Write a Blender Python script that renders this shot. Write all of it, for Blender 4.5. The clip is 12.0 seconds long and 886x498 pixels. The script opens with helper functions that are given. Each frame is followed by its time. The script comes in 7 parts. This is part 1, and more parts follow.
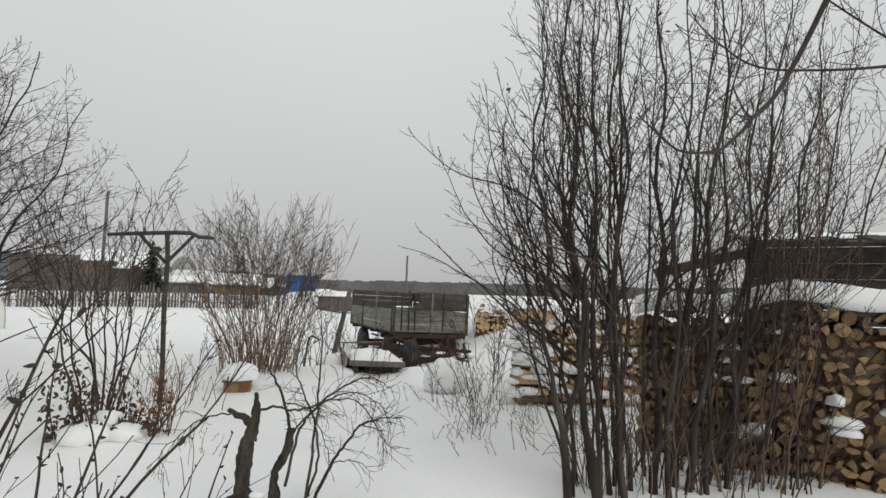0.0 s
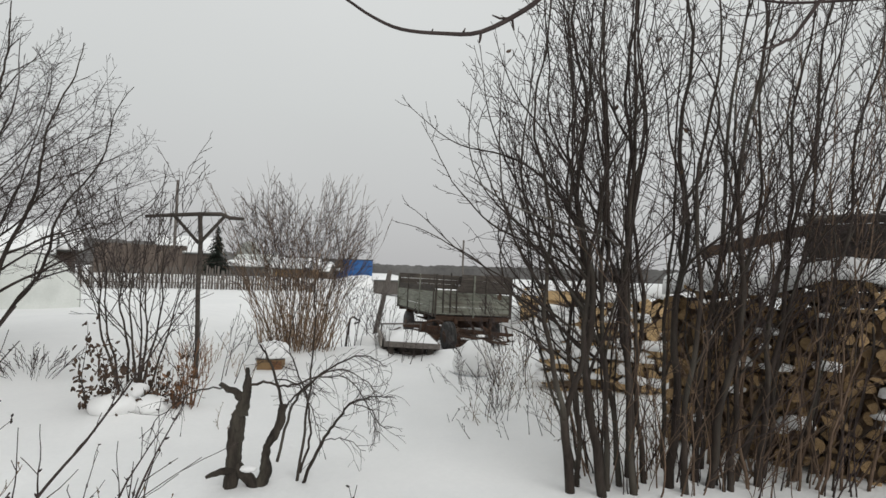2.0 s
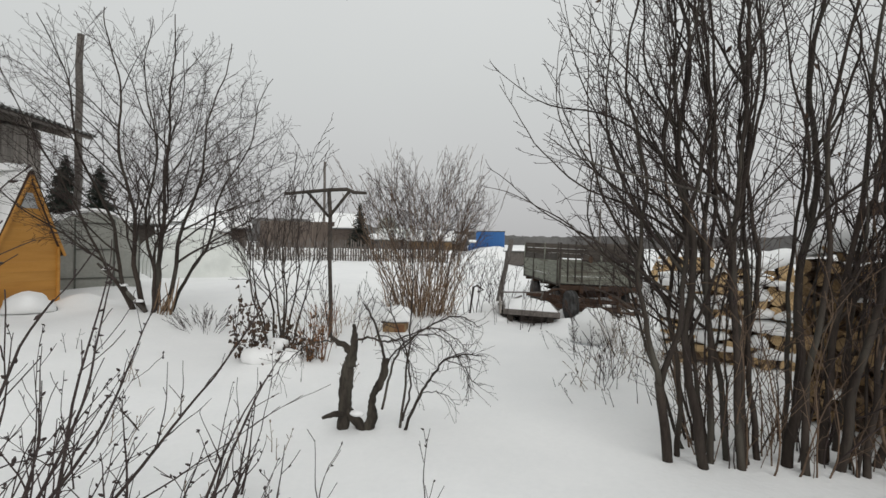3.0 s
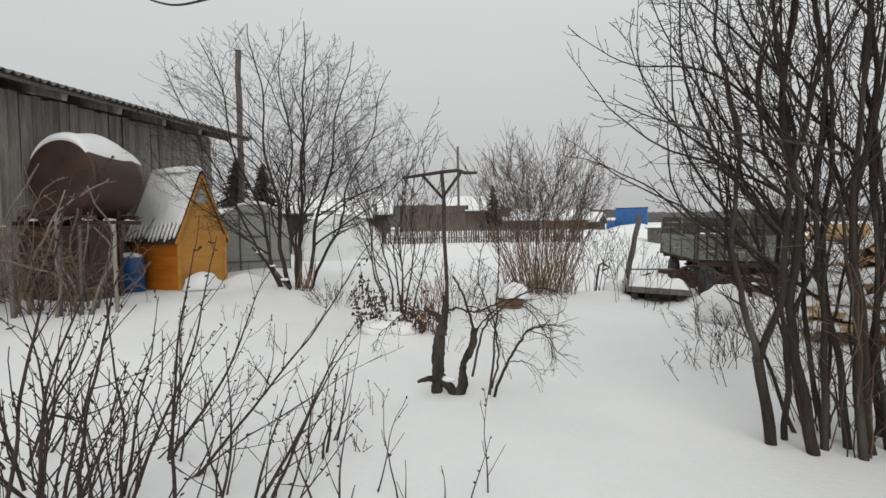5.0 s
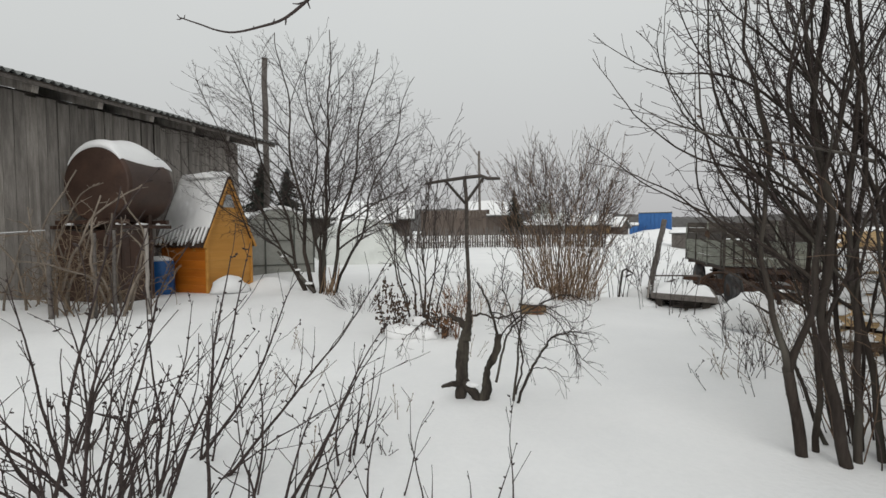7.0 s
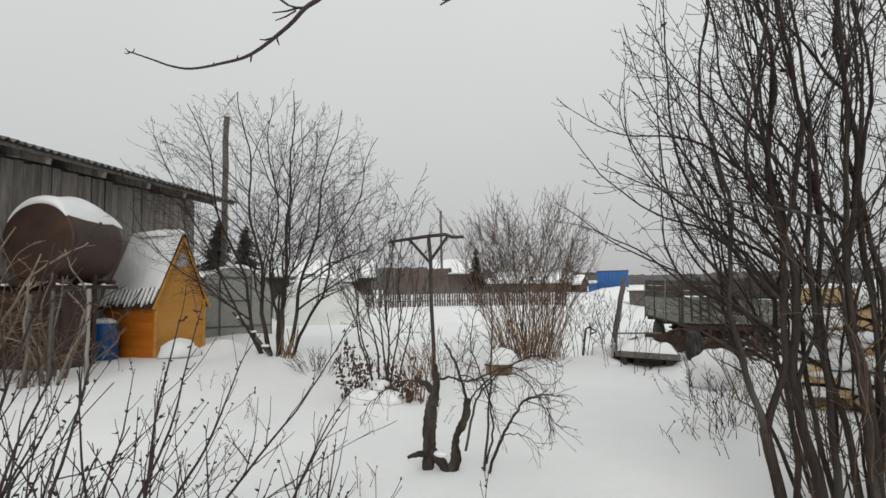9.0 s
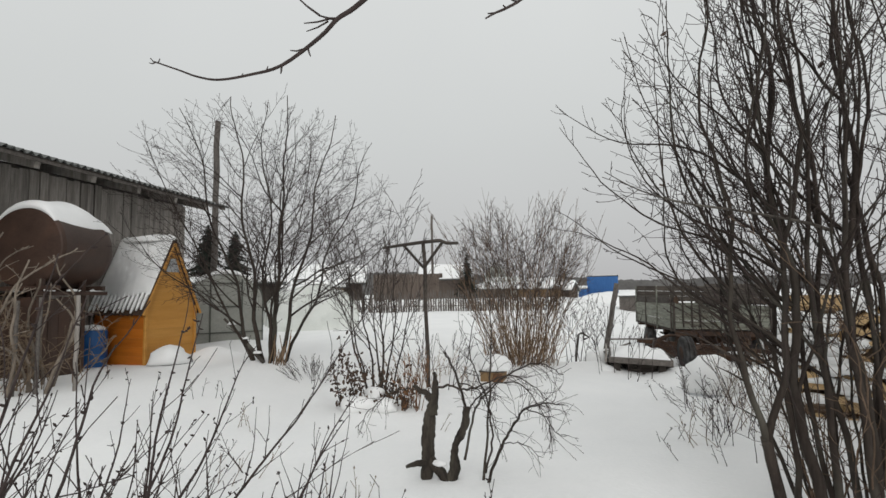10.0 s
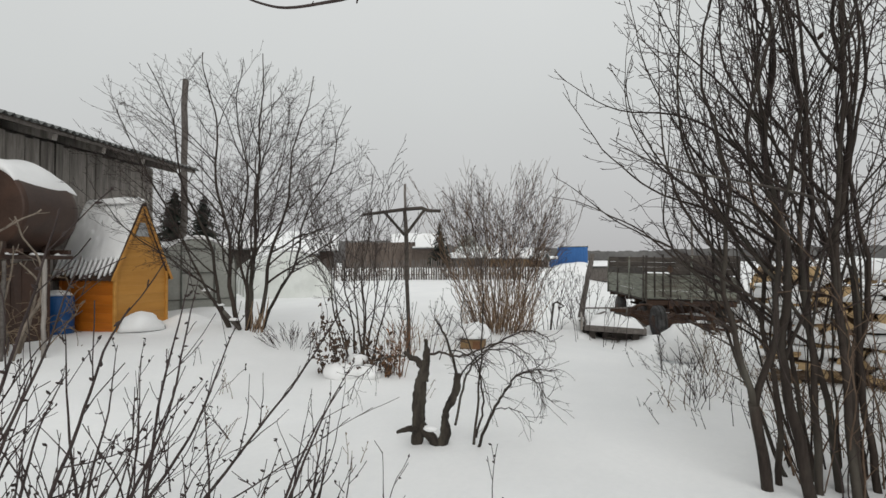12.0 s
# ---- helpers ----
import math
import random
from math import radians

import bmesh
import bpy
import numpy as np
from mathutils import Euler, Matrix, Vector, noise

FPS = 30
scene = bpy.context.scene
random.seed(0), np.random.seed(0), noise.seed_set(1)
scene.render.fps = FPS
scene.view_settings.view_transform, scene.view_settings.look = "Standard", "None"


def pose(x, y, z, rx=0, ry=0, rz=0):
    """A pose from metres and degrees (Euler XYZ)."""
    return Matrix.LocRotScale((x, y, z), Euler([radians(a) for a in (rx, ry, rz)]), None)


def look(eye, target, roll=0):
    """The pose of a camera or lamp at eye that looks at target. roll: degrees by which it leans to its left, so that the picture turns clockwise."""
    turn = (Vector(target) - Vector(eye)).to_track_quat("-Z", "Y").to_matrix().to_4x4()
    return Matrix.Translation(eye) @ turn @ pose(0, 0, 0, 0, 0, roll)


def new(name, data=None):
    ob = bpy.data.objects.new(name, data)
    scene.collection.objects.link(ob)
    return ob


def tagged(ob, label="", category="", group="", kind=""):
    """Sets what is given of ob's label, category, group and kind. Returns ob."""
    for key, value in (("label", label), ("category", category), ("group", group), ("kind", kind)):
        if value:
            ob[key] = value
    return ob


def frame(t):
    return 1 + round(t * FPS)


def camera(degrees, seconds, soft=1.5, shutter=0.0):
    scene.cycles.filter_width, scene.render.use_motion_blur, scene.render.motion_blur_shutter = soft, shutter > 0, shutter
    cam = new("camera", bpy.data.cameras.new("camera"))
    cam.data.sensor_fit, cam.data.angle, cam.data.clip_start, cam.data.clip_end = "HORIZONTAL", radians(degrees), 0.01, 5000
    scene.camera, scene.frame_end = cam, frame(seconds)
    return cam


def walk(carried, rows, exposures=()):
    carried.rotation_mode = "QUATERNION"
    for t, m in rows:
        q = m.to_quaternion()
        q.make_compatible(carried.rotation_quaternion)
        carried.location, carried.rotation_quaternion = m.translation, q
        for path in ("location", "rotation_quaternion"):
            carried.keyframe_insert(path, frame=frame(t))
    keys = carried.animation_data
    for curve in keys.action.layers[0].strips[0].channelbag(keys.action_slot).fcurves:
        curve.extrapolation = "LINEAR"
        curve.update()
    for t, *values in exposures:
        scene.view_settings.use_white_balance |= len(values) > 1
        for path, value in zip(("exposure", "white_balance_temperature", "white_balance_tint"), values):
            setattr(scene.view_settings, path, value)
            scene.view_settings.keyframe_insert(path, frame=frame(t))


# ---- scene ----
cam = camera(81.0, 12.0)
PATH = [
    (0, (-0.748, -0.35, 1.619), (-0.352, 1.603, 1.788), 1.5),
    (0.5, (-0.638, -0.309, 1.601), (-0.334, 1.663, 1.745), 1.7),
    (1, (-0.483, -0.246, 1.563), (-0.205, 1.732, 1.676), 1.7),
    (1.5, (-0.302, -0.23, 1.591), (-0.131, 1.76, 1.694), 2.3),
    (2, (-0.218, -0.228, 1.567), (-0.05, 1.762, 1.672), 1.7),
    (2.5, (-0.042, -0.27, 1.526), (-0.228, 1.72, 1.606), 0.4),
    (2.8, (0.1, -0.301, 1.513), (-0.222, 1.673, 1.53), 0.4),
    (3, (0.14, -0.306, 1.512), (-0.209, 1.663, 1.497), 0.9),
    (3.2, (0.196, -0.333, 1.537), (-0.194, 1.628, 1.486), 0.9),
    (4.8, (0.604, -0.275, 1.435), (-0.191, 1.559, 1.359), -1.2),
    (5, (0.605, -0.297, 1.443), (-0.253, 1.508, 1.36), -1.0),
    (5.5, (0.606, -0.297, 1.447), (-0.362, 1.451, 1.356), -1.1),
    (6, (0.61, -0.333, 1.448), (-0.398, 1.392, 1.357), -1.0),
    (6.5, (0.602, -0.338, 1.454), (-0.382, 1.401, 1.362), -0.8),
    (7, (0.591, -0.349, 1.463), (-0.337, 1.421, 1.397), -0.8),
    (9, (0.5, -0.257, 1.468), (-0.289, 1.573, 1.625), -1.1),
    (9.5, (0.475, -0.263, 1.478), (-0.307, 1.57, 1.652), -1.1),
    (10, (0.424, -0.268, 1.491), (-0.329, 1.577, 1.666), -1.1),
    (10.5, (0.369, -0.269, 1.493), (-0.347, 1.59, 1.667), -1.1),
    (11, (0.313, -0.268, 1.491), (-0.389, 1.599, 1.64), -1.1),
    (11.5, (0.263, -0.273, 1.488), (-0.425, 1.602, 1.594), -0.9),
    (12, (0.231, -0.271, 1.477), (-0.42, 1.62, 1.532), -0.5),
]

walk(cam, [(t, look(eye, target, roll)) for t, eye, target, roll in PATH])
SKY, SUN = 1.0, 0.85


# ---- light ----
world = bpy.data.worlds.new("overcast_sky")
scene.world = world
world.use_nodes = True
wt = world.node_tree
wt.nodes.clear()
w_out = wt.nodes.new("ShaderNodeOutputWorld")
w_bg = wt.nodes.new("ShaderNodeBackground")
w_sky = wt.nodes.new("ShaderNodeTexSky")
w_sky.sky_type = "NISHITA"
w_sky.sun_disc = False
w_sky.sun_elevation = radians(22)
w_sky.sun_rotation = radians(150)
w_sky.dust_density = 4.0
w_gain = wt.nodes.new("ShaderNodeMix")
w_gain.data_type = "RGBA"
w_gain.blend_type = "MULTIPLY"
w_gain.inputs[0].default_value = 1.0
w_gain.inputs[7].default_value = (0.12, 0.12, 0.12, 1)
w_hsv = wt.nodes.new("ShaderNodeHueSaturation")
w_hsv.inputs["Saturation"].default_value = 0.12
# a closed cloud deck: slightly darker at the horizon than overhead
w_tex = wt.nodes.new("ShaderNodeTexCoord")
w_sep = wt.nodes.new("ShaderNodeSeparateXYZ")
w_ramp = wt.nodes.new("ShaderNodeValToRGB")
w_ramp.color_ramp.elements[0].position = 0.0
w_ramp.color_ramp.elements[0].color = (0.497, 0.497, 0.502, 1)
w_ramp.color_ramp.elements[1].position = 0.75
w_ramp.color_ramp.elements[1].color = (0.797, 0.817, 0.813, 1)
mid = w_ramp.color_ramp.elements.new(0.30)
mid.color = (0.626, 0.645, 0.640, 1)
w_cloud = wt.nodes.new("ShaderNodeTexNoise")
w_cloud.inputs["Scale"].default_value = 1.6
w_cloud.inputs["Detail"].default_value = 3.0
w_cr = wt.nodes.new("ShaderNodeMapRange")
w_cr.inputs["To Min"].default_value = 0.94
w_cr.inputs["To Max"].default_value = 1.06
w_cm = wt.nodes.new("ShaderNodeMix")
w_cm.data_type, w_cm.blend_type = "RGBA", "MULTIPLY"
w_cm.inputs[0].default_value = 1.0
w_mix = wt.nodes.new("ShaderNodeMix")
w_mix.data_type = "RGBA"
w_mix.inputs[0].default_value = 0.08
L = wt.links.new
L(w_tex.outputs["Generated"], w_sep.inputs[0])
L(w_sep.outputs["Z"], w_ramp.inputs[0])
L(w_tex.outputs["Generated"], w_cloud.inputs["Vector"])
L(w_cloud.outputs["Fac"], w_cr.inputs["Value"])
L(w_ramp.outputs["Color"], w_cm.inputs[6])
L(w_cr.outputs["Result"], w_cm.inputs[7])
L(w_sky.outputs["Color"], w_hsv.inputs["Color"])
L(w_hsv.outputs["Color"], w_gain.inputs[6])
L(w_cm.outputs[2], w_mix.inputs[6])
L(w_gain.outputs[2], w_mix.inputs[7])
L(w_mix.outputs[2], w_bg.inputs["Color"])
w_bg.inputs["Strength"].default_value = SKY
L(w_bg.outputs[0], w_out.inputs[0])

sun = new("sun", bpy.data.lights.new("sun", "SUN"))
sun.data.energy = SUN
sun.data.angle = radians(40)
sun.data.color = (1.0, 0.98, 0.95)
sun.matrix_world = look((6, -12, 9), (0, 0, 0))


# ---- materials ----
def material(name, dark, light, scale=6.0, rough=0.8, bump=0.3, fine=40.0, stretch=(1, 1, 1), metal=0.0, vary=0.0,
             stain=None, stain_amount=0.5, stain_scale=1.5, spec=0.3, dist=0.01, coords="Object", island=False):
    """Two-scale noise between two colours, a third colour in stains, fine relief; vary: change from object to object."""
    m = bpy.data.materials.new(name)
    m.use_nodes = True
    t = m.node_tree
    N, K = t.nodes, t.links.new
    bsdf = N["Principled BSDF"]
    tc = N.new("ShaderNodeTexCoord")
    mp = N.new("ShaderNodeMapping")
    mp.inputs["Scale"].default_value = stretch
    K(tc.outputs[coords], mp.inputs["Vector"])
    info = N.new("ShaderNodeObjectInfo")
    geo = N.new("ShaderNodeNewGeometry")
    rnd = geo.outputs["Random Per Island"] if island else info.outputs["Random"]
    shift = N.new("ShaderNodeVectorMath")
    shift.operation = "MULTIPLY_ADD"
    comb = N.new("ShaderNodeCombineXYZ")
    K(rnd, comb.inputs[0])
    K(rnd, comb.inputs[1])
    shift.inputs[1].default_value = (31.7, 17.3, 0)
    K(comb.outputs[0], shift.inputs[0])
    K(mp.outputs[0], shift.inputs[2])
    n1 = N.new("ShaderNodeTexNoise")
    n1.inputs["Scale"].default_value = scale
    n1.inputs["Detail"].default_value = 6
    n1.inputs["Roughness"].default_value = 0.62
    K(shift.outputs[0], n1.inputs["Vector"])
    n2 = N.new("ShaderNodeTexNoise")
    n2.inputs["Scale"].default_value = fine
    n2.inputs["Detail"].default_value = 4
    K(shift.outputs[0], n2.inputs["Vector"])
    add = N.new("ShaderNodeMath")
    add.operation = "MULTIPLY_ADD"
    add.inputs[1].default_value = 0.45
    K(n2.outputs["Fac"], add.inputs[0])
    K(n1.outputs["Fac"], add.inputs[2])
    rg = N.new("ShaderNodeMapRange")
    rg.inputs["From Min"].default_value = 0.45
    rg.inputs["From Max"].default_value = 1.0
    K(add.outputs[0], rg.inputs["Value"])
    mx = N.new("ShaderNodeMix")
    mx.data_type = "RGBA"
    mx.inputs[6].default_value = (*dark, 1)
    mx.inputs[7].default_value = (*light, 1)
    K(rg.outputs[0], mx.inputs[0])
    col = mx.outputs[2]
    if stain:
        n3 = N.new("ShaderNodeTexNoise")
        n3.inputs["Scale"].default_value = stain_scale
        n3.inputs["Detail"].default_value = 5
        K(shift.outputs[0], n3.inputs["Vector"])
        r3 = N.new("ShaderNodeMapRange")
        r3.inputs["From Min"].default_value = 0.5
        r3.inputs["From Max"].default_value = 0.72
        r3.inputs["To Max"].default_value = stain_amount
        K(n3.outputs["Fac"], r3.inputs["Value"])
        m3 = N.new("ShaderNodeMix")
        m3.data_type = "RGBA"
        m3.inputs[7].default_value = (*stain, 1)
        K(r3.outputs[0], m3.inputs[0])
        K(col, m3.inputs[6])
        col = m3.outputs[2]
    if vary:
        hv = N.new("ShaderNodeHueSaturation")
        rv = N.new("ShaderNodeMapRange")
        rv.inputs["To Min"].default_value = 1 - vary
        rv.inputs["To Max"].default_value = 1 + vary
        K(rnd, rv.inputs["Value"])
        K(rv.outputs[0], hv.inputs["Value"])
        K(col, hv.inputs["Color"])
        col = hv.outputs[0]
    K(col, bsdf.inputs["Base Color"])
    bsdf.inputs["Roughness"].default_value = rough
    bsdf.inputs["Metallic"].default_value = metal
    bsdf.inputs["Specular IOR Level"].default_value = spec
    if bump:
        b = N.new("ShaderNodeBump")
        b.inputs["Strength"].default_value = bump
        b.inputs["Distance"].default_value = dist
        K(add.outputs[0], b.inputs["Height"])
        K(b.outputs[0], bsdf.inputs["Normal"])
    return m


snow_mat = material("snow", (0.81, 0.815, 0.815), (0.885, 0.885, 0.878), scale=0.9, fine=24, rough=0.75, bump=0.35, dist=0.03, spec=0.2)
snow_cap_mat = material("snow_cap", (0.81, 0.815, 0.815), (0.885, 0.885, 0.878), scale=3, fine=40, rough=0.75, bump=0.25, dist=0.015, spec=0.2)
bark_dark = material("dark_bark", (0.017, 0.012, 0.010), (0.062, 0.048, 0.039), scale=9, fine=60, bump=0.8, stretch=(1, 1, 0.25),
                     stain=(0.14, 0.14, 0.115), stain_amount=0.35, stain_scale=5, rough=0.9, vary=0.15)
bark_twig = material("twig_bark", (0.024, 0.017, 0.016), (0.066, 0.048, 0.044), scale=12, fine=60, bump=0.2, rough=0.8, vary=0.15, island=True)
bark_brown = material("brown_shoots", (0.14, 0.090, 0.054), (0.30, 0.205, 0.13), scale=9, fine=50, bump=0.3, rough=0.85, vary=0.25, island=True)
shoot_bark = material("brownish_shrub_bark", (0.07, 0.046, 0.032), (0.19, 0.13, 0.09), scale=9, fine=50, bump=0.4, rough=0.9, stretch=(1, 1, 0.4), vary=0.2)
bark_grey = material("grey_bark", (0.03, 0.026, 0.023), (0.12, 0.105, 0.09), scale=8, fine=55, bump=0.9, stretch=(1, 1, 0.3),
                     stain=(0.20, 0.20, 0.17), stain_amount=0.5, stain_scale=4, rough=0.9)
stump_bark = material("weathered_stump", (0.010, 0.008, 0.007), (0.075, 0.062, 0.050), scale=11, fine=60, bump=1.0, dist=0.02, stretch=(1, 1, 0.3),
                      stain=(0.14, 0.13, 0.10), stain_amount=0.5, stain_scale=6, rough=0.95)
wood_grey = material("weathered_wood", (0.19, 0.172, 0.155), (0.41, 0.378, 0.345), scale=5, fine=45, stretch=(6, 6, 0.6), bump=0.6, rough=0.9,
                     stain=(0.07, 0.062, 0.055), stain_amount=0.6, stain_scale=1.2, vary=0.16)
wood_greyx = material("weathered_beam", (0.07, 0.062, 0.055), (0.19, 0.17, 0.155), scale=5, fine=45, stretch=(4, 4, 4), bump=0.6, rough=0.9,
                      stain=(0.05, 0.042, 0.037), stain_amount=0.5, stain_scale=2, vary=0.15)
wood_dark = material("old_dark_wood", (0.028, 0.024, 0.021), (0.085, 0.073, 0.063), scale=4, fine=40, stretch=(1, 1, 5), bump=0.6, rough=0.95,
                     stain=(0.13, 0.11, 0.09), stain_amount=0.35, stain_scale=1.5, vary=0.2)
wood_green = material("faded_green_paint", (0.085, 0.09, 0.072), (0.24, 0.245, 0.205), scale=3, fine=22, stretch=(0.8, 0.8, 7), bump=0.5, rough=0.85,
                      stain=(0.06, 0.048, 0.036), stain_amount=0.85, stain_scale=1.3, vary=0.2)
yellow_wood = material("varnished_yellow_wood", (0.46, 0.215, 0.04), (0.57, 0.29, 0.07), scale=2.5, fine=30, stretch=(1, 0.5, 5), bump=0.25, rough=0.55,
                       stain=(0.36, 0.16, 0.03), stain_amount=0.5, stain_scale=1.0, vary=0.10)
orange_wood = material("varnished_orange_wood", (0.44, 0.115, 0.008), (0.60, 0.19, 0.02), scale=2.5, fine=30, stretch=(0.5, 1, 5), bump=0.25, rough=0.5,
                       stain=(0.28, 0.085, 0.01), stain_amount=0.5, stain_scale=1.2, vary=0.08)
rust = material("brown_tank_paint", (0.036, 0.019, 0.013), (0.068, 0.039, 0.028), scale=3, fine=30, bump=0.12, rough=0.55,
                stain=(0.085, 0.040, 0.024), stain_amount=0.4, stain_scale=2.5, spec=0.35)
iron = material("rusty_iron", (0.022, 0.016, 0.013), (0.095, 0.055, 0.036), scale=8, fine=50, bump=0.4, rough=0.75, metal=0.3, stain=(0.13, 0.06, 0.03), stain_scale=3)
rubber = material("old_tyre_rubber", (0.018, 0.018, 0.018), (0.05, 0.048, 0.045), scale=10, fine=50, bump=0.3, rough=0.85, stain=(0.35, 0.35, 0.36), stain_amount=0.25, stain_scale=3)
slate = material("grey_corrugated_sheet", (0.10, 0.105, 0.10), (0.21, 0.215, 0.21), scale=3, fine=30, bump=0.3, rough=0.9, stain=(0.055, 0.06, 0.05), stain_scale=1.5)
galvan = material("galvanised_sheet", (0.40, 0.415, 0.43), (0.58, 0.59, 0.60), scale=4, fine=30, bump=0.1, rough=0.5, metal=0.25, stain=(0.3, 0.3, 0.3), stain_scale=2)
blue_plastic = material("blue_plastic", (0.004, 0.072, 0.24), (0.010, 0.11, 0.33), scale=3, fine=20, bump=0.05, rough=0.4, spec=0.5)
blue_paint = material("blue_cladding", (0.026, 0.10, 0.28), (0.045, 0.15, 0.38), scale=2, fine=20, bump=0.1, rough=0.6, stretch=(4, 4, 1))
film_rib = material("film_rib", (0.36, 0.37, 0.345), (0.48, 0.49, 0.46), scale=6, fine=40, rough=0.6)
poly_white = material("milky_film", (0.64, 0.66, 0.625), (0.77, 0.785, 0.755), scale=1.5, fine=20, bump=0.25, dist=0.03, rough=0.35, spec=0.4,
                      stain=(0.48, 0.50, 0.47), stain_amount=0.5, stain_scale=1.2)
poly_grey = material("grey_greenhouse_cover", (0.22, 0.225, 0.20), (0.34, 0.345, 0.315), scale=2, fine=20, bump=0.1, rough=0.5, stain=(0.16, 0.165, 0.145), stain_scale=1.2)
frame_grey = material("grey_greenhouse_frame", (0.055, 0.06, 0.05), (0.105, 0.11, 0.095), scale=6, fine=40, rough=0.6)
barn_brown = material("dull_brown_boards", (0.085, 0.066, 0.055), (0.155, 0.125, 0.105), scale=2, fine=25, stretch=(3, 3, 0.5), rough=0.9, stain=(0.06, 0.05, 0.044), stain_scale=0.8, vary=0.15)
barn_light = material("tan_boards", (0.19, 0.118, 0.058), (0.30, 0.20, 0.105), scale=2, fine=25, stretch=(3, 3, 0.5), rough=0.9, vary=0.15)
spruce_mat = material("spruce_needles", (0.006, 0.010, 0.007), (0.028, 0.036, 0.026), scale=14, fine=60, rough=0.9, bump=0.5)
wood_end = material("split_wood_face", (0.44, 0.28, 0.13), (0.72, 0.54, 0.31), scale=6, fine=45, stretch=(1, 1, 1), bump=0.4, rough=0.9,
                    stain=(0.24, 0.13, 0.055), stain_amount=0.6, stain_scale=5, vary=0.28)
wood_end_old = material("greyed_split_wood", (0.20, 0.125, 0.060), (0.45, 0.31, 0.165), scale=6, fine=45, bump=0.4, rough=0.9,
                        stain=(0.085, 0.055, 0.035), stain_amount=0.6, stain_scale=5, vary=0.35)
log_bark = material("log_bark", (0.085, 0.056, 0.036), (0.21, 0.145, 0.095), scale=8, fine=50, bump=0.8, rough=0.95, stain=(0.5, 0.47, 0.42), stain_amount=0.5, stain_scale=3, vary=0.2)
leaf_dry = material("dry_brown_leaves", (0.04, 0.026, 0.019), (0.115, 0.075, 0.052), scale=8, fine=40, rough=0.85, bump=0.1, vary=0.3, island=True)
leaf_rust = material("rust_dry_leaves", (0.12, 0.058, 0.03), (0.25, 0.13, 0.065), scale=8, fine=40, rough=0.85, bump=0.1, vary=0.3, island=True)
forest_mat = material("far_bare_forest", (0.085, 0.082, 0.08), (0.17, 0.165, 0.16), scale=0.05, fine=0.6, rough=1.0, bump=0.0, coords="Object")
glass_mat = material("dull_window", (0.30, 0.31, 0.31), (0.42, 0.43, 0.43), scale=2, fine=20, rough=0.15, bump=0.0, spec=0.6)
rope_mat = material("frosted_wire", (0.34, 0.34, 0.34), (0.62, 0.62, 0.62), scale=20, fine=80, rough=0.6, bump=0.0)
dead_wood = material("dead_sapling", (0.10, 0.082, 0.066), (0.27, 0.225, 0.18), scale=9, fine=50, bump=0.4, rough=0.9, stretch=(1, 1, 0.4), vary=0.2)
grass_dry = material("dry_weeds", (0.105, 0.074, 0.05), (0.24, 0.18, 0.125), scale=9, fine=50, bump=0.2, rough=0.9, vary=0.25, island=True)


# ---- shaping tools ----
UP = Vector((0, 0, 1))


def empty(name, x, y, z, turn=0.0, **tags):
    ob = new(name)
    ob.matrix_world = pose(x, y, z, 0, 0, turn)
    return tagged(ob, **tags)


def hold(ob, parent):
    """Makes ob a part of parent; ob's own placing is in the parent's space."""
    ob.parent = parent
    return ob


def part(name, bm, mat, parent=None, label="", smooth=False):
    me = bpy.data.meshes.new(name)
    bm.to_mesh(me)
    bm.free()
    return part_mesh(name, me, mat, parent, label, smooth)


def part_mesh(name, me, mat, parent=None, label="", smooth=False):
    for m in (mat if isinstance(mat, (list, tuple)) else [mat]):
        me.materials.append(m)
    if smooth:
        me.polygons.foreach_set("use_smooth", [True] * len(me.polygons))
    ob = new(name, me)
    if parent:
        hold(ob, parent)
    if label:
        tagged(ob, label)
    return ob


def box(bm, cx, cy, cz, sx, sy, sz, bevel=0.0, m=None, warp=0.0, rnd=random):
    """A box with its middle at c and the sides s, slightly warped where it is old timber."""
    made = bmesh.ops.create_cube(bm, size=1.0, matrix=(m or Matrix()) @ Matrix.LocRotScale((cx, cy, cz), None, (sx, sy, sz)))
    if warp:
        for v in made["verts"]:
            v.co += Vector((rnd.uniform(-warp, warp), rnd.uniform(-warp, warp), rnd.uniform(-warp, warp)))
    if bevel:
        edges = list({e for v in made["verts"] for e in v.link_edges})
        bmesh.ops.bevel(bm, geom=edges, offset=bevel, segments=1, affect="EDGES")
    return bm


def beam(bm, a, b, w, h, bevel=0.006):
    """A squared bar from a to b."""
    a, b = Vector(a), Vector(b)
    d = b - a
    q = d.to_track_quat("Z", "Y").to_matrix().to_4x4()
    box(bm, 0, 0, d.length / 2, w, h, d.length, bevel, Matrix.Translation(a) @ q)
    return bm


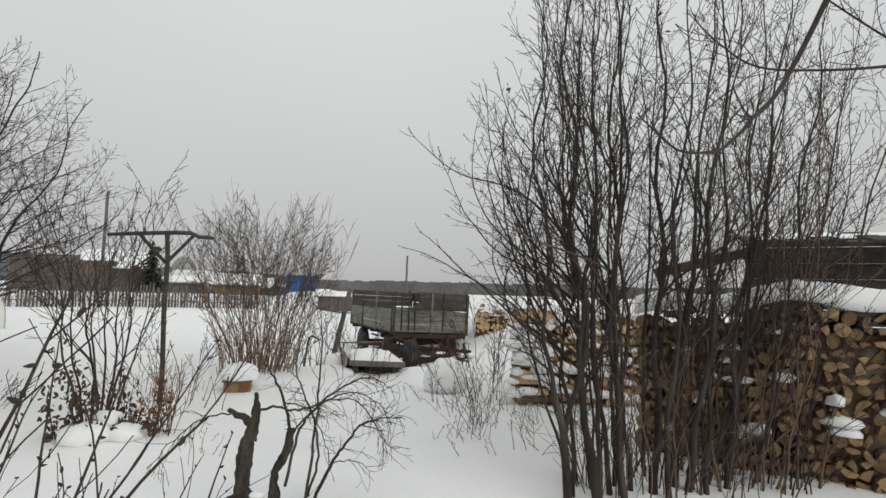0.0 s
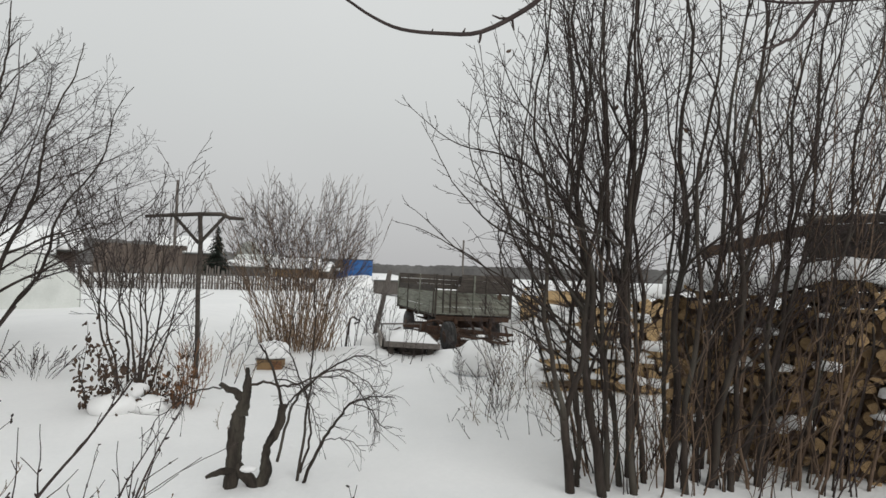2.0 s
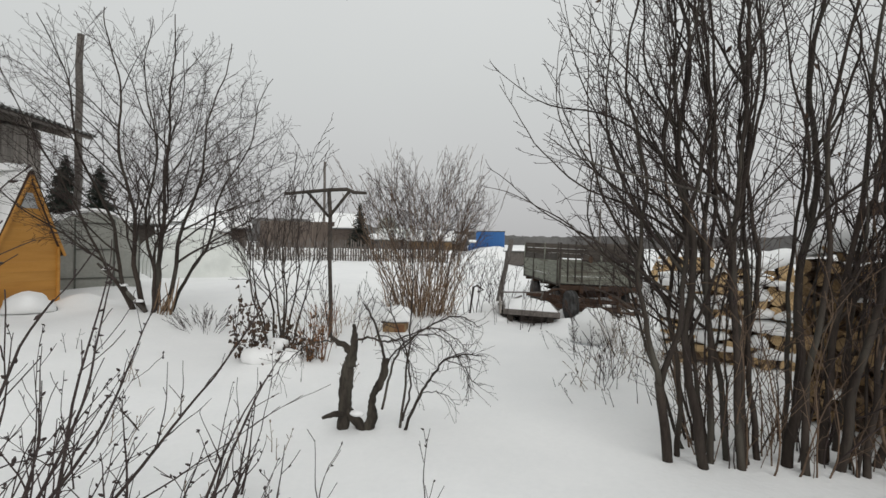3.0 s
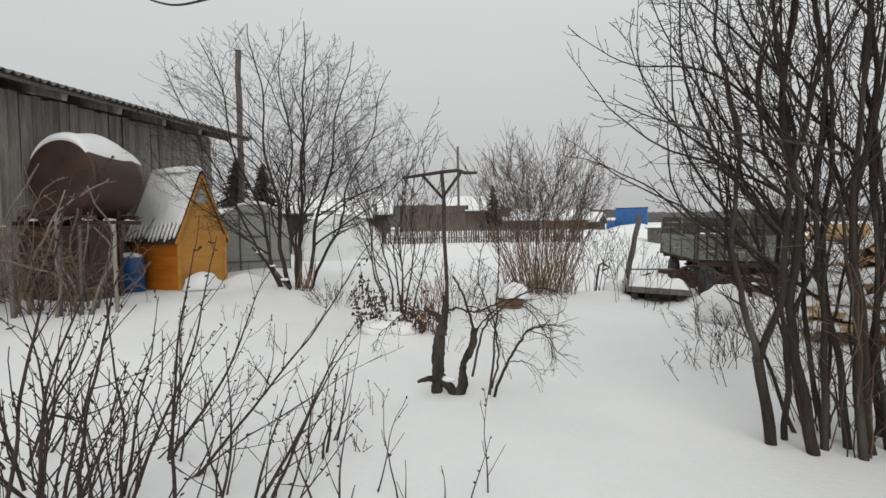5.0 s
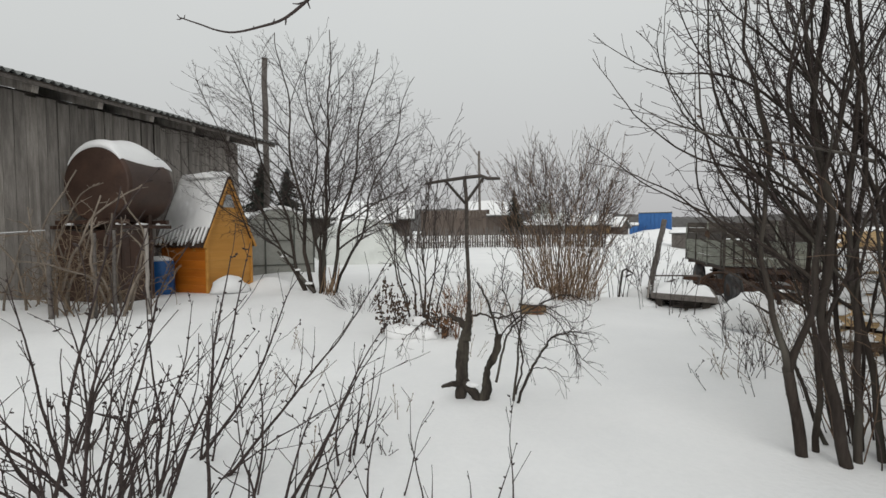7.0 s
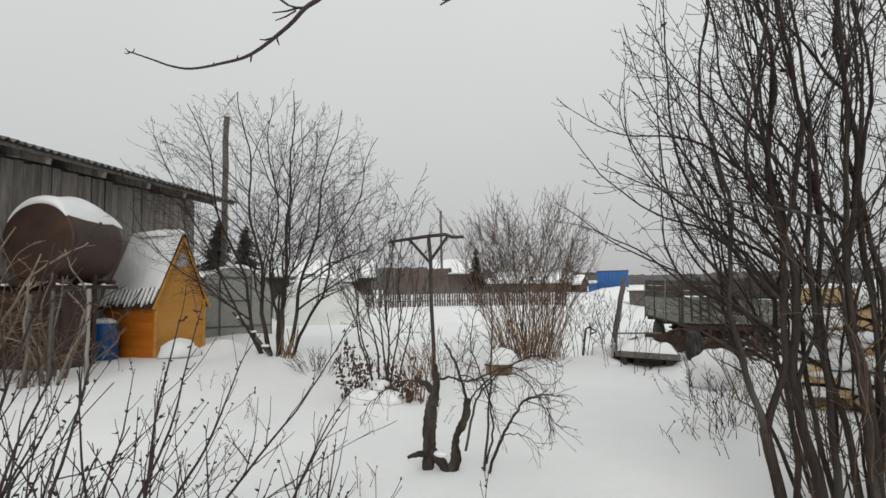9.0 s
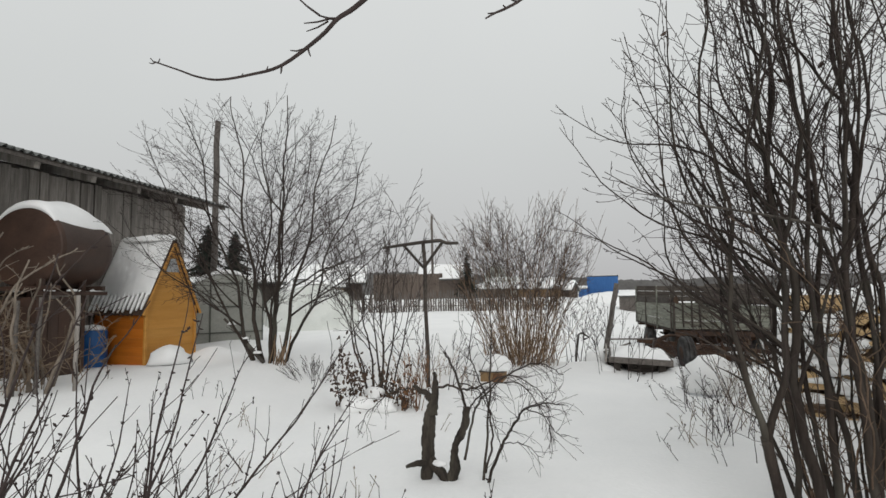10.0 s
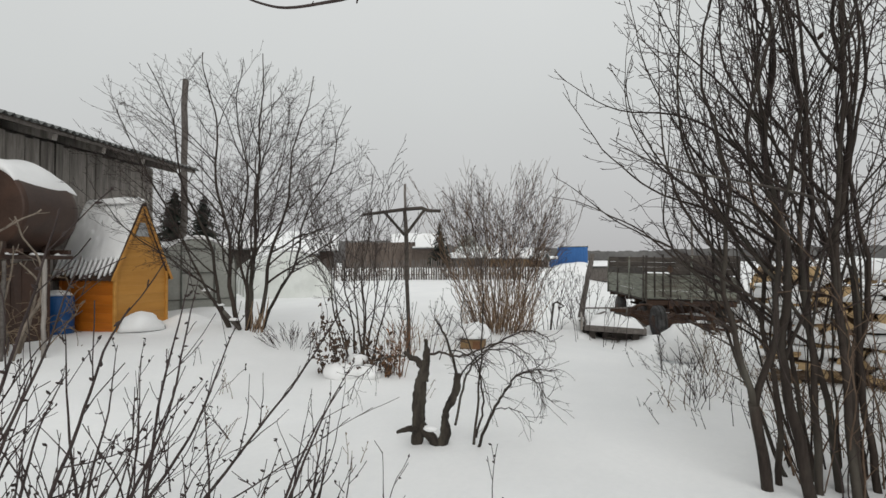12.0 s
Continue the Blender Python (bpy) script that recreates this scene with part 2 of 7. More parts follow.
class Tubes:
    """Collects tapering tubes into one mesh."""

    def __init__(self):
        self.v, self.f = [], []

    def add(self, pts, radii, sides=5, cap=True, wob=0.0, rnd=random):
        base = len(self.v)
        n = len(pts)
        side = None
        for i, p in enumerate(pts):
            d = (pts[min(i + 1, n - 1)] - pts[max(i - 1, 0)])
            d = d.normalized() if d.length > 1e-9 else UP
            s = d.orthogonal() if side is None else side - d * side.dot(d)
            if s.length < 1e-4:
                s = d.orthogonal()
            s.normalize()
            side = s
            u = s.cross(d)
            for k in range(sides):
                a = 2 * math.pi * k / sides
                r = radii[i] * (1 + (rnd.uniform(-wob, wob) if wob else 0))
                self.v.append(tuple(p + s * (r * math.cos(a)) + u * (r * math.sin(a))))
        for i in range(n - 1):
            for k in range(sides):
                a, b = base + i * sides + k, base + i * sides + (k + 1) % sides
                self.f.append((a, b, b + sides, a + sides))
        if cap:
            self.f.append(tuple(base + k for k in reversed(range(sides))))
            self.f.append(tuple(base + (n - 1) * sides + k for k in range(sides)))

    def mesh(self, name):
        me = bpy.data.meshes.new(name)
        me.from_pydata(self.v, [], self.f)
        me.update()
        return me


def tilt(d, angle, rnd):
    """d turned by angle degrees to a random side."""
    side = d.orthogonal().normalized()
    side.rotate(Matrix.Rotation(rnd.uniform(0, 2 * math.pi), 3, d))
    out = d.copy()
    out.rotate(Matrix.Rotation(radians(angle), 3, side))
    return out.normalized()


def outside(spec, p, level, jit):
    """True where p has left the crown's rounded outline."""
    env = spec.get("crown")
    if not env:
        return False
    (cx, cy, cz), (rx, ry), up, down = env
    if p.z < cz and level == 0:
        return False
    rz = up if p.z > cz else down
    return ((p.x - cx) / rx) ** 2 + ((p.y - cy) / ry) ** 2 + ((p.z - cz) / rz) ** 2 > jit * jit


def limb(stores, p, d, length, r, level, rnd, spec):
    """A limb with its side limbs. spec: seg, wob, up, per_m, angle, ratio, first, tip: one value a level."""
    g = lambda key: spec[key][min(level, len(spec[key]) - 1)]
    n = max(3, int(length / g("seg")))
    pts = [p.copy()]
    cur = d.normalized()
    step = length / n
    wave = spec.get("wave", 0.0) * (0.6 if level == 0 else 1.0)
    bend = Vector((0, 0, 0))
    jit = rnd.uniform(0.86, 1.05)
    for i in range(n):
        kick = Vector((rnd.gauss(0, 1), rnd.gauss(0, 1), rnd.gauss(0, 1)))
        bend = bend * 0.78 + kick * wave
        cur = (cur + kick * g("wob") + bend + UP * (g("up") * (1.25 - cur.z if wave else 1.0))).normalized()
        q = pts[-1] + cur * step
        if i > 1 and outside(spec, q, level, jit):
            break
        pts.append(q)
    n = len(pts) - 1
    length = step * n
    rad = [r] + [max(spec["thin"], r * (1 - (1 - g("tip")) * ((i + 1) / n) ** spec.get('taper', 0.9))) for i in range(n)]
    stores[min(level, len(stores) - 1)].add(pts, rad, (8, 5, 4, 3, 3)[level], cap=level < 2)
    if level + 1 < spec["levels"]:
        count = int(g("per_m") * length * rnd.uniform(0.8, 1.2) + rnd.random())
        turn = rnd.uniform(0, 6.28)
        axis = (spec.get("crown") or ((0, 0, 0),))[0]
        for k in range(count):
            u = g("first") + (1 - g("first")) * (k + rnd.random()) / max(count, 1)
            u = min(u, 0.985)
            i = min(int(u * n), n - 1)
            f = u * n - i
            q = pts[i].lerp(pts[i + 1], f)
            along = (pts[i + 1] - pts[i]).normalized()
            rr = rad[i] * (1 - f) + rad[i + 1] * f
            child = length * g("ratio") * rnd.uniform(0.5, 1.15) * (1.08 - 0.72 * u)
            nd = tilt(along, g("angle") * rnd.uniform(0.6, 1.35), rnd)
            if spec.get("out"):
                o = Vector((q.x - axis[0], q.y - axis[1], 0))
                if o.length > 0.05:
                    nd = (nd + o.normalized() * spec["out"] * (1 if level < 2 else 0.4)).normalized()
            if spec.get("rise") and nd.z < 0.0 and level < 2:
                nd.z = abs(nd.z) * 0.4
                nd.normalize()
            limb(stores, q, nd, child, max(spec["thin"], rr * spec["slim"]), level + 1, rnd, spec)


def lump(bm, cx, cy, cz, rx, ry, rz, seed=0, rough=0.12, sub=3, flat=-0.35):
    """A soft lump of snow: a rounded form, cut off below and uneven."""
    made = bmesh.ops.create_icosphere(bm, subdivisions=sub, radius=1.0)
    off = Vector((seed * 3.7, seed * 1.9, seed * 5.1))
    for v in made["verts"]:
        k = 1 + rough * noise.noise(v.co * 1.3 + off) + rough * 0.4 * noise.noise(v.co * 3.1 + off)
        c = v.co * k
        if c.z < flat:
            c.z = flat
        v.co = Vector((cx + c.x * rx, cy + c.y * ry, cz + c.z * rz))
    return bm


def smooth_step(a, b, x):
    k = min(1.0, max(0.0, (x - a) / (b - a)))
    return k * k * (3 - 2 * k)


# ---- ground ----
MOUNDS = [  # x, y, radius, height
    (-2.1, 9.9, 1.3, 0.16), (-0.75, 10.3, 0.6, 0.14), (0.9, 10.1, 0.6, 0.10), (-2.9, 5.7, 0.9, 0.07), (-6.0, 7.2, 1.1, 0.10), (-7.55, 7.45, 0.5, 0.22), (-8.7, 3.0, 1.5, 0.24), (-8.6, 0.8, 1.6, 0.3),
    (-0.5, 11.6, 0.9, 0.10), (-1.2, 8.6, 1.2, 0.10), (5.4, 16.8, 2.8, 1.35), (7.0, 13.5, 4.0, 1.5), (6.5, 8.5, 3.0, 0.8), (2.4, 8.6, 1.6, 0.12),
    (-9.2, 9.6, 1.3, 0.12), (-5.5, 13.0, 2.4, 0.22), (1.9, 3.9, 0.7, 0.05), (-1.25, 3.7, 0.5, 0.03), (-0.9, 7.6, 0.8, 0.05), (0.6, 9.2, 0.9, -0.10),
]


def ground_z(x, y):
    z = 0.33 * smooth_step(-3.2, -6.4, x) * (1 - 0.3 * smooth_step(14, 30, y))
    z += 0.22 * smooth_step(13, 26, y) * smooth_step(2.0, -5.0, x)
    z += 0.72 * smooth_step(0.6, 4.5, y - 33.6 - 0.42 * x) * smooth_step(0.0, -6.0, x) if y < 80 else 0.72 * smooth_step(0.0, -6.0, x)
    z -= 0.36 * smooth_step(10.0, 13.0, y) * smooth_step(24, 16, y) * smooth_step(-3.5, -0.5, x)
    for mx, my, r, h in MOUNDS:
        d2 = ((x - mx) ** 2 + (y - my) ** 2) / (r * r)
        if d2 < 6:
            z += h * math.exp(-d2 * 1.4)
    near = smooth_step(60, 20, math.hypot(x, y))
    p = Vector((x, y, 0))
    z += near * (0.05 * noise.noise(p * 0.45) + 0.022 * noise.noise(p * 1.3 + Vector((7, 3, 0))) + 0.008 * noise.noise(p * 4.0))
    z += 1.2 * smooth_step(60, 400, y)
    return z


def stretches(cuts):
    out = []
    for a, b, s in cuts:
        n = max(1, round((b - a) / s))
        out += [a + (b - a) * i / n for i in range(n)]
    return out + [cuts[-1][1]]


def ground():
    xs = stretches([(-2500, -300, 550), (-300, -60, 40), (-60, -16, 4), (-16, -10, 0.4), (-10, 5, 0.11), (5, 12, 0.35), (12, 60, 4), (60, 300, 40), (300, 2500, 550)])
    ys = stretches([(-800, -100, 175), (-100, -10, 15), (-10, -1, 0.6), (-1, 13, 0.11), (13, 22, 0.3), (22, 40, 1.0), (40, 100, 6), (100, 500, 40), (500, 3000, 500)])
    verts = [(x, y, ground_z(x, y)) for y in ys for x in xs]
    w = len(xs)
    faces = [(j * w + i, j * w + i + 1, (j + 1) * w + i + 1, (j + 1) * w + i) for j in range(len(ys) - 1) for i in range(w - 1)]
    me = bpy.data.meshes.new("ground")
    me.from_pydata(verts, [], faces)
    ob = part_mesh("ground", me, snow_mat, smooth=True)
    return tagged(ob, "deep soft untrodden snow over an uneven garden", "snow ground", kind="structure")


ground()


def forest_ridge():
    """The low wooded ridge at the horizon: a broken wall of far bare trees."""
    rnd = random.Random(5)
    verts, faces = [], []
    for row, (dist, gain) in enumerate(((330, 0.8), (420, 1.25))):
        n = 900
        base = len(verts)
        for i in range(n + 1):
            a = radians(-95 + 150 * i / n)
            x, y = math.sin(a) * dist, math.cos(a) * dist
            hill = 8.5 + 9 * smooth_step(-2, -26, math.degrees(a)) - 4.0 * smooth_step(-30, -70, math.degrees(a))
            top = 1.2 + gain * hill * (0.86 + 0.16 * noise.noise(Vector((i * 0.02, row * 9, 0))) + 0.10 * noise.noise(Vector((i * 0.13, row * 3, 2)))) + rnd.uniform(-0.5, 0.5)
            verts += [(x, y, -1), (x, y, top)]
        faces += [(base + 2 * i, base + 2 * i + 2, base + 2 * i + 3, base + 2 * i + 1) for i in range(n)]
    me = bpy.data.meshes.new("forest_backdrop")
    me.from_pydata(verts, [], faces)
    return tagged(part_mesh("forest_backdrop", me, forest_mat), "low ridge of bare grey-brown woodland at the horizon", "woodland", kind="stuff")


forest_ridge()


# ---- the shed ----
def corrugated(width, length, wave=0.15, depth=0.025, thick=0.008, per=8, waves=None, rag=0.0, rnd=random):
    """A corrugated sheet in x (waves) and y (length), as a thin closed shell."""
    n = int((waves or width / wave) * per)
    bm = bmesh.new()
    rows = []
    for top in (1, 0):
        for yy in (0.0, length):
            row = []
            for i in range(n + 1):
                x = width * i / n
                z = depth * math.sin(2 * math.pi * i / per) + (thick if top else 0)
                row.append(bm.verts.new((x, yy + (rnd.uniform(-rag, rag) if rag else 0), z)))
            rows.append(row)
    a, b, c, d = rows
    for i in range(n):
        bm.faces.new((a[i], a[i + 1], b[i + 1], b[i]))
        bm.faces.new((d[i], d[i + 1], c[i + 1], c[i]))
        bm.faces.new((c[i], c[i + 1], a[i + 1], a[i]))
        bm.faces.new((b[i], b[i + 1], d[i + 1], d[i]))
    bm.faces.new((a[0], b[0], d[0], c[0]))
    bm.faces.new((c[n], d[n], b[n], a[n]))
    return bm


SHED_TURN = 12.0       # degrees; the long wall runs along local y
shed = empty("plank_shed", -10.0, 8.85, 0.0, SHED_TURN, label="tall weathered grey plank shed with a corrugated roof", category="shed")
SHED_LEN, WALL_TOP = 13.5, 3.70
rs = random.Random(11)
y = 0.0
k = 0
while y > -SHED_LEN:
    w = rs.choice((0.13, 0.15, 0.16, 0.18, 0.2))
    bm = bmesh.new()
    top, low = WALL_TOP + rs.uniform(-0.03, 0.02), -0.25
    box(bm, 0, 0, (top + low) / 2, 0.028, w - 0.008, top - low, 0.003, warp=0.004, rnd=rs)
    b = part("plank", bm, wood_grey, shed)
    b.location = (rs.choice((0.0, 0.0, 0.006, 0.012)), y - w / 2, 0)
    b.rotation_euler = (rs.gauss(0, 0.0035), 0, rs.gauss(0, 0.02))
    y -= w
    k += 1
# backing, end wall and back wall
bm = bmesh.new()
box(bm, -0.06, -SHED_LEN / 2, 1.72, 0.04, SHED_LEN - 0.02, 3.95)
part("wall_lining", bm, wood_dark, shed)
for wy, nm in ((-0.02, "end_wall"), (-SHED_LEN + 0.02, "end_wall")):
    bm = bmesh.new()
    for i in range(24):
        hgt = WALL_TOP + 0.018 * i * 2.2
        box(bm, -0.14 - 0.18 * i, wy, hgt / 2 - 0.1, 0.172, 0.03, hgt + 0.2, 0.003, warp=0.004, rnd=rs)
    part(nm, bm, wood_grey, shed)
bm = bmesh.new()
box(bm, -4.45, -SHED_LEN / 2, 2.2, 0.05, SHED_LEN, 4.6)
part("back_wall", bm, wood_grey, shed)
# rafters, eave boards, roof
for i in range(13):
    bm = bmesh.new()
    beam(bm, (-1.2, -0.1 - i * 1.06, 4.12), (0.64, -0.1 - i * 1.06, 3.65), 0.10, 0.13)
    part("rafter", bm, wood_grey, shed)
bm = bmesh.new()
for i, xx in enumerate((0.02, 0.19, 0.36, 0.53, 0.68)):
    beam(bm, (xx, 0.46, 3.905 - xx * 0.25), (xx, -SHED_LEN - 0.2, 3.905 - xx * 0.25), 0.15, 0.022)
part("roof_batten", bm, wood_dark, shed)
bm = bmesh.new()
beam(bm, (-0.12, 0.02, 3.68), (-0.12, -SHED_LEN, 3.68), 0.12, 0.16)
part("wall_plate", bm, wood_greyx, shed)
for i in range(4):
    bm = bmesh.new()
    beam(bm, (0.735, 0.50 - 3.5 * i, 3.715), (0.735, 0.50 - 3.5 * (i + 1) + 0.02, 3.715 + rs.uniform(-0.01, 0.01)), 0.022, 0.085)
    part("fascia_board", bm, wood_greyx, shed)
for i in range(13):
    roof = part("roof_sheet", corrugated(1.12, 5.6, wave=0.14, depth=0.026, thick=0.009, waves=8), slate, shed)
    # waves along the eave, length up the slope
    roof.matrix_basis = Matrix.Translation((0.80, 0.55 - (i + 1) * 1.09, 3.755 + 0.006 * (i % 2))) @ Matrix.Rotation(radians(14), 4, "Y") @ Matrix.Rotation(radians(90), 4, "Z")


def snow_slab(name, verts_fn, nx, ny, mat, parent=None):
    """A closed slab of snow over a grid: verts_fn(u, v) gives the lower point and the thickness."""
    bm = bmesh.new()
    lo, hi = [], []
    for j in range(ny + 1):
        for i in range(nx + 1):
            p, t = verts_fn(i / nx, j / ny)
            lo.append(bm.verts.new(p))
            hi.append(bm.verts.new((p[0], p[1], p[2] + t)))
    w = nx + 1
    for j in range(ny):
        for i in range(nx):
            a = j * w + i
            bm.faces.new((hi[a], hi[a + 1], hi[a + w + 1], hi[a + w]))
            bm.faces.new((lo[a + w], lo[a + w + 1], lo[a + 1], lo[a]))
    for i in range(nx):
        bm.faces.new((lo[i], lo[i + 1], hi[i + 1], hi[i]))
        a = ny * w + i
        bm.faces.new((hi[a], hi[a + 1], lo[a + 1], lo[a]))
    for j in range(ny):
        a = j * w
        bm.faces.new((hi[a], hi[a + w], lo[a + w], lo[a]))
        a = j * w + nx
        bm.faces.new((lo[a], lo[a + w], hi[a + w], hi[a]))
    return part(name, bm, mat, parent, smooth=True)


# ---- the brown tank ----
TANK_TURN = 18
tank = empty("fuel_tank", -8.33, 4.53, 2.32, TANK_TURN, label="dark brown cylindrical metal tank with a snow cap", category="tank")
R, TL = 0.61, 1.24
t = Tubes()
prof = [(0.0, 0.0), (0.004, R * 0.5), (0.008, R * 0.95), (0.012, R * 0.985), (0.03, R), (0.06, R), (0.07, R * 1.006), (0.09, R * 1.006), (0.10, R), (TL - 0.26, R), (TL - 0.16, R * 0.97), (TL - 0.08, R * 0.88), (TL - 0.03, R * 0.7), (TL, R * 0.35), (TL + 0.005, 0.01)]
t.add([Vector((0, a, 0)) for a, r in prof], [max(r, 0.001) for a, r in prof], 48)
part_mesh("shell", t.mesh("shell"), rust, tank, smooth=True)
bm = bmesh.new()
bmesh.ops.create_circle(bm, cap_ends=True, segments=24, radius=0.05, matrix=Matrix.Translation((-0.52, -0.004, 0.0)) @ Matrix.Rotation(radians(90), 4, "X"))
bmesh.ops.solidify(bm, geom=bm.faces[:], thickness=0.02)
part("hatch", bm, rust, tank)


def tank_cap(u, v):
    """Snow that has slid to the lower side, with a wavy rim."""
    rim = 0.10 * noise.noise(Vector((v * 3.1, 0.0, 2.0)))
    lo, hi = -1.0 + rim, 0.86 + 0.9 * rim + 0.10 * smooth_step(0.0, 0.5, v)
    ang = lo + (hi - lo) * u
    e = min(u, 1 - u) * 2
    th = 0.012 + 0.165 * (1 - (1 - e) ** 3) * min(1, (v + 0.03) * 8) ** 0.5 * min(1, (1.01 - v) * 4.5) ** 0.5 * (0.9 + 0.45 * noise.noise(Vector((u * 2.5, v * 2.8, 1))))
    return (R * math.sin(ang), 0.0 + v * (TL - 0.06), R * math.cos(ang) * (1 if v < 0.8 else 1 - 0.25 * (v - 0.8)) - 0.012), th


snow_slab("snow_cap", tank_cap, 28, 30, snow_cap_mat, tank)
stand = empty("tank_stand", -8.39, 4.42, 0.0, TANK_TURN, label="dark brown boarded stand under the tank", category="stand")
for sx in (-0.5, 0.42):
    for sy in (0.06, 0.86):
        bm = bmesh.new()
        beam(bm, (sx * 1.02, sy, 0.0), (sx * 0.98, sy, 1.84), 0.08, 0.08)
        part("leg", bm, rust, stand)
for sy in (0.06, 0.98):
    bm = bmesh.new()
    beam(bm, (-0.72, sy, 1.70), (0.70, sy, 1.70), 0.07, 0.07)
    part("cradle", bm, rust, stand)
for sx in (-0.56, 0.50):
    bm = bmesh.new()
    beam(bm, (sx, -0.12, 1.62), (sx, 1.30, 1.62), 0.05, 0.06)
    part("side_rail", bm, rust, stand)
rk = random.Random(15)
for i in range(4):
    bm = bmesh.new()
    box(bm, 0.46, 0.05 + 0.2 * i, 0.82, 0.025, 0.195, 1.52 + rk.uniform(-0.1, 0.05), 0.003, warp=0.012, rnd=rk)
    part("side_panel", bm, rust, stand)
for i in range(6):
    bm = bmesh.new()
    box(bm, -0.50 + 0.185 * i, 0.0, 0.80, 0.18, 0.025, 1.5 + rk.uniform(-0.12, 0.05), 0.003, warp=0.012, rnd=rk)
    part("front_panel", bm, rust, stand)
for k, (xx, yy, q) in enumerate(((0.52, 0.1, 0.10), (0.52, 0.55, 0.14), (-0.3, -0.04, 0.09), (0.1, -0.03, 0.05), (0.53, 1.0, 0.11))):
    bm = bmesh.new()
    lump(bm, xx, yy, 1.66, 0.05, q, 0.03, 40 + k, 0.3, 2, -0.3)
    part("snow_lump", bm, snow_cap_mat, stand, smooth=True)

# ---- the well house ----
well = empty("well_house", -8.0, 6.32, 0.18, label="small yellow timber well house with a snow-covered tin roof", category="well house")
WW, WD, EAVE, PEAK = 1.06, 1.30, 1.20, 2.40      # gable width (y), depth (x), heights over its base
rw = random.Random(4)
z = 0.0
while z < PEAK - 0.02:
    hgt = rw.uniform(0.155, 0.175)
    top = min(z + hgt, PEAK)
    half0 = WW / 2 if z < EAVE else WW / 2 * (PEAK - z) / (PEAK - EAVE)
    half1 = WW / 2 if top < EAVE else WW / 2 * (PEAK - top) / (PEAK - EAVE)
    for xx, nm in ((0.0, "gable_board"), (-WD, "gable_board")):
        bm = bmesh.new()
        th = 0.024
        ring = []
        for s, hh, zz in ((-1, half0, z), (1, half0, z), (1, half1, top - 0.0012), (-1, half1, top - 0.0012)):
            ring.append((WW / 2 + s * max(hh, 0.004), zz))
        f = [bm.verts.new((xx, a, b)) for a, b in ring]
        g = [bm.verts.new((xx - th, a, b)) for a, b in ring]
        bm.faces.new(f)
        bm.faces.new(g[::-1])
        for i in range(4):
            bm.faces.new((f[i], g[i], g[(i + 1) % 4], f[(i + 1) % 4]))
        bmesh.ops.recalc_face_normals(bm, faces=bm.faces[:])
        part(nm, bm, yellow_wood, well)
    if top <= EAVE + 0.05:
        for yy in (0.0, WW):
            bm = bmesh.new()
            box(bm, -WD / 2, yy, (z + top - 0.001) / 2, WD - 0.01, 0.026, top - z - 0.001, 0.0008)
            part("side_board", bm, orange_wood, well)
    z = top
for yy in (0.0, WW):
    for xx in (0.004, -WD):
        bm = bmesh.new()
        beam(bm, (xx, yy, -0.1), (xx, yy, EAVE), 0.05, 0.05, 0.005)
        part("corner_post", bm, yellow_wood if xx > -0.5 else orange_wood, well)
# window in the gable, door outline, trim under the roof
bm = bmesh.new()
for s in (-1, 1):
    beam(bm, (0.055, WW / 2, PEAK - 0.03), (0.055, WW / 2 + s * (WW / 2 + 0.09), EAVE - 0.16), 0.024, 0.045, 0.003)
part("barge_board", bm, yellow_wood, well)
bm = bmesh.new()
ring = ((-0.15, 1.83), (0.15, 1.83), (0.05, 2.08), (-0.05, 2.08))
vs = [[bm.verts.new((xx, WW / 2 + a, b)) for a, b in ring] for xx in (0.004, 0.016)]
bm.faces.new(vs[1])
bm.faces.new(vs[0][::-1])
for i in range(4):
    bm.faces.new((vs[0][i], vs[0][(i + 1) % 4], vs[1][(i + 1) % 4], vs[1][i]))
bmesh.ops.recalc_face_normals(bm, faces=bm.faces[:])
part("gable_window", bm, glass_mat, well)
bm = bmesh.new()
for i in range(5):
    a, b = 2 * math.pi * i / 5 * 2 + 1.57, 2 * math.pi * (i + 1) / 5 * 2 + 1.57
    beam(bm, (-0.34 + 0.06 * math.cos(a), -0.016, 1.02 + 0.06 * math.sin(a)), (-0.34 + 0.06 * math.cos(b), -0.016, 1.02 + 0.06 * math.sin(b)), 0.008, 0.008, 0)
part("star_mark", bm, yellow_wood, well, "small star-shaped ornament")
slope = math.atan2(PEAK - EAVE, WW / 2)
run = math.hypot(PEAK - EAVE, WW / 2) + 0.20
for s in (-1, 1):
    sheet = part("roof_sheet", corrugated(WD + 0.17, run, wave=0.11, depth=0.03, thick=0.005), iron, well)
    m = Matrix.Translation((-WD - 0.12, WW / 2, PEAK + 0.03))
    if s < 0:
        m = Matrix.Translation((0.05, WW / 2, PEAK + 0.03)) @ Matrix.Rotation(radians(180), 4, "Z")
    sheet.matrix_basis = m @ Matrix.Rotation(-slope, 4, "X")
n_s = (-math.sin(slope), math.cos(slope))


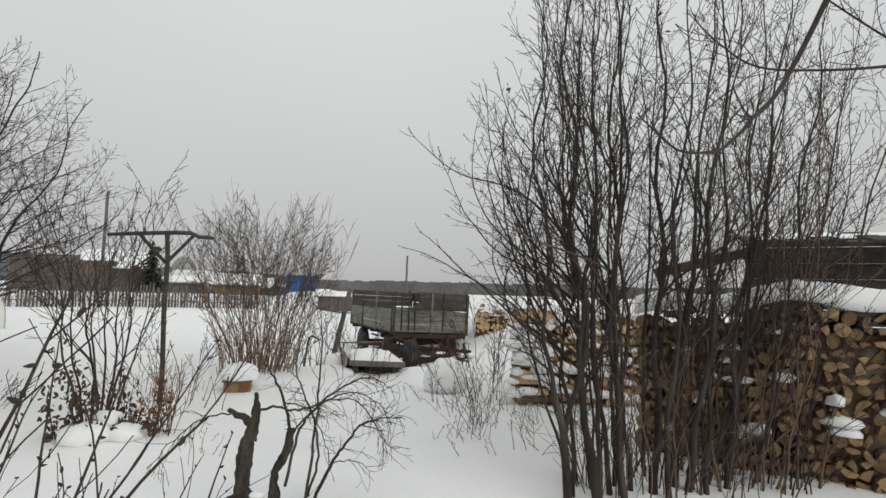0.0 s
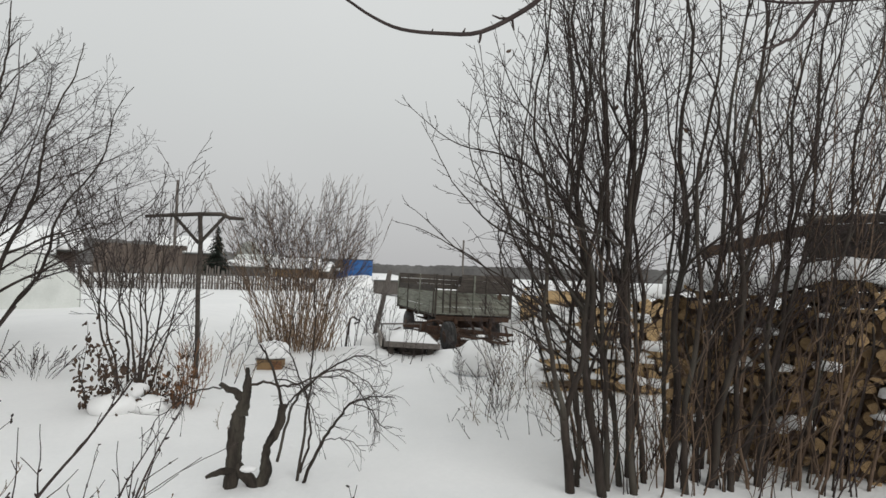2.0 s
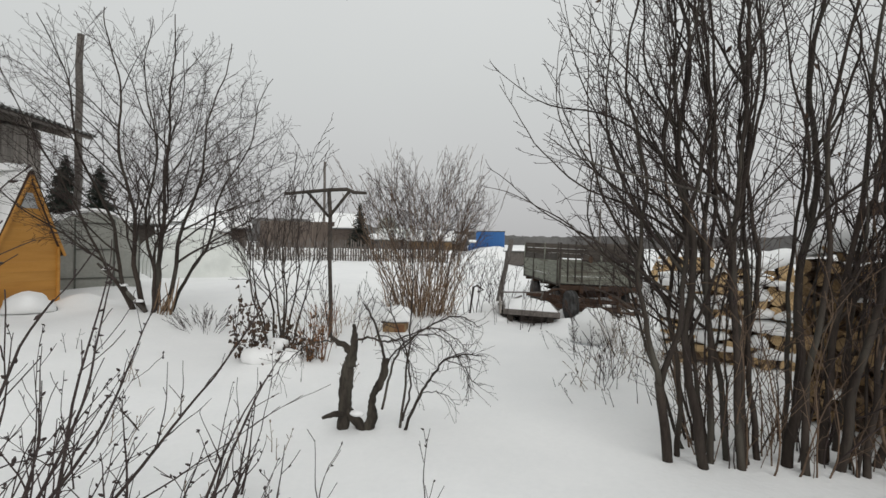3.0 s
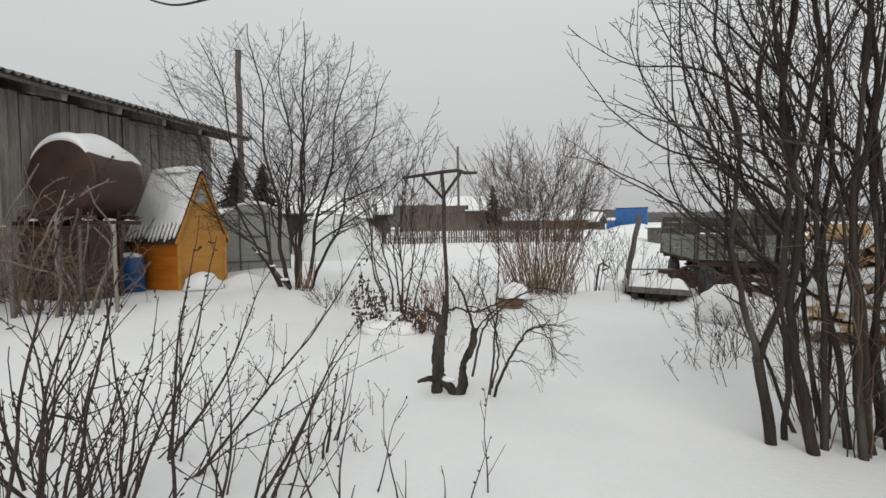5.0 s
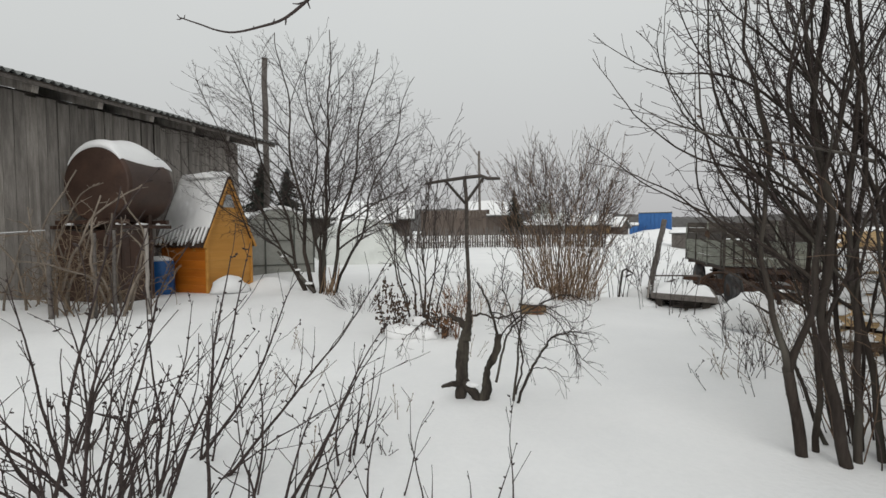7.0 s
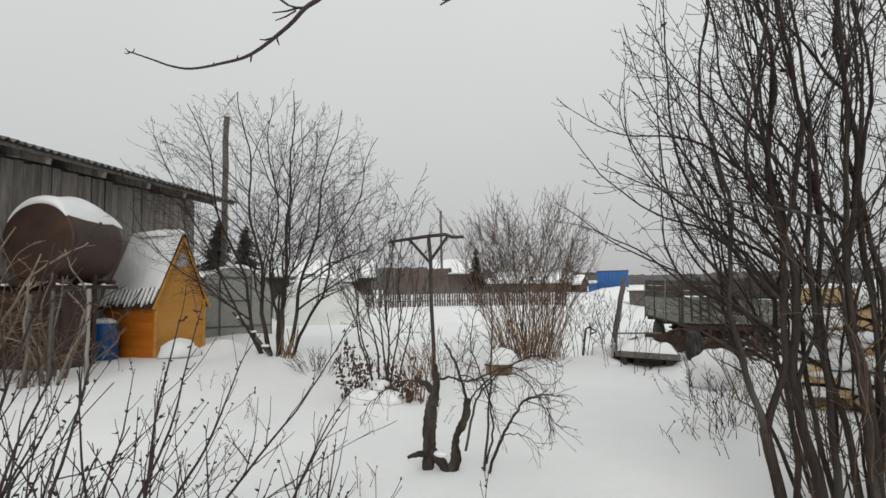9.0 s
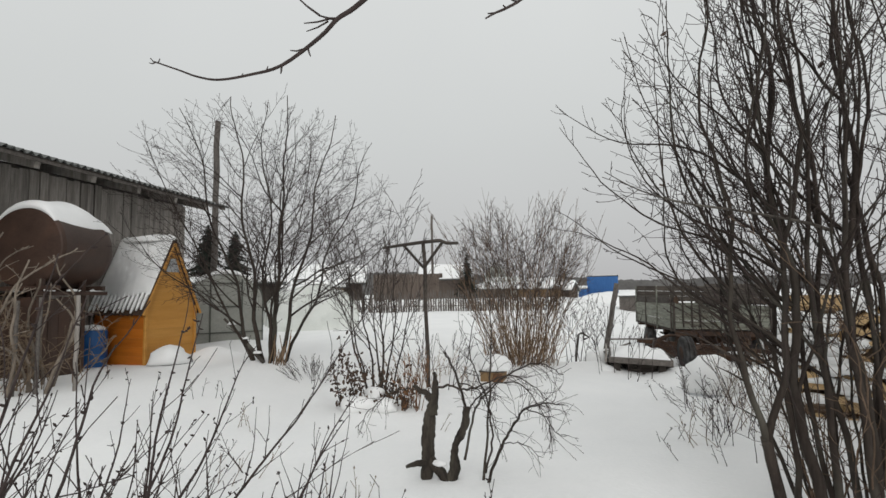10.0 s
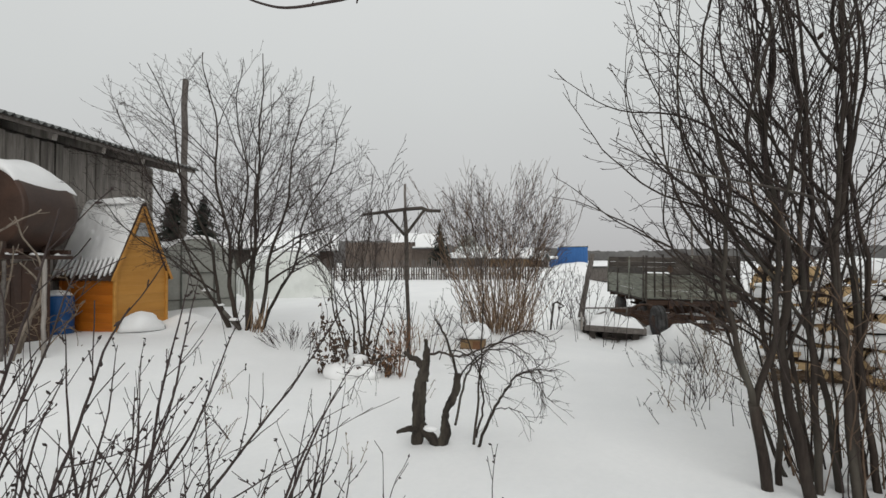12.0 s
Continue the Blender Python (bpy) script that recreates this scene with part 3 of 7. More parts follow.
def well_snow(u, v):
    d = 0.02 + v * (run - 0.36 - 0.03 * math.sin(u * 9) - 0.04 * noise.noise(Vector((u * 9, 0, 0))))
    x = -WD - 0.10 + u * (WD + 0.14)
    yy = WW / 2 - d * math.cos(slope) + 0.03 * n_s[0]
    zz = PEAK + 0.05 - d * math.sin(slope) + 0.03 * n_s[1]
    edge = min(1, u * 12, (1 - u) * 12) ** 0.5 if 0 < u < 1 else 0
    th = 0.015 + 0.10 * edge * (1 - 0.75 * v ** 2) * (0.8 + 0.5 * noise.noise(Vector((u * 4, v * 4, 3))) + 0.5 * noise.noise(Vector((u * 13, v * 9, 3))) + 0.3 * noise.noise(Vector((u * 25, v * 20, 3))))
    return (x, yy, zz), th


snow_slab("roof_snow", well_snow, 60, 24, snow_cap_mat, well)
# tongues of snow left in the troughs of the tin at the eave
waves = int((WD + 0.17) / 0.11)
for i in range(waves):
    u = (i + 0.75) / waves
    d0, d1 = run - 0.42, run - rw.uniform(0.01, 0.10)
    t = Tubes()
    pts = []
    for k in range(6):
        d = d0 + (d1 - d0) * k / 5
        pts.append(Vector((0.05 - u * (WD + 0.17) + rw.uniform(-0.004, 0.004), WW / 2 - d * math.cos(slope) + 0.03 * n_s[0], PEAK + 0.03 - d * math.sin(slope) + 0.03 * n_s[1])))
    t.add(pts, [0.031, 0.032, 0.031, 0.030, 0.027, 0.015], 7)
    part_mesh("snow_tongue", t.mesh("snow_tongue"), snow_cap_mat, well, smooth=True)
bm = bmesh.new()
lump(bm, -WD / 2 + 0.02, WW / 2 - 0.02, PEAK + 0.05, WD / 2 + 0.06, 0.13, 0.12, 2, 0.2, 3, -0.2)
part("ridge_snow", bm, snow_cap_mat, well, smooth=True)

# ---- blue barrel beside the well house ----
barrel = empty("plastic_barrel", -8.86, 5.96, 0.15, label="blue plastic barrel with snow on its lid", category="barrel")
t = Tubes()
prof = [(0.0, 0.24), (0.04, 0.27), (0.25, 0.28), (0.27, 0.29), (0.3, 0.28), (0.55, 0.28), (0.57, 0.29), (0.6, 0.28), (0.80, 0.275), (0.83, 0.26), (0.835, 0.02)]
prof = [(a, r * 0.86) for a, r in prof]
t.add([Vector((0, 0, a)) for a, r in prof], [r for a, r in prof], 28)
part_mesh("drum", t.mesh("drum"), blue_plastic, barrel, smooth=True)
bm = bmesh.new()
lump(bm, 0, 0, 0.84, 0.20, 0.20, 0.09, 7, 0.15, 3, -0.1)
part("lid_snow", bm, snow_cap_mat, barrel, smooth=True)

# ---- dark pan half buried by the well house ----
pan = empty("snowy_bowl", -7.45, 6.62, ground_z(-7.45, 6.62) + 0.03, label="dark bowl with a snow cap, half buried in snow", category="bowl")
bm = bmesh.new()
lump(bm, 0, 0, 0.0, 0.17, 0.2, 0.11, 4, 0.1, 3, -0.6)
part("bowl", bm, rubber, pan, smooth=True)
bm = bmesh.new()
lump(bm, -0.10, -0.16, 0.05, 0.30, 0.34, 0.24, 9, 0.25, 3, -0.3)
part("snow_cap", bm, snow_cap_mat, pan, smooth=True)


# ---- posts ----
def post(name, x, y, h, r, lean=(0, 0), label="", mat=wood_grey, sink=0.3, zb=None, seed=0):
    zb = ground_z(x, y) if zb is None else zb
    rnd = random.Random(seed)
    t = Tubes()
    n = 9
    pts = [Vector((lean[0] * i / n * h + rnd.uniform(-1, 1) * r * 0.25, lean[1] * i / n * h + rnd.uniform(-1, 1) * r * 0.25, -sink + (h + sink) * i / n)) for i in range(n + 1)]
    t.add(pts, [r * (1.08 - 0.16 * i / n) for i in range(n + 1)], 9, True, 0.06, rnd)
    ob = part_mesh(name, t.mesh(name), mat, smooth=True)
    ob.location = (x, y, zb)
    return tagged(ob, label, "post")


post("garden_stake", -6.65, 4.28, 1.24, 0.027, (0.0, 0.0), "pale grey wooden stake standing in the snow", seed=1)
post("garden_stake", -7.26, 3.32, 1.26, 0.029, (0.01, 0.0), "grey wooden stake among dry canes", wood_greyx, seed=2)
post("garden_stake", -7.0, 3.75, 1.18, 0.024, (-0.02, 0.02), "grey wooden stake among dry canes", wood_greyx, seed=3)
post("garden_stake", -6.9, 3.95, 1.22, 0.024, (0.03, 0.0), "grey wooden stake among dry canes", wood_greyx, seed=4)
post("utility_pole", -11.0, 10.7, 6.2, 0.085, (0.012, 0.0), "tall grey timber pole behind the apple tree", wood_greyx, seed=5)
post("utility_pole", -15.4, 36.3, 6.4, 0.10, (0.0, 0.0), "tall thin timber pole beside the far barn", wood_greyx, seed=6)
post("leaning_post", -0.85, 12.5, 1.95, 0.062, (0.22, -0.06), "dark leaning timber post by the old cart", wood_greyx, seed=7)

# ---- T-shaped clothes-line post ----
tp = empty("clothesline_post", -3.1, 7.5, ground_z(-3.1, 7.5), label="grey timber T-shaped clothes-line post with braced crossbar", category="post")
zz = 2.35 - ground_z(-3.1, 7.5)
t = Tubes()
t.add([Vector((0.05, 0, -0.3)), Vector((0.06, 0, 0.5)), Vector((0.03, 0, 1.2)), Vector((0.03, 0, zz - 0.36)), Vector((0.0, 0, zz))], [0.034, 0.033, 0.032, 0.032, 0.031], 9)
part_mesh("pole", t.mesh("pole"), wood_dark, tp, smooth=True)
t = Tubes()
t.add([Vector((-0.75, 0, zz - 0.05)), Vector((-0.4, 0, zz - 0.02)), Vector((0, 0, zz + 0.01)), Vector((0.3, 0, zz + 0.02)), Vector((0.42, 0, zz - 0.03)), Vector((0.62, 0, zz - 0.04))], [0.024, 0.028, 0.03, 0.03, 0.028, 0.024], 8)
part_mesh("crossbar", t.mesh("crossbar"), wood_dark, tp, smooth=True)
for s in (-1, 1):
    bm = bmesh.new()
    beam(bm, (s * 0.36, -0.03, zz - 0.01), (0.02, -0.03, zz - 0.42), 0.045, 0.04)
    part("brace", bm, wood_dark, tp)

# ---- wire between the stakes ----
t = Tubes()
pts = [Vector((-7.7, 0.2, 1.40)), Vector((-7.6, 1.2, 1.43)), Vector((-7.4, 2.3, 1.49)), Vector((-7.26, 3.32, 1.56))]
t.add(pts, [0.008] * 4, 5)
tagged(part_mesh("fence_wire", t.mesh("fence_wire"), rope_mat), "thin slack wire strung between grey stakes", "wire")


# ---- greenhouses ----
def arch_house(name, width, height, length, mat, rib_mat, label, ribs, straight=0.5, snow=0.0):
    """A tunnel greenhouse along local y, its near end at y = 0."""
    top = empty(name, 0, 0, 0, label=label, category="greenhouse")
    prof = []
    n = 22
    for i in range(n + 1):
        a = math.pi * i / n
        prof.append((-width / 2 * math.cos(a), straight + (height - straight) * math.sin(a) ** 0.9))
    prof = [(-width / 2, -0.2)] + prof + [(width / 2, -0.2)]
    bm = bmesh.new()
    m = 16
    grid = []
    for j in range(m + 1):
        row = []
        for x, z in prof:
            sag = 0.03 * math.sin(j * 1.9 + x * 2) if z > 0.2 else 0
            row.append(bm.verts.new((x * (1 + 0.01 * math.sin(j * 2.3)), length * j / m, z - abs(sag))))
        grid.append(row)
    for j in range(m):
        for i in range(len(prof) - 1):
            bm.faces.new((grid[j][i], grid[j][i + 1], grid[j + 1][i + 1], grid[j + 1][i]))
    bm.faces.new(grid[0][::-1])
    bm.faces.new(grid[m])
    part("cover", bm, mat, top, smooth=False)
    for j in range(ribs):
        yy = length * j / (ribs - 1)
        t = Tubes()
        t.add([Vector((x * 1.008, yy, z * 1.006)) for x, z in prof], [0.016] * len(prof), 6)
        part_mesh("rib", t.mesh("rib"), rib_mat, top, smooth=True)
    return top


gh = arch_house("polycarbonate_greenhouse", 1.7, 1.86, 4.0, poly_grey, frame_grey, "grey-green arched greenhouse with a framed end door and snow on top", 5, 1.15)
gh.matrix_world = pose(-9.35, 9.55, 0.25, 0, 0, 52)
bm = bmesh.new()
for a in (-0.36, 0.36):
    beam(bm, (a, -0.012, -0.1), (a, -0.012, 1.72), 0.035, 0.03, 0.002)
for b in (0.42, 1.05, 1.62):
    beam(bm, (-0.36, -0.014, b), (0.36, -0.014, b), 0.03, 0.028, 0.002)
part("door_frame", bm, frame_grey, gh)
bm = bmesh.new()
beam(bm, (-0.87, -0.012, 0.42), (0.87, -0.012, 0.42), 0.03, 0.02, 0.002)
part("rail", bm, frame_grey, gh)
snow_slab("roof_snow", lambda u, v: ((0.875 * math.sin((u * 2 - 1) * 1.0) * 0.9, -0.02 + 4.0 * v, 1.15 + 0.71 * math.cos((u * 2 - 1) * 0.95) ** 0.9),
          0.01 + 0.09 * (1 - (u * 2 - 1) ** 4) * (0.8 + 0.5 * noise.noise(Vector((u * 3, v * 7, 5))))), 16, 24, snow_cap_mat, gh)
wh = arch_house("film_greenhouse", 2.9, 1.72, 6.5, poly_white, film_rib, "white arched film greenhouse sunk in snow", 7, 0.35)
wh.matrix_world = pose(-10.65, 15.1, 0.22, 0, 0, 46)
snow_slab("roof_snow", lambda u, v: ((1.45 * math.sin((u * 2 - 1) * 0.95) * 0.9, 0.9 + 5.5 * v, 0.35 + 1.35 * math.cos((u * 2 - 1) * 0.92) ** 0.9),
          0.01 + 0.08 * (1 - (u * 2 - 1) ** 4) * (0.7 + 0.6 * noise.noise(Vector((u * 3, v * 7, 8))))), 16, 24, snow_cap_mat, wh)

# ---- trailer ----
TRA = Vector((0.72, 13.5, -0.42))
tr = empty("farm_trailer", TRA.x, TRA.y, TRA.z, 12.4, label="old farm trailer with faded green sides and dark raised boards", category="trailer")
TW, TLN = 2.2, 4.4
FLOOR = 0.95
tr.matrix_world = pose(TRA.x, TRA.y, TRA.z + 0.03, 0, 1.6, 12.4)
rt = random.Random(8)
for side, (a, b) in enumerate((((0, 0), (TW, 0)), ((0, 0), (0, TLN)), ((TW, 0), (TW, TLN)), ((0, TLN), (TW, TLN)))):
    a, b = Vector((*a, 0)), Vector((*b, 0))
    d = (b - a)
    ang = math.atan2(d.y, d.x)
    ln = d.length
    rows = [(0.0, 0.19, wood_green), (0.195, 0.19, wood_green), (0.39, 0.17, wood_green), (0.60, 0.16, wood_dark), (0.77, 0.15, wood_dark), (0.93, 0.16, wood_dark)]
    for z0, hh, mt in rows:
        if side == 1 and z0 > 0.7:
            continue
        bm = bmesh.new()
        hh += 0.012
        cut = rt.uniform(0.0, 0.10) if mt is wood_dark else rt.uniform(0.0, 0.02)
        off = (0.62 + 0.3 * (z0 - 0.6)) if (mt is wood_dark and side == 0) else 0.0
        box(bm, ln / 2 + off / 2, 0, FLOOR + z0 + hh / 2, ln - cut - off, 0.03, hh - 0.012, 0.004, warp=0.006, rnd=rt)
        p = part("side_board", bm, mt, tr)
        p.matrix_basis = Matrix.Translation(a) @ Matrix.Rotation(ang + rt.gauss(0, 0.003), 4, "Z") @ Matrix.Rotation(rt.gauss(0, 0.003), 4, "Y")
    n = 4 if ln > 3 else 3
    for i in range(n):
        bm = bmesh.new()
        s = -1 if side in (0, 2) else 1
        box(bm, 0.03 + (ln - 0.06) * i / (n - 1), 0.028 * s, FLOOR + 0.5, 0.05, 0.03, 1.14, 0.004)
        p = part("stake", bm, wood_green if i % 2 else wood_dark, tr)
        p.matrix_basis = Matrix.Translation(a) @ Matrix.Rotation(ang, 4, "Z")
for x, hh in ((0.24, 0.50), (0.44, 0.56), (0.62, 0.47), (1.45, 0.55)):
    bm = bmesh.new()
    beam(bm, (x, -0.03, FLOOR + 0.05), (x + rt.gauss(0, 0.015), -0.035, FLOOR + 0.55 + hh), 0.04, 0.028, 0.003)
    part("stake", bm, wood_dark, tr)
for i in range(11):
    bm = bmesh.new()
    box(bm, 0.1 + 0.2 * i, TLN / 2, FLOOR - 0.03, 0.19, TLN, 0.04, 0.003)
    part("floor_plank", bm, wood_dark, tr)
# rusted underbody bowed down below the end board, with a broken lower edge
for yy, drop in ((-0.03, 0.30), (1.2, 0.34)):
    bm = bmesh.new()
    low, high = [], []
    for i in range(15):
        u = i / 14
        z = FLOOR - 0.06 - drop * math.sin(math.pi * min(1, 0.12 + 0.86 * u)) ** 0.7 + rt.uniform(-0.02, 0.02)
        low.append((0.05 + u * (TW - 0.1), yy + 0.25 * math.sin(math.pi * u), z))
        high.append((0.05 + u * (TW - 0.1), yy, FLOOR - 0.02))
    lo, hi = [bm.verts.new(p) for p in low], [bm.verts.new(p) for p in high]
    for i in range(14):
        bm.faces.new((hi[i], hi[i + 1], lo[i + 1], lo[i]))
    bmesh.ops.solidify(bm, geom=bm.faces[:], thickness=0.02)
    part("underbody", bm, iron, tr, "rusty bowed underbody plate")
for xx in (0.6, 1.6):
    bm = bmesh.new()
    box(bm, xx, TLN / 2, FLOOR - 0.15, 0.09, TLN + 0.2, 0.18, 0.006)
    part("chassis_rail", bm, iron, tr)
for yy in (0.0, 1.1, 2.2, 3.3, 4.38):
    bm = bmesh.new()
    box(bm, TW / 2, yy, FLOOR - 0.10, TW - 0.1, 0.08, 0.11, 0.005)
    part("cross_member", bm, iron, tr)
for yy in (0.75, 3.5):
    bm = bmesh.new()
    beam(bm, (0.12, yy, 0.42), (TW - 0.12, yy, 0.42), 0.09, 0.09)
    for xx in (0.6, 1.6):
        box(bm, xx, yy, 0.60, 0.08, 0.7, 0.05, 0.01)
    part("axle", bm, iron, tr)
    for xx in (0.2, TW - 0.2):
        wheel = part_mesh("wheel", (lambda t: (t.add([Vector((a, 0, 0)) for a in (-0.11, -0.09, 0.09, 0.11)], [0.16, 0.2, 0.2, 0.16], 20), t.mesh("hub"))[1])(Tubes()), iron, tr, smooth=False)
        wheel.location = (xx, yy, 0.42)
        t = Tubes()
        pr = [(-0.10, 0.24), (-0.115, 0.33), (-0.09, 0.40), (0.0, 0.42), (0.09, 0.40), (0.115, 0.33), (0.10, 0.24), (-0.10, 0.24)]
        t.add([Vector((a, 0, 0)) for a, r in pr], [r for a, r in pr], 28, cap=False)
        part_mesh("tyre", t.mesh("tyre"), rubber, wheel, smooth=True)
        for q in range(6):
            bm = bmesh.new()
            aa = q * math.pi / 3
            beam(bm, (0, 0.15 * math.cos(aa), 0.15 * math.sin(aa)), (0, 0.27 * math.cos(aa), 0.27 * math.sin(aa)), 0.03, 0.05)
            part("spoke", bm, iron, wheel)
for i, (a, b) in enumerate((((0.1, -0.3, 0.55), (1.9, -0.2, 0.30)), ((0.5, -0.5, 0.25), (2.2, -0.3, 0.42)), ((1.2, -0.4, 0.70), (2.3, -0.7, 0.05)), ((0.3, 0.2, 0.80), (0.9, -0.3, 0.10)), ((1.7, 0.1, 0.80), (1.4, -0.4, 0.05)))):
    bm = bmesh.new()
    beam(bm, a, b, 0.06, 0.08)
    part("towing_bar", bm, iron, tr)
snow_slab("load_snow", lambda u, v: ((0.05 + u * (TW - 0.1), 0.05 + v * (TLN - 0.1), FLOOR), 0.12 + 0.06 * noise.noise(Vector((u * 3, v * 5, 0)))), 12, 20, snow_cap_mat, tr)

# ---- harrow-like ironwork under and before the trailer ----
pl = empty("old_plough", 0.9, 12.6, -0.3, 8, label="rusty old plough frame half buried in snow before the trailer", category="plough")
bm = bmesh.new()
beam(bm, (-0.9, 0.5, 0.62), (1.9, 0.1, 0.40), 0.07, 0.09)
part("main_beam", bm, iron, pl)
bm = bmesh.new()
beam(bm, (-0.2, 0.1, 0.30), (2.0, 0.0, 0.22), 0.06, 0.07)
part("lower_beam", bm, iron, pl)
for i in range(5):
    bm = bmesh.new()
    beam(bm, (0.0 + 0.42 * i, 0.3 - 0.05 * i, 0.62), (0.16 + 0.42 * i, 0.2 - 0.05 * i, -0.1), 0.05, 0.06)
    part("tine", bm, iron, pl)
for i in range(2):
    bm = bmesh.new()
    beam(bm, (0.7 + 0.5 * i, -0.2, 0.45), (1.5 + 0.4 * i, -0.5, 0.0), 0.05, 0.05)
    part("brace", bm, wood_dark, pl)
for k, (wx, wy, q) in enumerate(((-0.30, -0.45, 0.40), (-0.22, -0.25, 0.38))):
    t = Tubes()
    rr = [Vector((wx + q * math.cos(a * math.pi / 14), wy, 0.42 + q * math.sin(a * math.pi / 14))) for a in range(29)]
    t.add(rr, [0.026] * 29, 7, cap=False)
    wheel = part_mesh("spoked_wheel", t.mesh("spoked_wheel"), iron, pl, smooth=True)
    for i in range(10):
        a = i * math.pi / 5
        t = Tubes()
        t.add([Vector((wx, wy, 0.42)), Vector((wx + q * math.cos(a), wy, 0.42 + q * math.sin(a)))], [0.014, 0.011], 5)
        part_mesh("spoke", t.mesh("spoke"), iron, wheel)
    t = Tubes()
    t.add([Vector((wx, wy - 0.07, 0.42)), Vector((wx, wy + 0.07, 0.42))], [0.06, 0.06], 10)
    part_mesh("hub", t.mesh("hub"), iron, wheel)
t = Tubes()
t.add([Vector((a, 0, 0)) for a in (-0.10, -0.08, 0.08, 0.10)], [0.13, 0.17, 0.17, 0.13], 18)
wheel = part_mesh("ground_wheel", t.mesh("ground_wheel"), iron, pl)
wheel.matrix_basis = pose(-0.19, -1.45, 0.56, 0, 0, 6)
t = Tubes()
pr = [(-0.09, 0.18), (-0.105, 0.26), (-0.085, 0.31), (-0.055, 0.32), (-0.05, 0.305), (-0.03, 0.305), (-0.025, 0.325), (0.025, 0.325), (0.03, 0.305), (0.05, 0.305), (0.055, 0.32), (0.085, 0.31), (0.105, 0.26), (0.09, 0.18), (-0.09, 0.18)]
t.add([Vector((a, 0, 0)) for a, r in pr], [r for a, r in pr], 28, cap=False)
part_mesh("tyre", t.mesh("tyre"), rubber, wheel, "black ribbed rubber tyre", smooth=False)
bm = bmesh.new()
beam(bm, (-0.19, -1.40, 0.56), (0.5, 0.25, 0.55), 0.06, 0.07)
part("wheel_arm", bm, iron, pl)
for i in range(4):
    bm = bmesh.new()
    beam(bm, (-0.9 + 0.1 * i, 0.4 - 0.2 * i, 0.45 + 0.05 * i), (0.1 + 0.5 * i, 0.2 - 0.2 * i, 0.35 - 0.04 * i), 0.05, 0.05)
    part("draw_bar", bm, iron, pl)
for k in range(5):
    bm = bmesh.new()
    lump(bm, 0.15 + 0.42 * k, -0.1 - 0.05 * (k % 2), 0.30 + 0.05 * (k % 3), 0.13, 0.10, 0.05, 130 + k, 0.3, 2, -0.3)
    part("snow_lump", bm, snow_cap_mat, pl, smooth=True)

# ---- low cart with snow on its deck ----
ct = empty("low_cart", 0.05, 10.0, -0.13, -26, label="low weathered wooden cart deck under smooth snow", category="cart")
for i in range(6):
    bm = bmesh.new()
    box(bm, 0, -0.4 + 0.16 * i, 0.30, 0.98, 0.15, 0.035, 0.004, warp=0.004)
    part("deck_plank", bm, wood_grey, ct)
for yy in (-0.5, 0.5):
    bm = bmesh.new()
    box(bm, 0, yy, 0.285, 1.04, 0.035, 0.11, 0.004)
    part("edge_board", bm, wood_greyx, ct)
for xx in (-0.5, 0.5):
    bm = bmesh.new()
    box(bm, xx, 0, 0.285, 0.035, 0.96, 0.11, 0.004)
    part("end_board", bm, wood_greyx, ct)
for xx in (-0.38, 0.36):
    for yy in (-0.4, 0.4):
        bm = bmesh.new()
        box(bm, xx, yy, 0.08, 0.12, 0.1, 0.36, 0.008)
        part("leg", bm, wood_dark, ct)
# dark box added under the deck, standing in for the shade there
bm = bmesh.new()
box(bm, 0.05, -0.1, 0.12, 0.5, 0.5, 0.24, 0.02)
part("axle_box", bm, wood_dark, ct)
snow_slab("deck_snow", lambda u, v: ((-0.50 + 1.0 * u, -0.50 + 1.0 * v, 0.32), 0.008 + 0.17 * min(1, 3 * min(u, 1 - u, v, 1 - v)) ** 0.7 * (0.8 + 0.7 * noise.noise(Vector((u * 3, v * 3, 4))))), 24, 24, snow_cap_mat, ct)
rc = random.Random(23)
for i in range(9):
    bm = bmesh.new()
    x, y = rc.uniform(-0.5, 0.6), rc.uniform(-0.45, 0.1)
    beam(bm, (x, y, rc.uniform(0.0, 0.22)), (x + rc.uniform(-0.4, 0.4), y + rc.uniform(-0.35, 0.3), rc.uniform(-0.05, 0.25)), 0.03, 0.04)
    part("scrap_board", bm, wood_dark, ct)
for k, (xx, yy, rx, rz) in enumerate(((-0.62, -0.30, 0.30, 0.16), (-0.6, 0.3, 0.4, 0.30))):
    bm = bmesh.new()
    lump(bm, xx, yy, 0.02, rx, 0.3, rz, 60 + k, 0.25, 3, -0.5)
    part("drifted_snow", bm, snow_cap_mat, ct, smooth=True)
for a, b in (((-0.55, 0.45, 0.52), (0.35, 0.62, 0.56)), ((-0.52, 0.46, 0.2), (-0.5, 0.46, 0.53)), ((0.3, 0.6, 0.2), (0.33, 0.61, 0.58)), ((-0.6, 0.1, 0.30), (-0.1, 0.62, 0.44))):
    bm = bmesh.new()
    beam(bm, a, b, 0.035, 0.03)
    part("rail", bm, wood_greyx, ct)
bm = bmesh.new()
box(bm, -0.56, 0.02, 0.32, 0.04, 1.0, 0.20, 0.006, warp=0.01)
part("head_board", bm, wood_grey, ct, "grey upright end board")
for yy in (-0.25, 0.25):
    bm = bmesh.new()
    box(bm, 0.0, yy, 0.20, 1.1, 0.08, 0.10, 0.006)
    part("bearer", bm, wood_dark, ct)
ct.matrix_world = pose(0.02, 10.6, -0.04, 1.5, 3, 5) @ Matrix.Diagonal((1.06, 1.35, 0.95, 1))
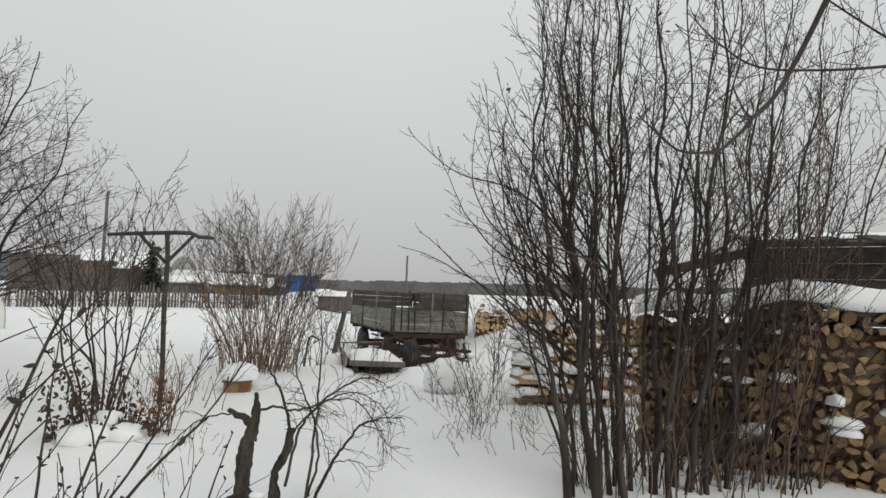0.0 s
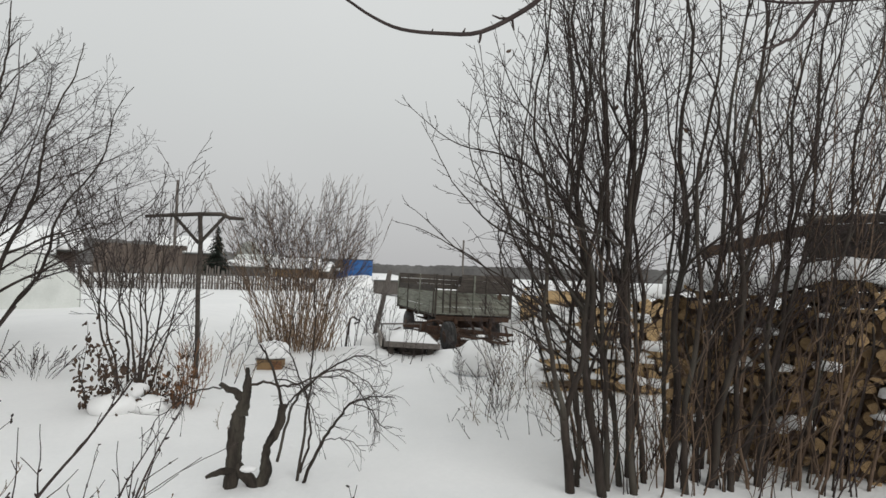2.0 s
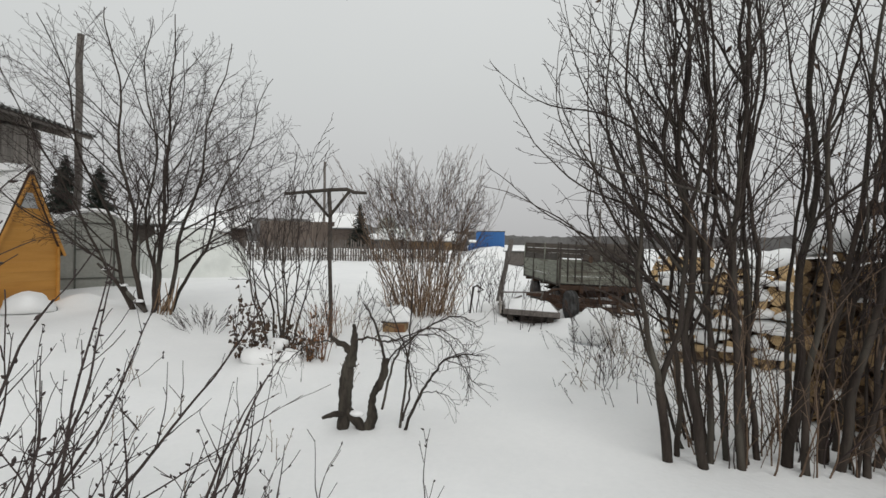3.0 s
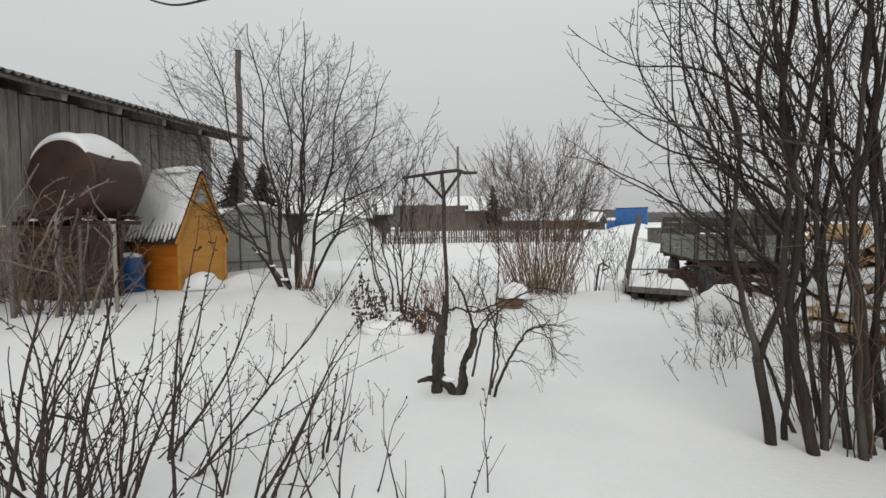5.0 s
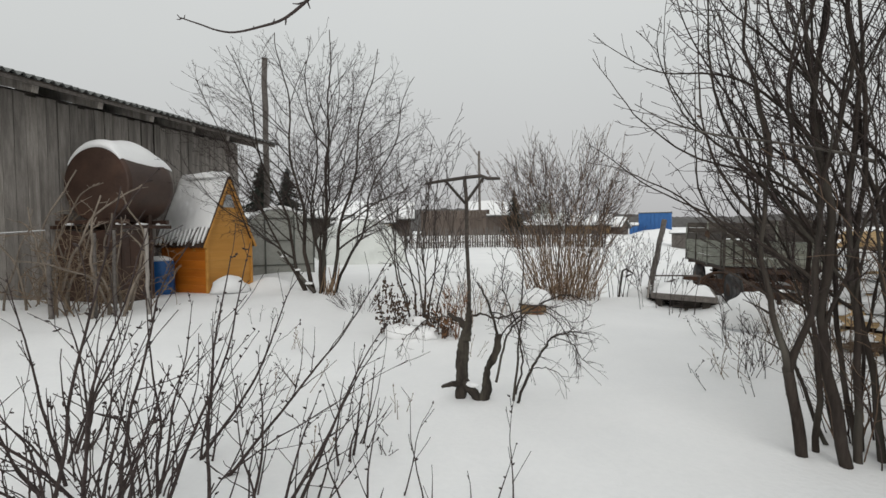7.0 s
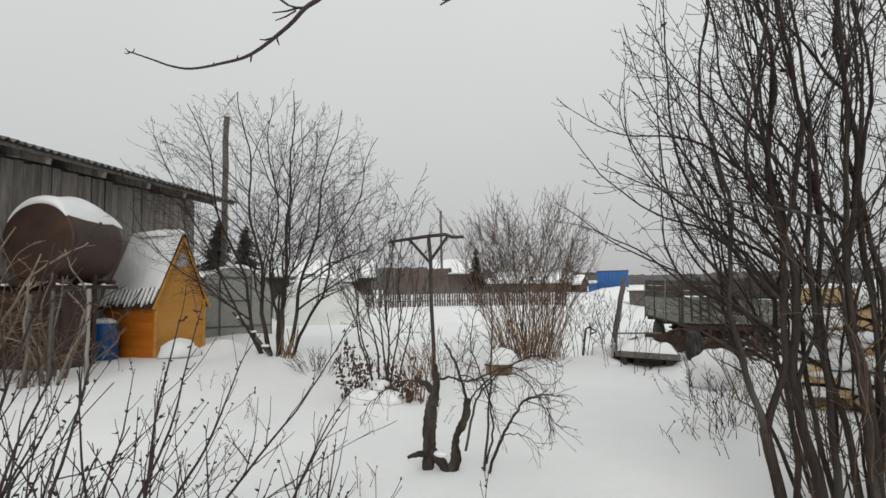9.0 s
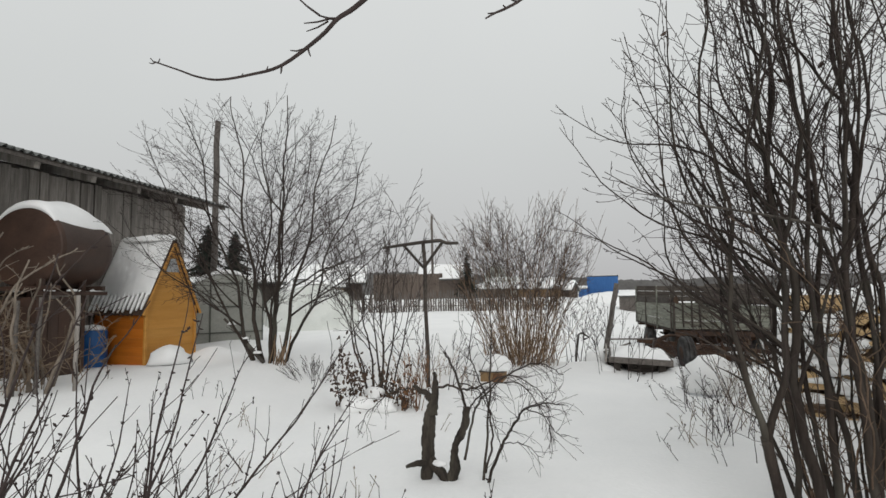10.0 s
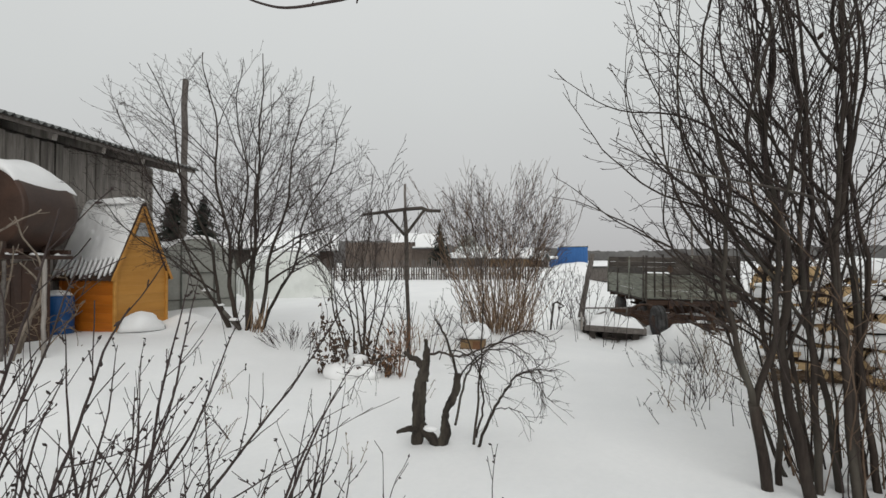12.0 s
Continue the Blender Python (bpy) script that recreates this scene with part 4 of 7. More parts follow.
# hooked iron bar beside the cart
t = Tubes()
t.add([Vector((0, 0, -0.3)), Vector((0.06, 0, 0.3)), Vector((0.12, 0, 0.72)), Vector((0.2, 0, 0.76)), Vector((0.36, 0, 0.66)), Vector((0.22, 0, 0.60))], [0.026] * 6, 7)
hk = tagged(part_mesh("hooked_bar", t.mesh("hooked_bar"), wood_dark, smooth=True), "bent dark bar sticking up out of the snow", "bar")
hk.location = (-1.45, 12.4, ground_z(-1.45, 12.4))

# ---- tub under a round snow cap ----
tub = empty("snow_capped_tub", 1.05, 8.05, 0.0, label="low tub under a big rounded cap of snow", category="tub")
t = Tubes()
t.add([Vector((0, 0, -0.05)), Vector((0, 0, 0.02)), Vector((0, 0, 0.06))], [0.33, 0.35, 0.33], 26)
part_mesh("rim", t.mesh("rim"), galvan, tub, smooth=True)
bm = bmesh.new()
lump(bm, 0.0, 0, 0.20, 0.36, 0.36, 0.34, 3, 0.20, 4, -0.5)
part("snow_cap", bm, snow_cap_mat, tub, smooth=True)

# ---- hive box under snow ----
hv = empty("hive_box", -2.18, 8.2, 0.06, 4, label="small wooden box with a thick cap of snow, sunk in snow", category="box")
bm = bmesh.new()
box(bm, 0, 0, 0.0, 0.5, 0.42, 0.26, 0.006)
part("body", bm, barn_light, hv)
bm = bmesh.new()
box(bm, 0.13, -0.214, 0.0, 0.20, 0.01, 0.2, 0.002)
part("front_panel", bm, leaf_rust, hv, "reddish-brown front panel")
bm = bmesh.new()
box(bm, 0, 0, 0.145, 0.56, 0.47, 0.03, 0.005)
part("lid", bm, wood_greyx, hv)
bm = bmesh.new()
box(bm, 0.02, -0.216, -0.09, 0.14, 0.012, 0.025, 0.002)
part("entrance_slot", bm, wood_dark, hv)
bm = bmesh.new()
lump(bm, 0.02, 0.04, 0.22, 0.37, 0.33, 0.25, 6, 0.25, 4, -0.25)
part("snow_cap", bm, snow_cap_mat, hv, smooth=True)
hv.matrix_world = pose(-2.16, 8.2, 0.10, 0, 0, 4) @ Matrix.Diagonal((0.76, 0.76, 0.8, 1))

# ---- scrap under snow between the leaning post and the trailer ----
rj = random.Random(77)
for k, (x, y, w) in enumerate(((-0.25, 11.6, 0.42), (0.35, 12.1, 0.5), (0.0, 12.9, 0.45), (0.75, 11.5, 0.35))):
    zb = ground_z(x, y)
    sc = empty("scrap_heap", x, y, zb, rj.uniform(0, 180), label="small heap of dark scrap boards and iron under snow", category="scrap", group="scrap heaps")
    for i in range(5):
        bm = bmesh.new()
        a = Vector((rj.uniform(-w, w), rj.uniform(-w, w) * 0.6, rj.uniform(-0.05, 0.12)))
        d = Vector((rj.uniform(-0.7, 0.7), rj.uniform(-0.4, 0.4), rj.uniform(0.02, 0.28)))
        beam(bm, a, a + d, rj.uniform(0.03, 0.08), rj.uniform(0.03, 0.06))
        part("board" if i % 2 else "iron_bar", bm, wood_dark if i % 2 else iron, sc)
    bm = bmesh.new()
    lump(bm, 0, 0, 0.05, w * 0.8, w * 0.6, 0.20, 80 + k, 0.35, 3, -0.5)
    part("snow_cap", bm, snow_cap_mat, sc, smooth=True)


# ---- trees and shrubs ----
def stem_part(name, parent, p, d, length, r, rnd, spec, mat0, mat1, split=2):
    """One stem with its limbs (bark) and, as its sub-part, its fine twigs."""
    heavy, fine = Tubes(), Tubes()
    stores = [heavy] * split + [fine]
    limb(stores, Vector(p), Vector(d).normalized(), length, r, 0, rnd, spec)
    st = part_mesh(name, heavy.mesh(name), mat0, parent, smooth=True)
    if fine.v:
        tagged(part_mesh("twig_spray", fine.mesh("twig_spray"), mat1, st, smooth=True), kind="stuff")
    return st


CLUMP = dict(levels=4, thin=0.0021, slim=0.55, taper=0.8, seg=(0.13, 0.09, 0.06, 0.045), wob=(0.04, 0.06, 0.13, 0.20), wave=0.030, up=(0.05, 0.085, 0.07, 0.03), out=0.05,
             per_m=(3.4, 8.0, 9.5), angle=(23, 42, 50), ratio=(0.55, 0.28, 0.32), first=(0.22, 0.08, 0.10), tip=(0.12, 0.16, 0.35, 0.6), rise=True,
             crown=((0.75, 0.15, 3.0), (3.0, 1.7), 2.6, 2.6))


def swaying_line(rnd, x, y, z, foot, lean, h, sway, step=0.11):
    """A stem's line: it leaves the ground slanting by foot, settles to lean, and sways on its way up."""
    a, b, c, d = (rnd.uniform(0, 6.28) for _ in range(4))
    wl, sx, sy = rnd.uniform(1.3, 2.3), sway * rnd.uniform(0.6, 1.3), sway * rnd.uniform(0.6, 1.3)
    n = max(4, int(h / step))
    pts = []
    for i in range(n + 1):
        s = h * i / n
        k = 0.65 * (1 - math.exp(-s / 0.65))
        grow = min(1.0, s / 1.2)
        w = 2 * math.pi * s / wl
        pts.append(Vector((x + lean[0] * s + (foot[0] - lean[0]) * k + sx * grow * (math.sin(w + a) - math.sin(a)) + 0.16 * sx * math.sin(3.7 * w + c),
                           y + lean[1] * s + (foot[1] - lean[1]) * k + sy * grow * (math.sin(w + b) - math.sin(b)) + 0.16 * sy * math.sin(3.3 * w + d), z + s)))
    return pts


def forked_stem(top, line, r, rnd, spec, forks, first, length, spread, axis, mats, low=(), name="stem", low_spec=None):
    """A stem along a line with its forks, which leave it outward and turn up; low: forks named by place, direction, length and girth."""
    heavy, fine = Tubes(), Tubes()
    stores = [heavy, heavy, fine]
    n = len(line) - 1
    rad = [0.9 * r * (1.12 if i == 0 else 1 - 0.86 * (i / n) ** 0.6) for i in range(n + 1)]
    heavy.add(line, rad, 9, True, 0.05, rnd)
    for k in range(forks):
        u = first + (0.96 - first) * (k + rnd.random()) / forks
        i = min(int(u * n), n - 1)
        q = line[i].lerp(line[i + 1], u * n - i)
        a = rnd.uniform(0, 6.28)
        o = Vector((q.x - axis[0], q.y - axis[1], 0))
        side = ((o.normalized() * 0.75 if o.length > 0.05 else Vector()) + Vector((math.cos(a), math.sin(a), 0))).normalized()
        d = ((line[i + 1] - line[i]).normalized() + side * spread * rnd.uniform(0.5, 1.35)).normalized()
        limb(stores, q, d, length * (1.12 - 0.72 * u) * rnd.uniform(0.65, 1.2), max(0.004, rad[i] * rnd.uniform(0.42, 0.7)), 1, rnd, spec)
    for u, d, L, rr in low:
        i = min(int(u * n), n - 1)
        limb(stores, line[i], Vector(d).normalized(), L, rr, 1, rnd, low_spec or spec)
    st = part_mesh(name, heavy.mesh(name), mats[0], top, smooth=True)
    if fine.v:
        tagged(part_mesh("twig_spray", fine.mesh("twig_spray"), mats[1], st, smooth=True), kind="stuff")
    return st


def grey_clump():
    """The tall many-stemmed shrub by the woodpile."""
    rnd = random.Random(24)
    cx, cy = 1.7, 3.65
    top = empty("multi_stem_tree", cx, cy, 0.0, label="tall bare many-stemmed shrubby tree with dark grey bark in snow", category="tree")
    mats = (bark_dark, bark_twig)
    axis = (0.35, 0.15)
    # x, y, lean, girth, height
    row = [(1.30, 3.48, -0.06, 0.044, 5.0), (1.50, 3.66, -0.05, 0.030, 4.9), (1.62, 3.62, 0.03, 0.040, 5.2), (1.86, 3.62, 0.02, 0.046, 5.3),
           (2.13, 3.74, 0.06, 0.036, 5.1), (2.22, 3.66, 0.11, 0.042, 5.2), (2.50, 3.84, 0.14, 0.034, 5.0), (1.42, 3.80, -0.09, 0.024, 4.6),
           (1.74, 3.92, -0.01, 0.026, 4.9), (2.02, 3.98, 0.05, 0.026, 4.8), (2.36, 4.02, 0.12, 0.026, 4.7), (2.66, 3.74, 0.18, 0.034, 5.0),
           (2.82, 3.90, 0.22, 0.030, 4.9), (3.02, 3.80, 0.20, 0.032, 5.0), (3.24, 3.92, 0.24, 0.026, 4.8), (3.44, 3.78, 0.28, 0.026, 4.7), (2.92, 4.08, 0.16, 0.024, 4.6),
           (1.38, 3.56, -0.02, 0.030, 4.9), (1.56, 3.50, 0.00, 0.034, 5.1), (1.72, 3.70, 0.02, 0.028, 5.0), (1.96, 3.52, 0.05, 0.032, 5.1), (2.34, 3.60, 0.10, 0.030, 5.0), (1.64, 3.80, -0.04, 0.024, 4.8)]
    arch = dict(CLUMP, up=(0.05, 0.125, 0.08, 0.03))
    left_low = [((0.24, (-0.85, -0.05, 0.55), 1.9, 0.013), (0.30, (-0.75, 0.15, 0.70), 2.3, 0.016), (0.40, (-0.70, -0.10, 0.75), 1.9, 0.013), (0.50, (-0.65, 0.1, 0.8), 1.7, 0.011), (0.20, (-0.8, 0.25, 0.45), 1.2, 0.009), (0.35, (-0.8, 0.1, 0.6), 2.0, 0.012)),
                ((0.22, (-0.80, 0.2, 0.60), 2.0, 0.013), (0.34, (-0.7, 0.0, 0.75), 2.2, 0.014), (0.46, (-0.75, 0.1, 0.7), 1.8, 0.012)),
                ((0.38, (-0.7, -0.1, 0.7), 2.0, 0.015), (0.55, (-0.7, -0.05, 0.75), 1.7, 0.012)), ((0.34, (-0.5, -0.3, 0.8), 2.0, 0.016), (0.44, (0.55, -0.1, 0.8), 1.8, 0.014))]
    for k, (x, y, lx, r, h) in enumerate(row):
        foot = (lx * 1.5 + rnd.gauss(0, 0.16), rnd.gauss(0, 0.10))
        line = swaying_line(rnd, x - cx, y - cy, ground_z(x, y) - 0.10, foot, (lx + 0.035 + rnd.gauss(0, 0.02), rnd.gauss(0.03, 0.03)), h, 0.034)
        forked_stem(top, line, r, rnd, arch, 7 if 1.6 < x < 2.1 else 12, 0.16, 2.1, 0.36 if 1.6 < x < 2.1 else 0.46, axis, mats, left_low[k] if k < len(left_low) else ())
    # the lone outer stem, forked low down
    q = [Vector((1.09 - cx, 3.55 - cy, -0.12)), Vector((1.06 - cx, 3.51 - cy, 0.2)), Vector((1.02 - cx, 3.47 - cy, 0.42)), Vector((0.99 - cx, 3.43 - cy, 0.60))]
    t = Tubes()
    t.add(*eased(q, [0.038, 0.034, 0.032, 0.031], 4), 9, True, 0.05, rnd)
    part_mesh("stem", t.mesh("stem"), bark_dark, top, smooth=True)
    flat = dict(CLUMP, out=0, up=(0.05, 0.030, 0.05, 0.02), wave=0.024, per_m=(3.4, 7.0, 9.0), ratio=(0.55, 0.30, 0.32))
    reach = ((0.05, (-0.85, 0.05, 0.42), 1.1, 0.008), (0.10, (-0.80, -0.12, 0.55), 1.6, 0.010), (0.15, (-0.75, -0.15, 0.66), 1.9, 0.012), (0.20, (-0.72, 0.10, 0.72), 1.9, 0.012), (0.26, (-0.75, 0.0, 0.66), 1.8, 0.012), (0.34, (-0.70, 0.05, 0.72), 1.6, 0.010))
    forked_stem(top, swaying_line(rnd, q[-1].x, q[-1].y, 0.58, (-0.20, 0.0), (-0.02, 0.0), 3.6, 0.05), 0.026, rnd, arch, 10, 0.24, 1.7, 0.42, axis, mats, reach, low_spec=flat)
    forked_stem(top, swaying_line(rnd, q[-1].x, q[-1].y, 0.58, (0.45, 0.1), (0.03, 0.02), 4.2, 0.05), 0.027, rnd, arch, 12, 0.22, 1.9, 0.45, axis, mats, reach[2:], low_spec=flat)
    forked_stem(top, swaying_line(rnd, 1.16 - cx, 3.62 - cy, -0.1, (0.0, 0.1), (0.0, 0.04), 4.6, 0.05), 0.026, rnd, arch, 11, 0.24, 1.9, 0.42, axis, mats,
                [(u + 0.12, d, L, g) for u, d, L, g in reach[1:5]], low_spec=flat)
    # a long grey limb that runs out low across the clump
    heavy, fine = Tubes(), Tubes()
    pts, rr = eased([Vector((1.42 - cx, 3.54 - cy, 1.84)), Vector((1.264 - cx, 3.434 - cy, 1.886)), Vector((0.897 - cx, 3.225 - cy, 1.955)), Vector((0.597 - cx, 3.052 - cy, 2.0)), Vector((0.359 - cx, 2.916 - cy, 2.075)), Vector((0.181 - cx, 2.818 - cy, 2.18))],
                    [0.012, 0.009, 0.0075, 0.006, 0.004, 0.002], 5)
    heavy.add(pts, rr, 6)
    for i in range(6, len(pts) - 1, 2):
        limb([fine], pts[i], tilt((pts[i + 1] - pts[i]).normalized(), 48, rnd), rnd.uniform(0.12, 0.4), 0.003, 2, rnd, dict(CLUMP, crown=None, out=0))
    low = part_mesh("side_limb", heavy.mesh("side_limb"), bark_grey, top, smooth=True)
    tagged(part_mesh("twig_spray", fine.mesh("twig_spray"), bark_twig, low, smooth=True), kind="stuff")
    # slender stems and thin shoots among the stems, brown low down over the woodpile
    for i in range(36):
        x, y = rnd.uniform(2.1, 3.7) if i % 2 else rnd.uniform(1.25, 3.5), rnd.uniform(3.55, 4.15)
        lx = (x - 1.9) * 0.12 + rnd.gauss(0, 0.05)
        line = swaying_line(rnd, x - cx, y - cy, ground_z(x, y) - 0.08, (lx + rnd.gauss(0, 0.2), rnd.gauss(0, 0.15)), (lx, 0.03), rnd.uniform(2.4, 4.6), 0.045)
        forked_stem(top, line, rnd.uniform(0.010, 0.019), rnd, arch, 6, 0.2, 1.2, 0.5, axis, (shoot_bark if i % 2 else bark_dark, bark_twig), name="slender_stem")
    for i in range(130):
        t = Tubes()
        x, y = rnd.uniform(1.3, 3.6), rnd.uniform(3.45, 4.15)
        d = Vector(((x - 1.75) * 0.26 + rnd.gauss(0, 0.2), rnd.gauss(0.03, 0.15), 1))
        limb([t], Vector((x - cx, y - cy, ground_z(x, y) - 0.05)), d, rnd.uniform(0.4, 2.3), rnd.uniform(0.003, 0.0085), 1, rnd,
             dict(CLUMP, crown=None, out=0, levels=3, per_m=(0, 4.5, 2), ratio=(0.3, 0.26, 0.3)))
        part_mesh("shoot", t.mesh("shoot"), shoot_bark if i % 3 else bark_twig, top, smooth=True)
    # a few curled leaves that never fell
    bm = bmesh.new()
    for i in range(34):
        p = Vector((rnd.uniform(-1.2, 1.5), rnd.uniform(-0.4, 0.5), rnd.uniform(1.4, 4.2)))
        leaf(bm, p, rnd.uniform(0.02, 0.036), rnd)
    tagged(part("withered_foliage", bm, leaf_dry, top, "few curled brown leaves"), kind="stuff")
    return top


def leaf(bm, p, s, rnd, wide=0.55):
    m = Matrix.Translation(p) @ Euler((rnd.uniform(0, 6.3), rnd.uniform(0, 6.3), rnd.uniform(0, 6.3))).to_matrix().to_4x4()
    pts = [(-1, 0, 0), (-0.3, wide, 0.25), (0.5, wide * 0.8, 0.3), (1, 0, 0.05), (0.5, -wide * 0.8, 0.3), (-0.3, -wide, 0.25), (0, 0, -0.05)]
    v = [bm.verts.new(m @ (Vector(q) * s)) for q in pts]
    for i in range(6):
        bm.faces.new((v[i], v[(i + 1) % 6], v[6]))


APPLE = dict(levels=5, thin=0.0024, slim=0.55, taper=0.8, seg=(0.2, 0.12, 0.10, 0.08, 0.07), wob=(0.03, 0.06, 0.09, 0.11, 0.12), wave=0.018, up=(0.03, 0.035, 0.025, 0.02, 0.01), out=0.12,
             per_m=(3.5, 6.2, 8.2, 6.6), angle=(50, 46, 54, 58), ratio=(0.66, 0.40, 0.42, 0.42), first=(0.22, 0.10, 0.12, 0.1), tip=(0.12, 0.2, 0.3, 0.5, 0.6), rise=True,
             crown=((-0.04, -0.2, 2.75), (2.55, 2.45), 1.98, 2.3))


def apple_tree():
    rnd = random.Random(34)
    x0, y0 = -5.95, 7.15
    top = empty("apple_tree", x0, y0, ground_z(x0, y0), label="bare spreading apple tree with several trunks in snow", category="tree")
    for dx, dy, fx, fy, lx, ly, r, h in ((-0.24, -0.15, -0.5, -0.3, -0.20, -0.22, 0.046, 4.5), (-0.10, -0.08, -0.30, -0.1, -0.08, -0.10, 0.056, 4.8), (0.04, 0.02, 0.10, 0.05, 0.03, 0.0, 0.060, 4.9),
                                         (0.16, 0.10, 0.30, 0.3, 0.12, 0.14, 0.052, 4.7), (0.24, 0.16, 0.55, 0.4, 0.24, 0.26, 0.040, 4.2), (-0.05, 0.12, -0.2, 0.4, -0.12, 0.20, 0.038, 4.4), (-0.20, -0.16, -0.75, -0.5, -0.34, -0.34, 0.034, 3.9), (0.10, -0.12, 0.2, -0.3, 0.10, -0.18, 0.040, 4.4), (-0.02, 0.05, -0.1, 0.2, 0.06, 0.08, 0.036, 4.6)):
        line = swaying_line(rnd, dx * 0.8, dy * 0.8, -0.12, (fx * 0.6 + 0.04, fy * 0.6), (lx + 0.03, ly), h, 0.05, 0.14)
        forked_stem(top, line, r, rnd, APPLE, 14, 0.15, 2.65, 1.05, (0, 0), (bark_dark, bark_twig), name="trunk")
    # a broken pale limb that lies against the trunks, dry stalks at the foot
    t = Tubes()
    t.add([Vector((-0.75, -0.3, 0.75)), Vector((-0.45, -0.22, 0.45)), Vector((-0.1, -0.2, 0.12)), Vector((0.05, -0.2, 0.0))], [0.02, 0.028, 0.035, 0.035], 7)
    part_mesh("broken_limb", t.mesh("broken_limb"), bark_grey, top, "pale broken limb", smooth=True)
    for k in range(3):
        b = bmesh.new()
        lump(b, -0.62 + 0.26 * k, -0.26 + 0.03 * k, 0.66 - 0.25 * k, 0.10, 0.05, 0.035, 90 + k, 0.3, 2, -0.4)
        part("snow_lump", b, snow_cap_mat, top, smooth=True)
    for i in range(12):
        t = Tubes()
        a = Vector((rnd.uniform(0.1, 0.45), rnd.uniform(-0.2, 0.1), -0.05))
        b = a + Vector((rnd.uniform(-0.12, 0.16), rnd.uniform(-0.1, 0.1), rnd.uniform(0.2, 0.6)))
        t.add([a, a.lerp(b, 0.5) + Vector((0.01, 0, 0)), b], [0.011, 0.009, 0.006], 5)
        part_mesh("stub_shoot", t.mesh("stub_shoot"), bark_brown, top, "reddish-brown cut shoot", smooth=True)


VASE = dict(levels=4, thin=0.0034, slim=0.58, seg=(0.2, 0.13, 0.10, 0.08), wob=(0.06, 0.10, 0.14, 0.15), up=(0.02, 0.045, 0.04, 0.02), per_m=(4.8, 5.2, 6.0), angle=(26, 34, 42), ratio=(0.38, 0.42, 0.42),
            first=(0.25, 0.12, 0.1), tip=(0.15, 0.35, 0.5, 0.6), rise=True)
TALL = dict(VASE, wave=0.02, wob=(0.03, 0.07, 0.14, 0.15), up=(0.02, 0.06, 0.05, 0.03), per_m=(5.2, 6.6, 6.0), ratio=(0.40, 0.40, 0.40), out=0.10, thin=0.0029, first=(0.34, 0.12, 0.1), crown=((0.0, 0.0, 1.9), (1.45, 1.35), 1.75, 2.6))


def vase_shrub(name, x, y, count, spread, h, r, label, seed, mat0, mat1, brown=0, spec=VASE, base=0.35):
    rnd = random.Random(seed)
    zb = ground_z(x, y)
    top = empty(name, x, y, zb, label=label, category="shrub")
    for i in range(count):
        a = i * 2.4 + rnd.uniform(-0.4, 0.4)
        q = math.sqrt((i + rnd.random()) / count)
        p = (base * q * math.cos(a), base * q * math.sin(a), -0.1)
        lean = (spread * q * math.cos(a), spread * q * math.sin(a))
        line = swaying_line(rnd, *p, (lean[0] + rnd.gauss(0, 0.12), lean[1] + rnd.gauss(0, 0.12)), lean, h * rnd.uniform(0.68, 1.0) * (1 - 0.10 * q) / math.hypot(1, spread * q) ** 0.6, 0.022 * min(h, 2.5), 0.12)
        forked_stem(top, line, r * rnd.uniform(0.75, 1.25), rnd, spec, int(h * 1.9) + 2, 0.30, 0.46 * h, 0.55, (0, 0), (mat0, mat1))
    if brown:
        t = Tubes()
        for i in range(brown):
            a = rnd.uniform(0, 2 * math.pi)
            q = rnd.random() ** 0.5
            d = Vector((0.2 * q * math.cos(a) + rnd.gauss(0, 0.15), 0.2 * q * math.sin(a) + rnd.gauss(0, 0.15), 1))
            limb([t], Vector((base * 1.5 * q * math.cos(a), base * 1.5 * q * math.sin(a), -0.05)), d, h * rnd.uniform(0.13, 0.55), rnd.uniform(0.004, 0.008), 1, rnd,
                 dict(VASE, levels=3, per_m=(0, 4.5), ratio=(0.3, 0.22)))
        tagged(part_mesh("shoot_thicket", t.mesh("shoot_thicket"), bark_brown, top, "dense reddish-brown young shoots", smooth=True), kind="stuff")
    return top


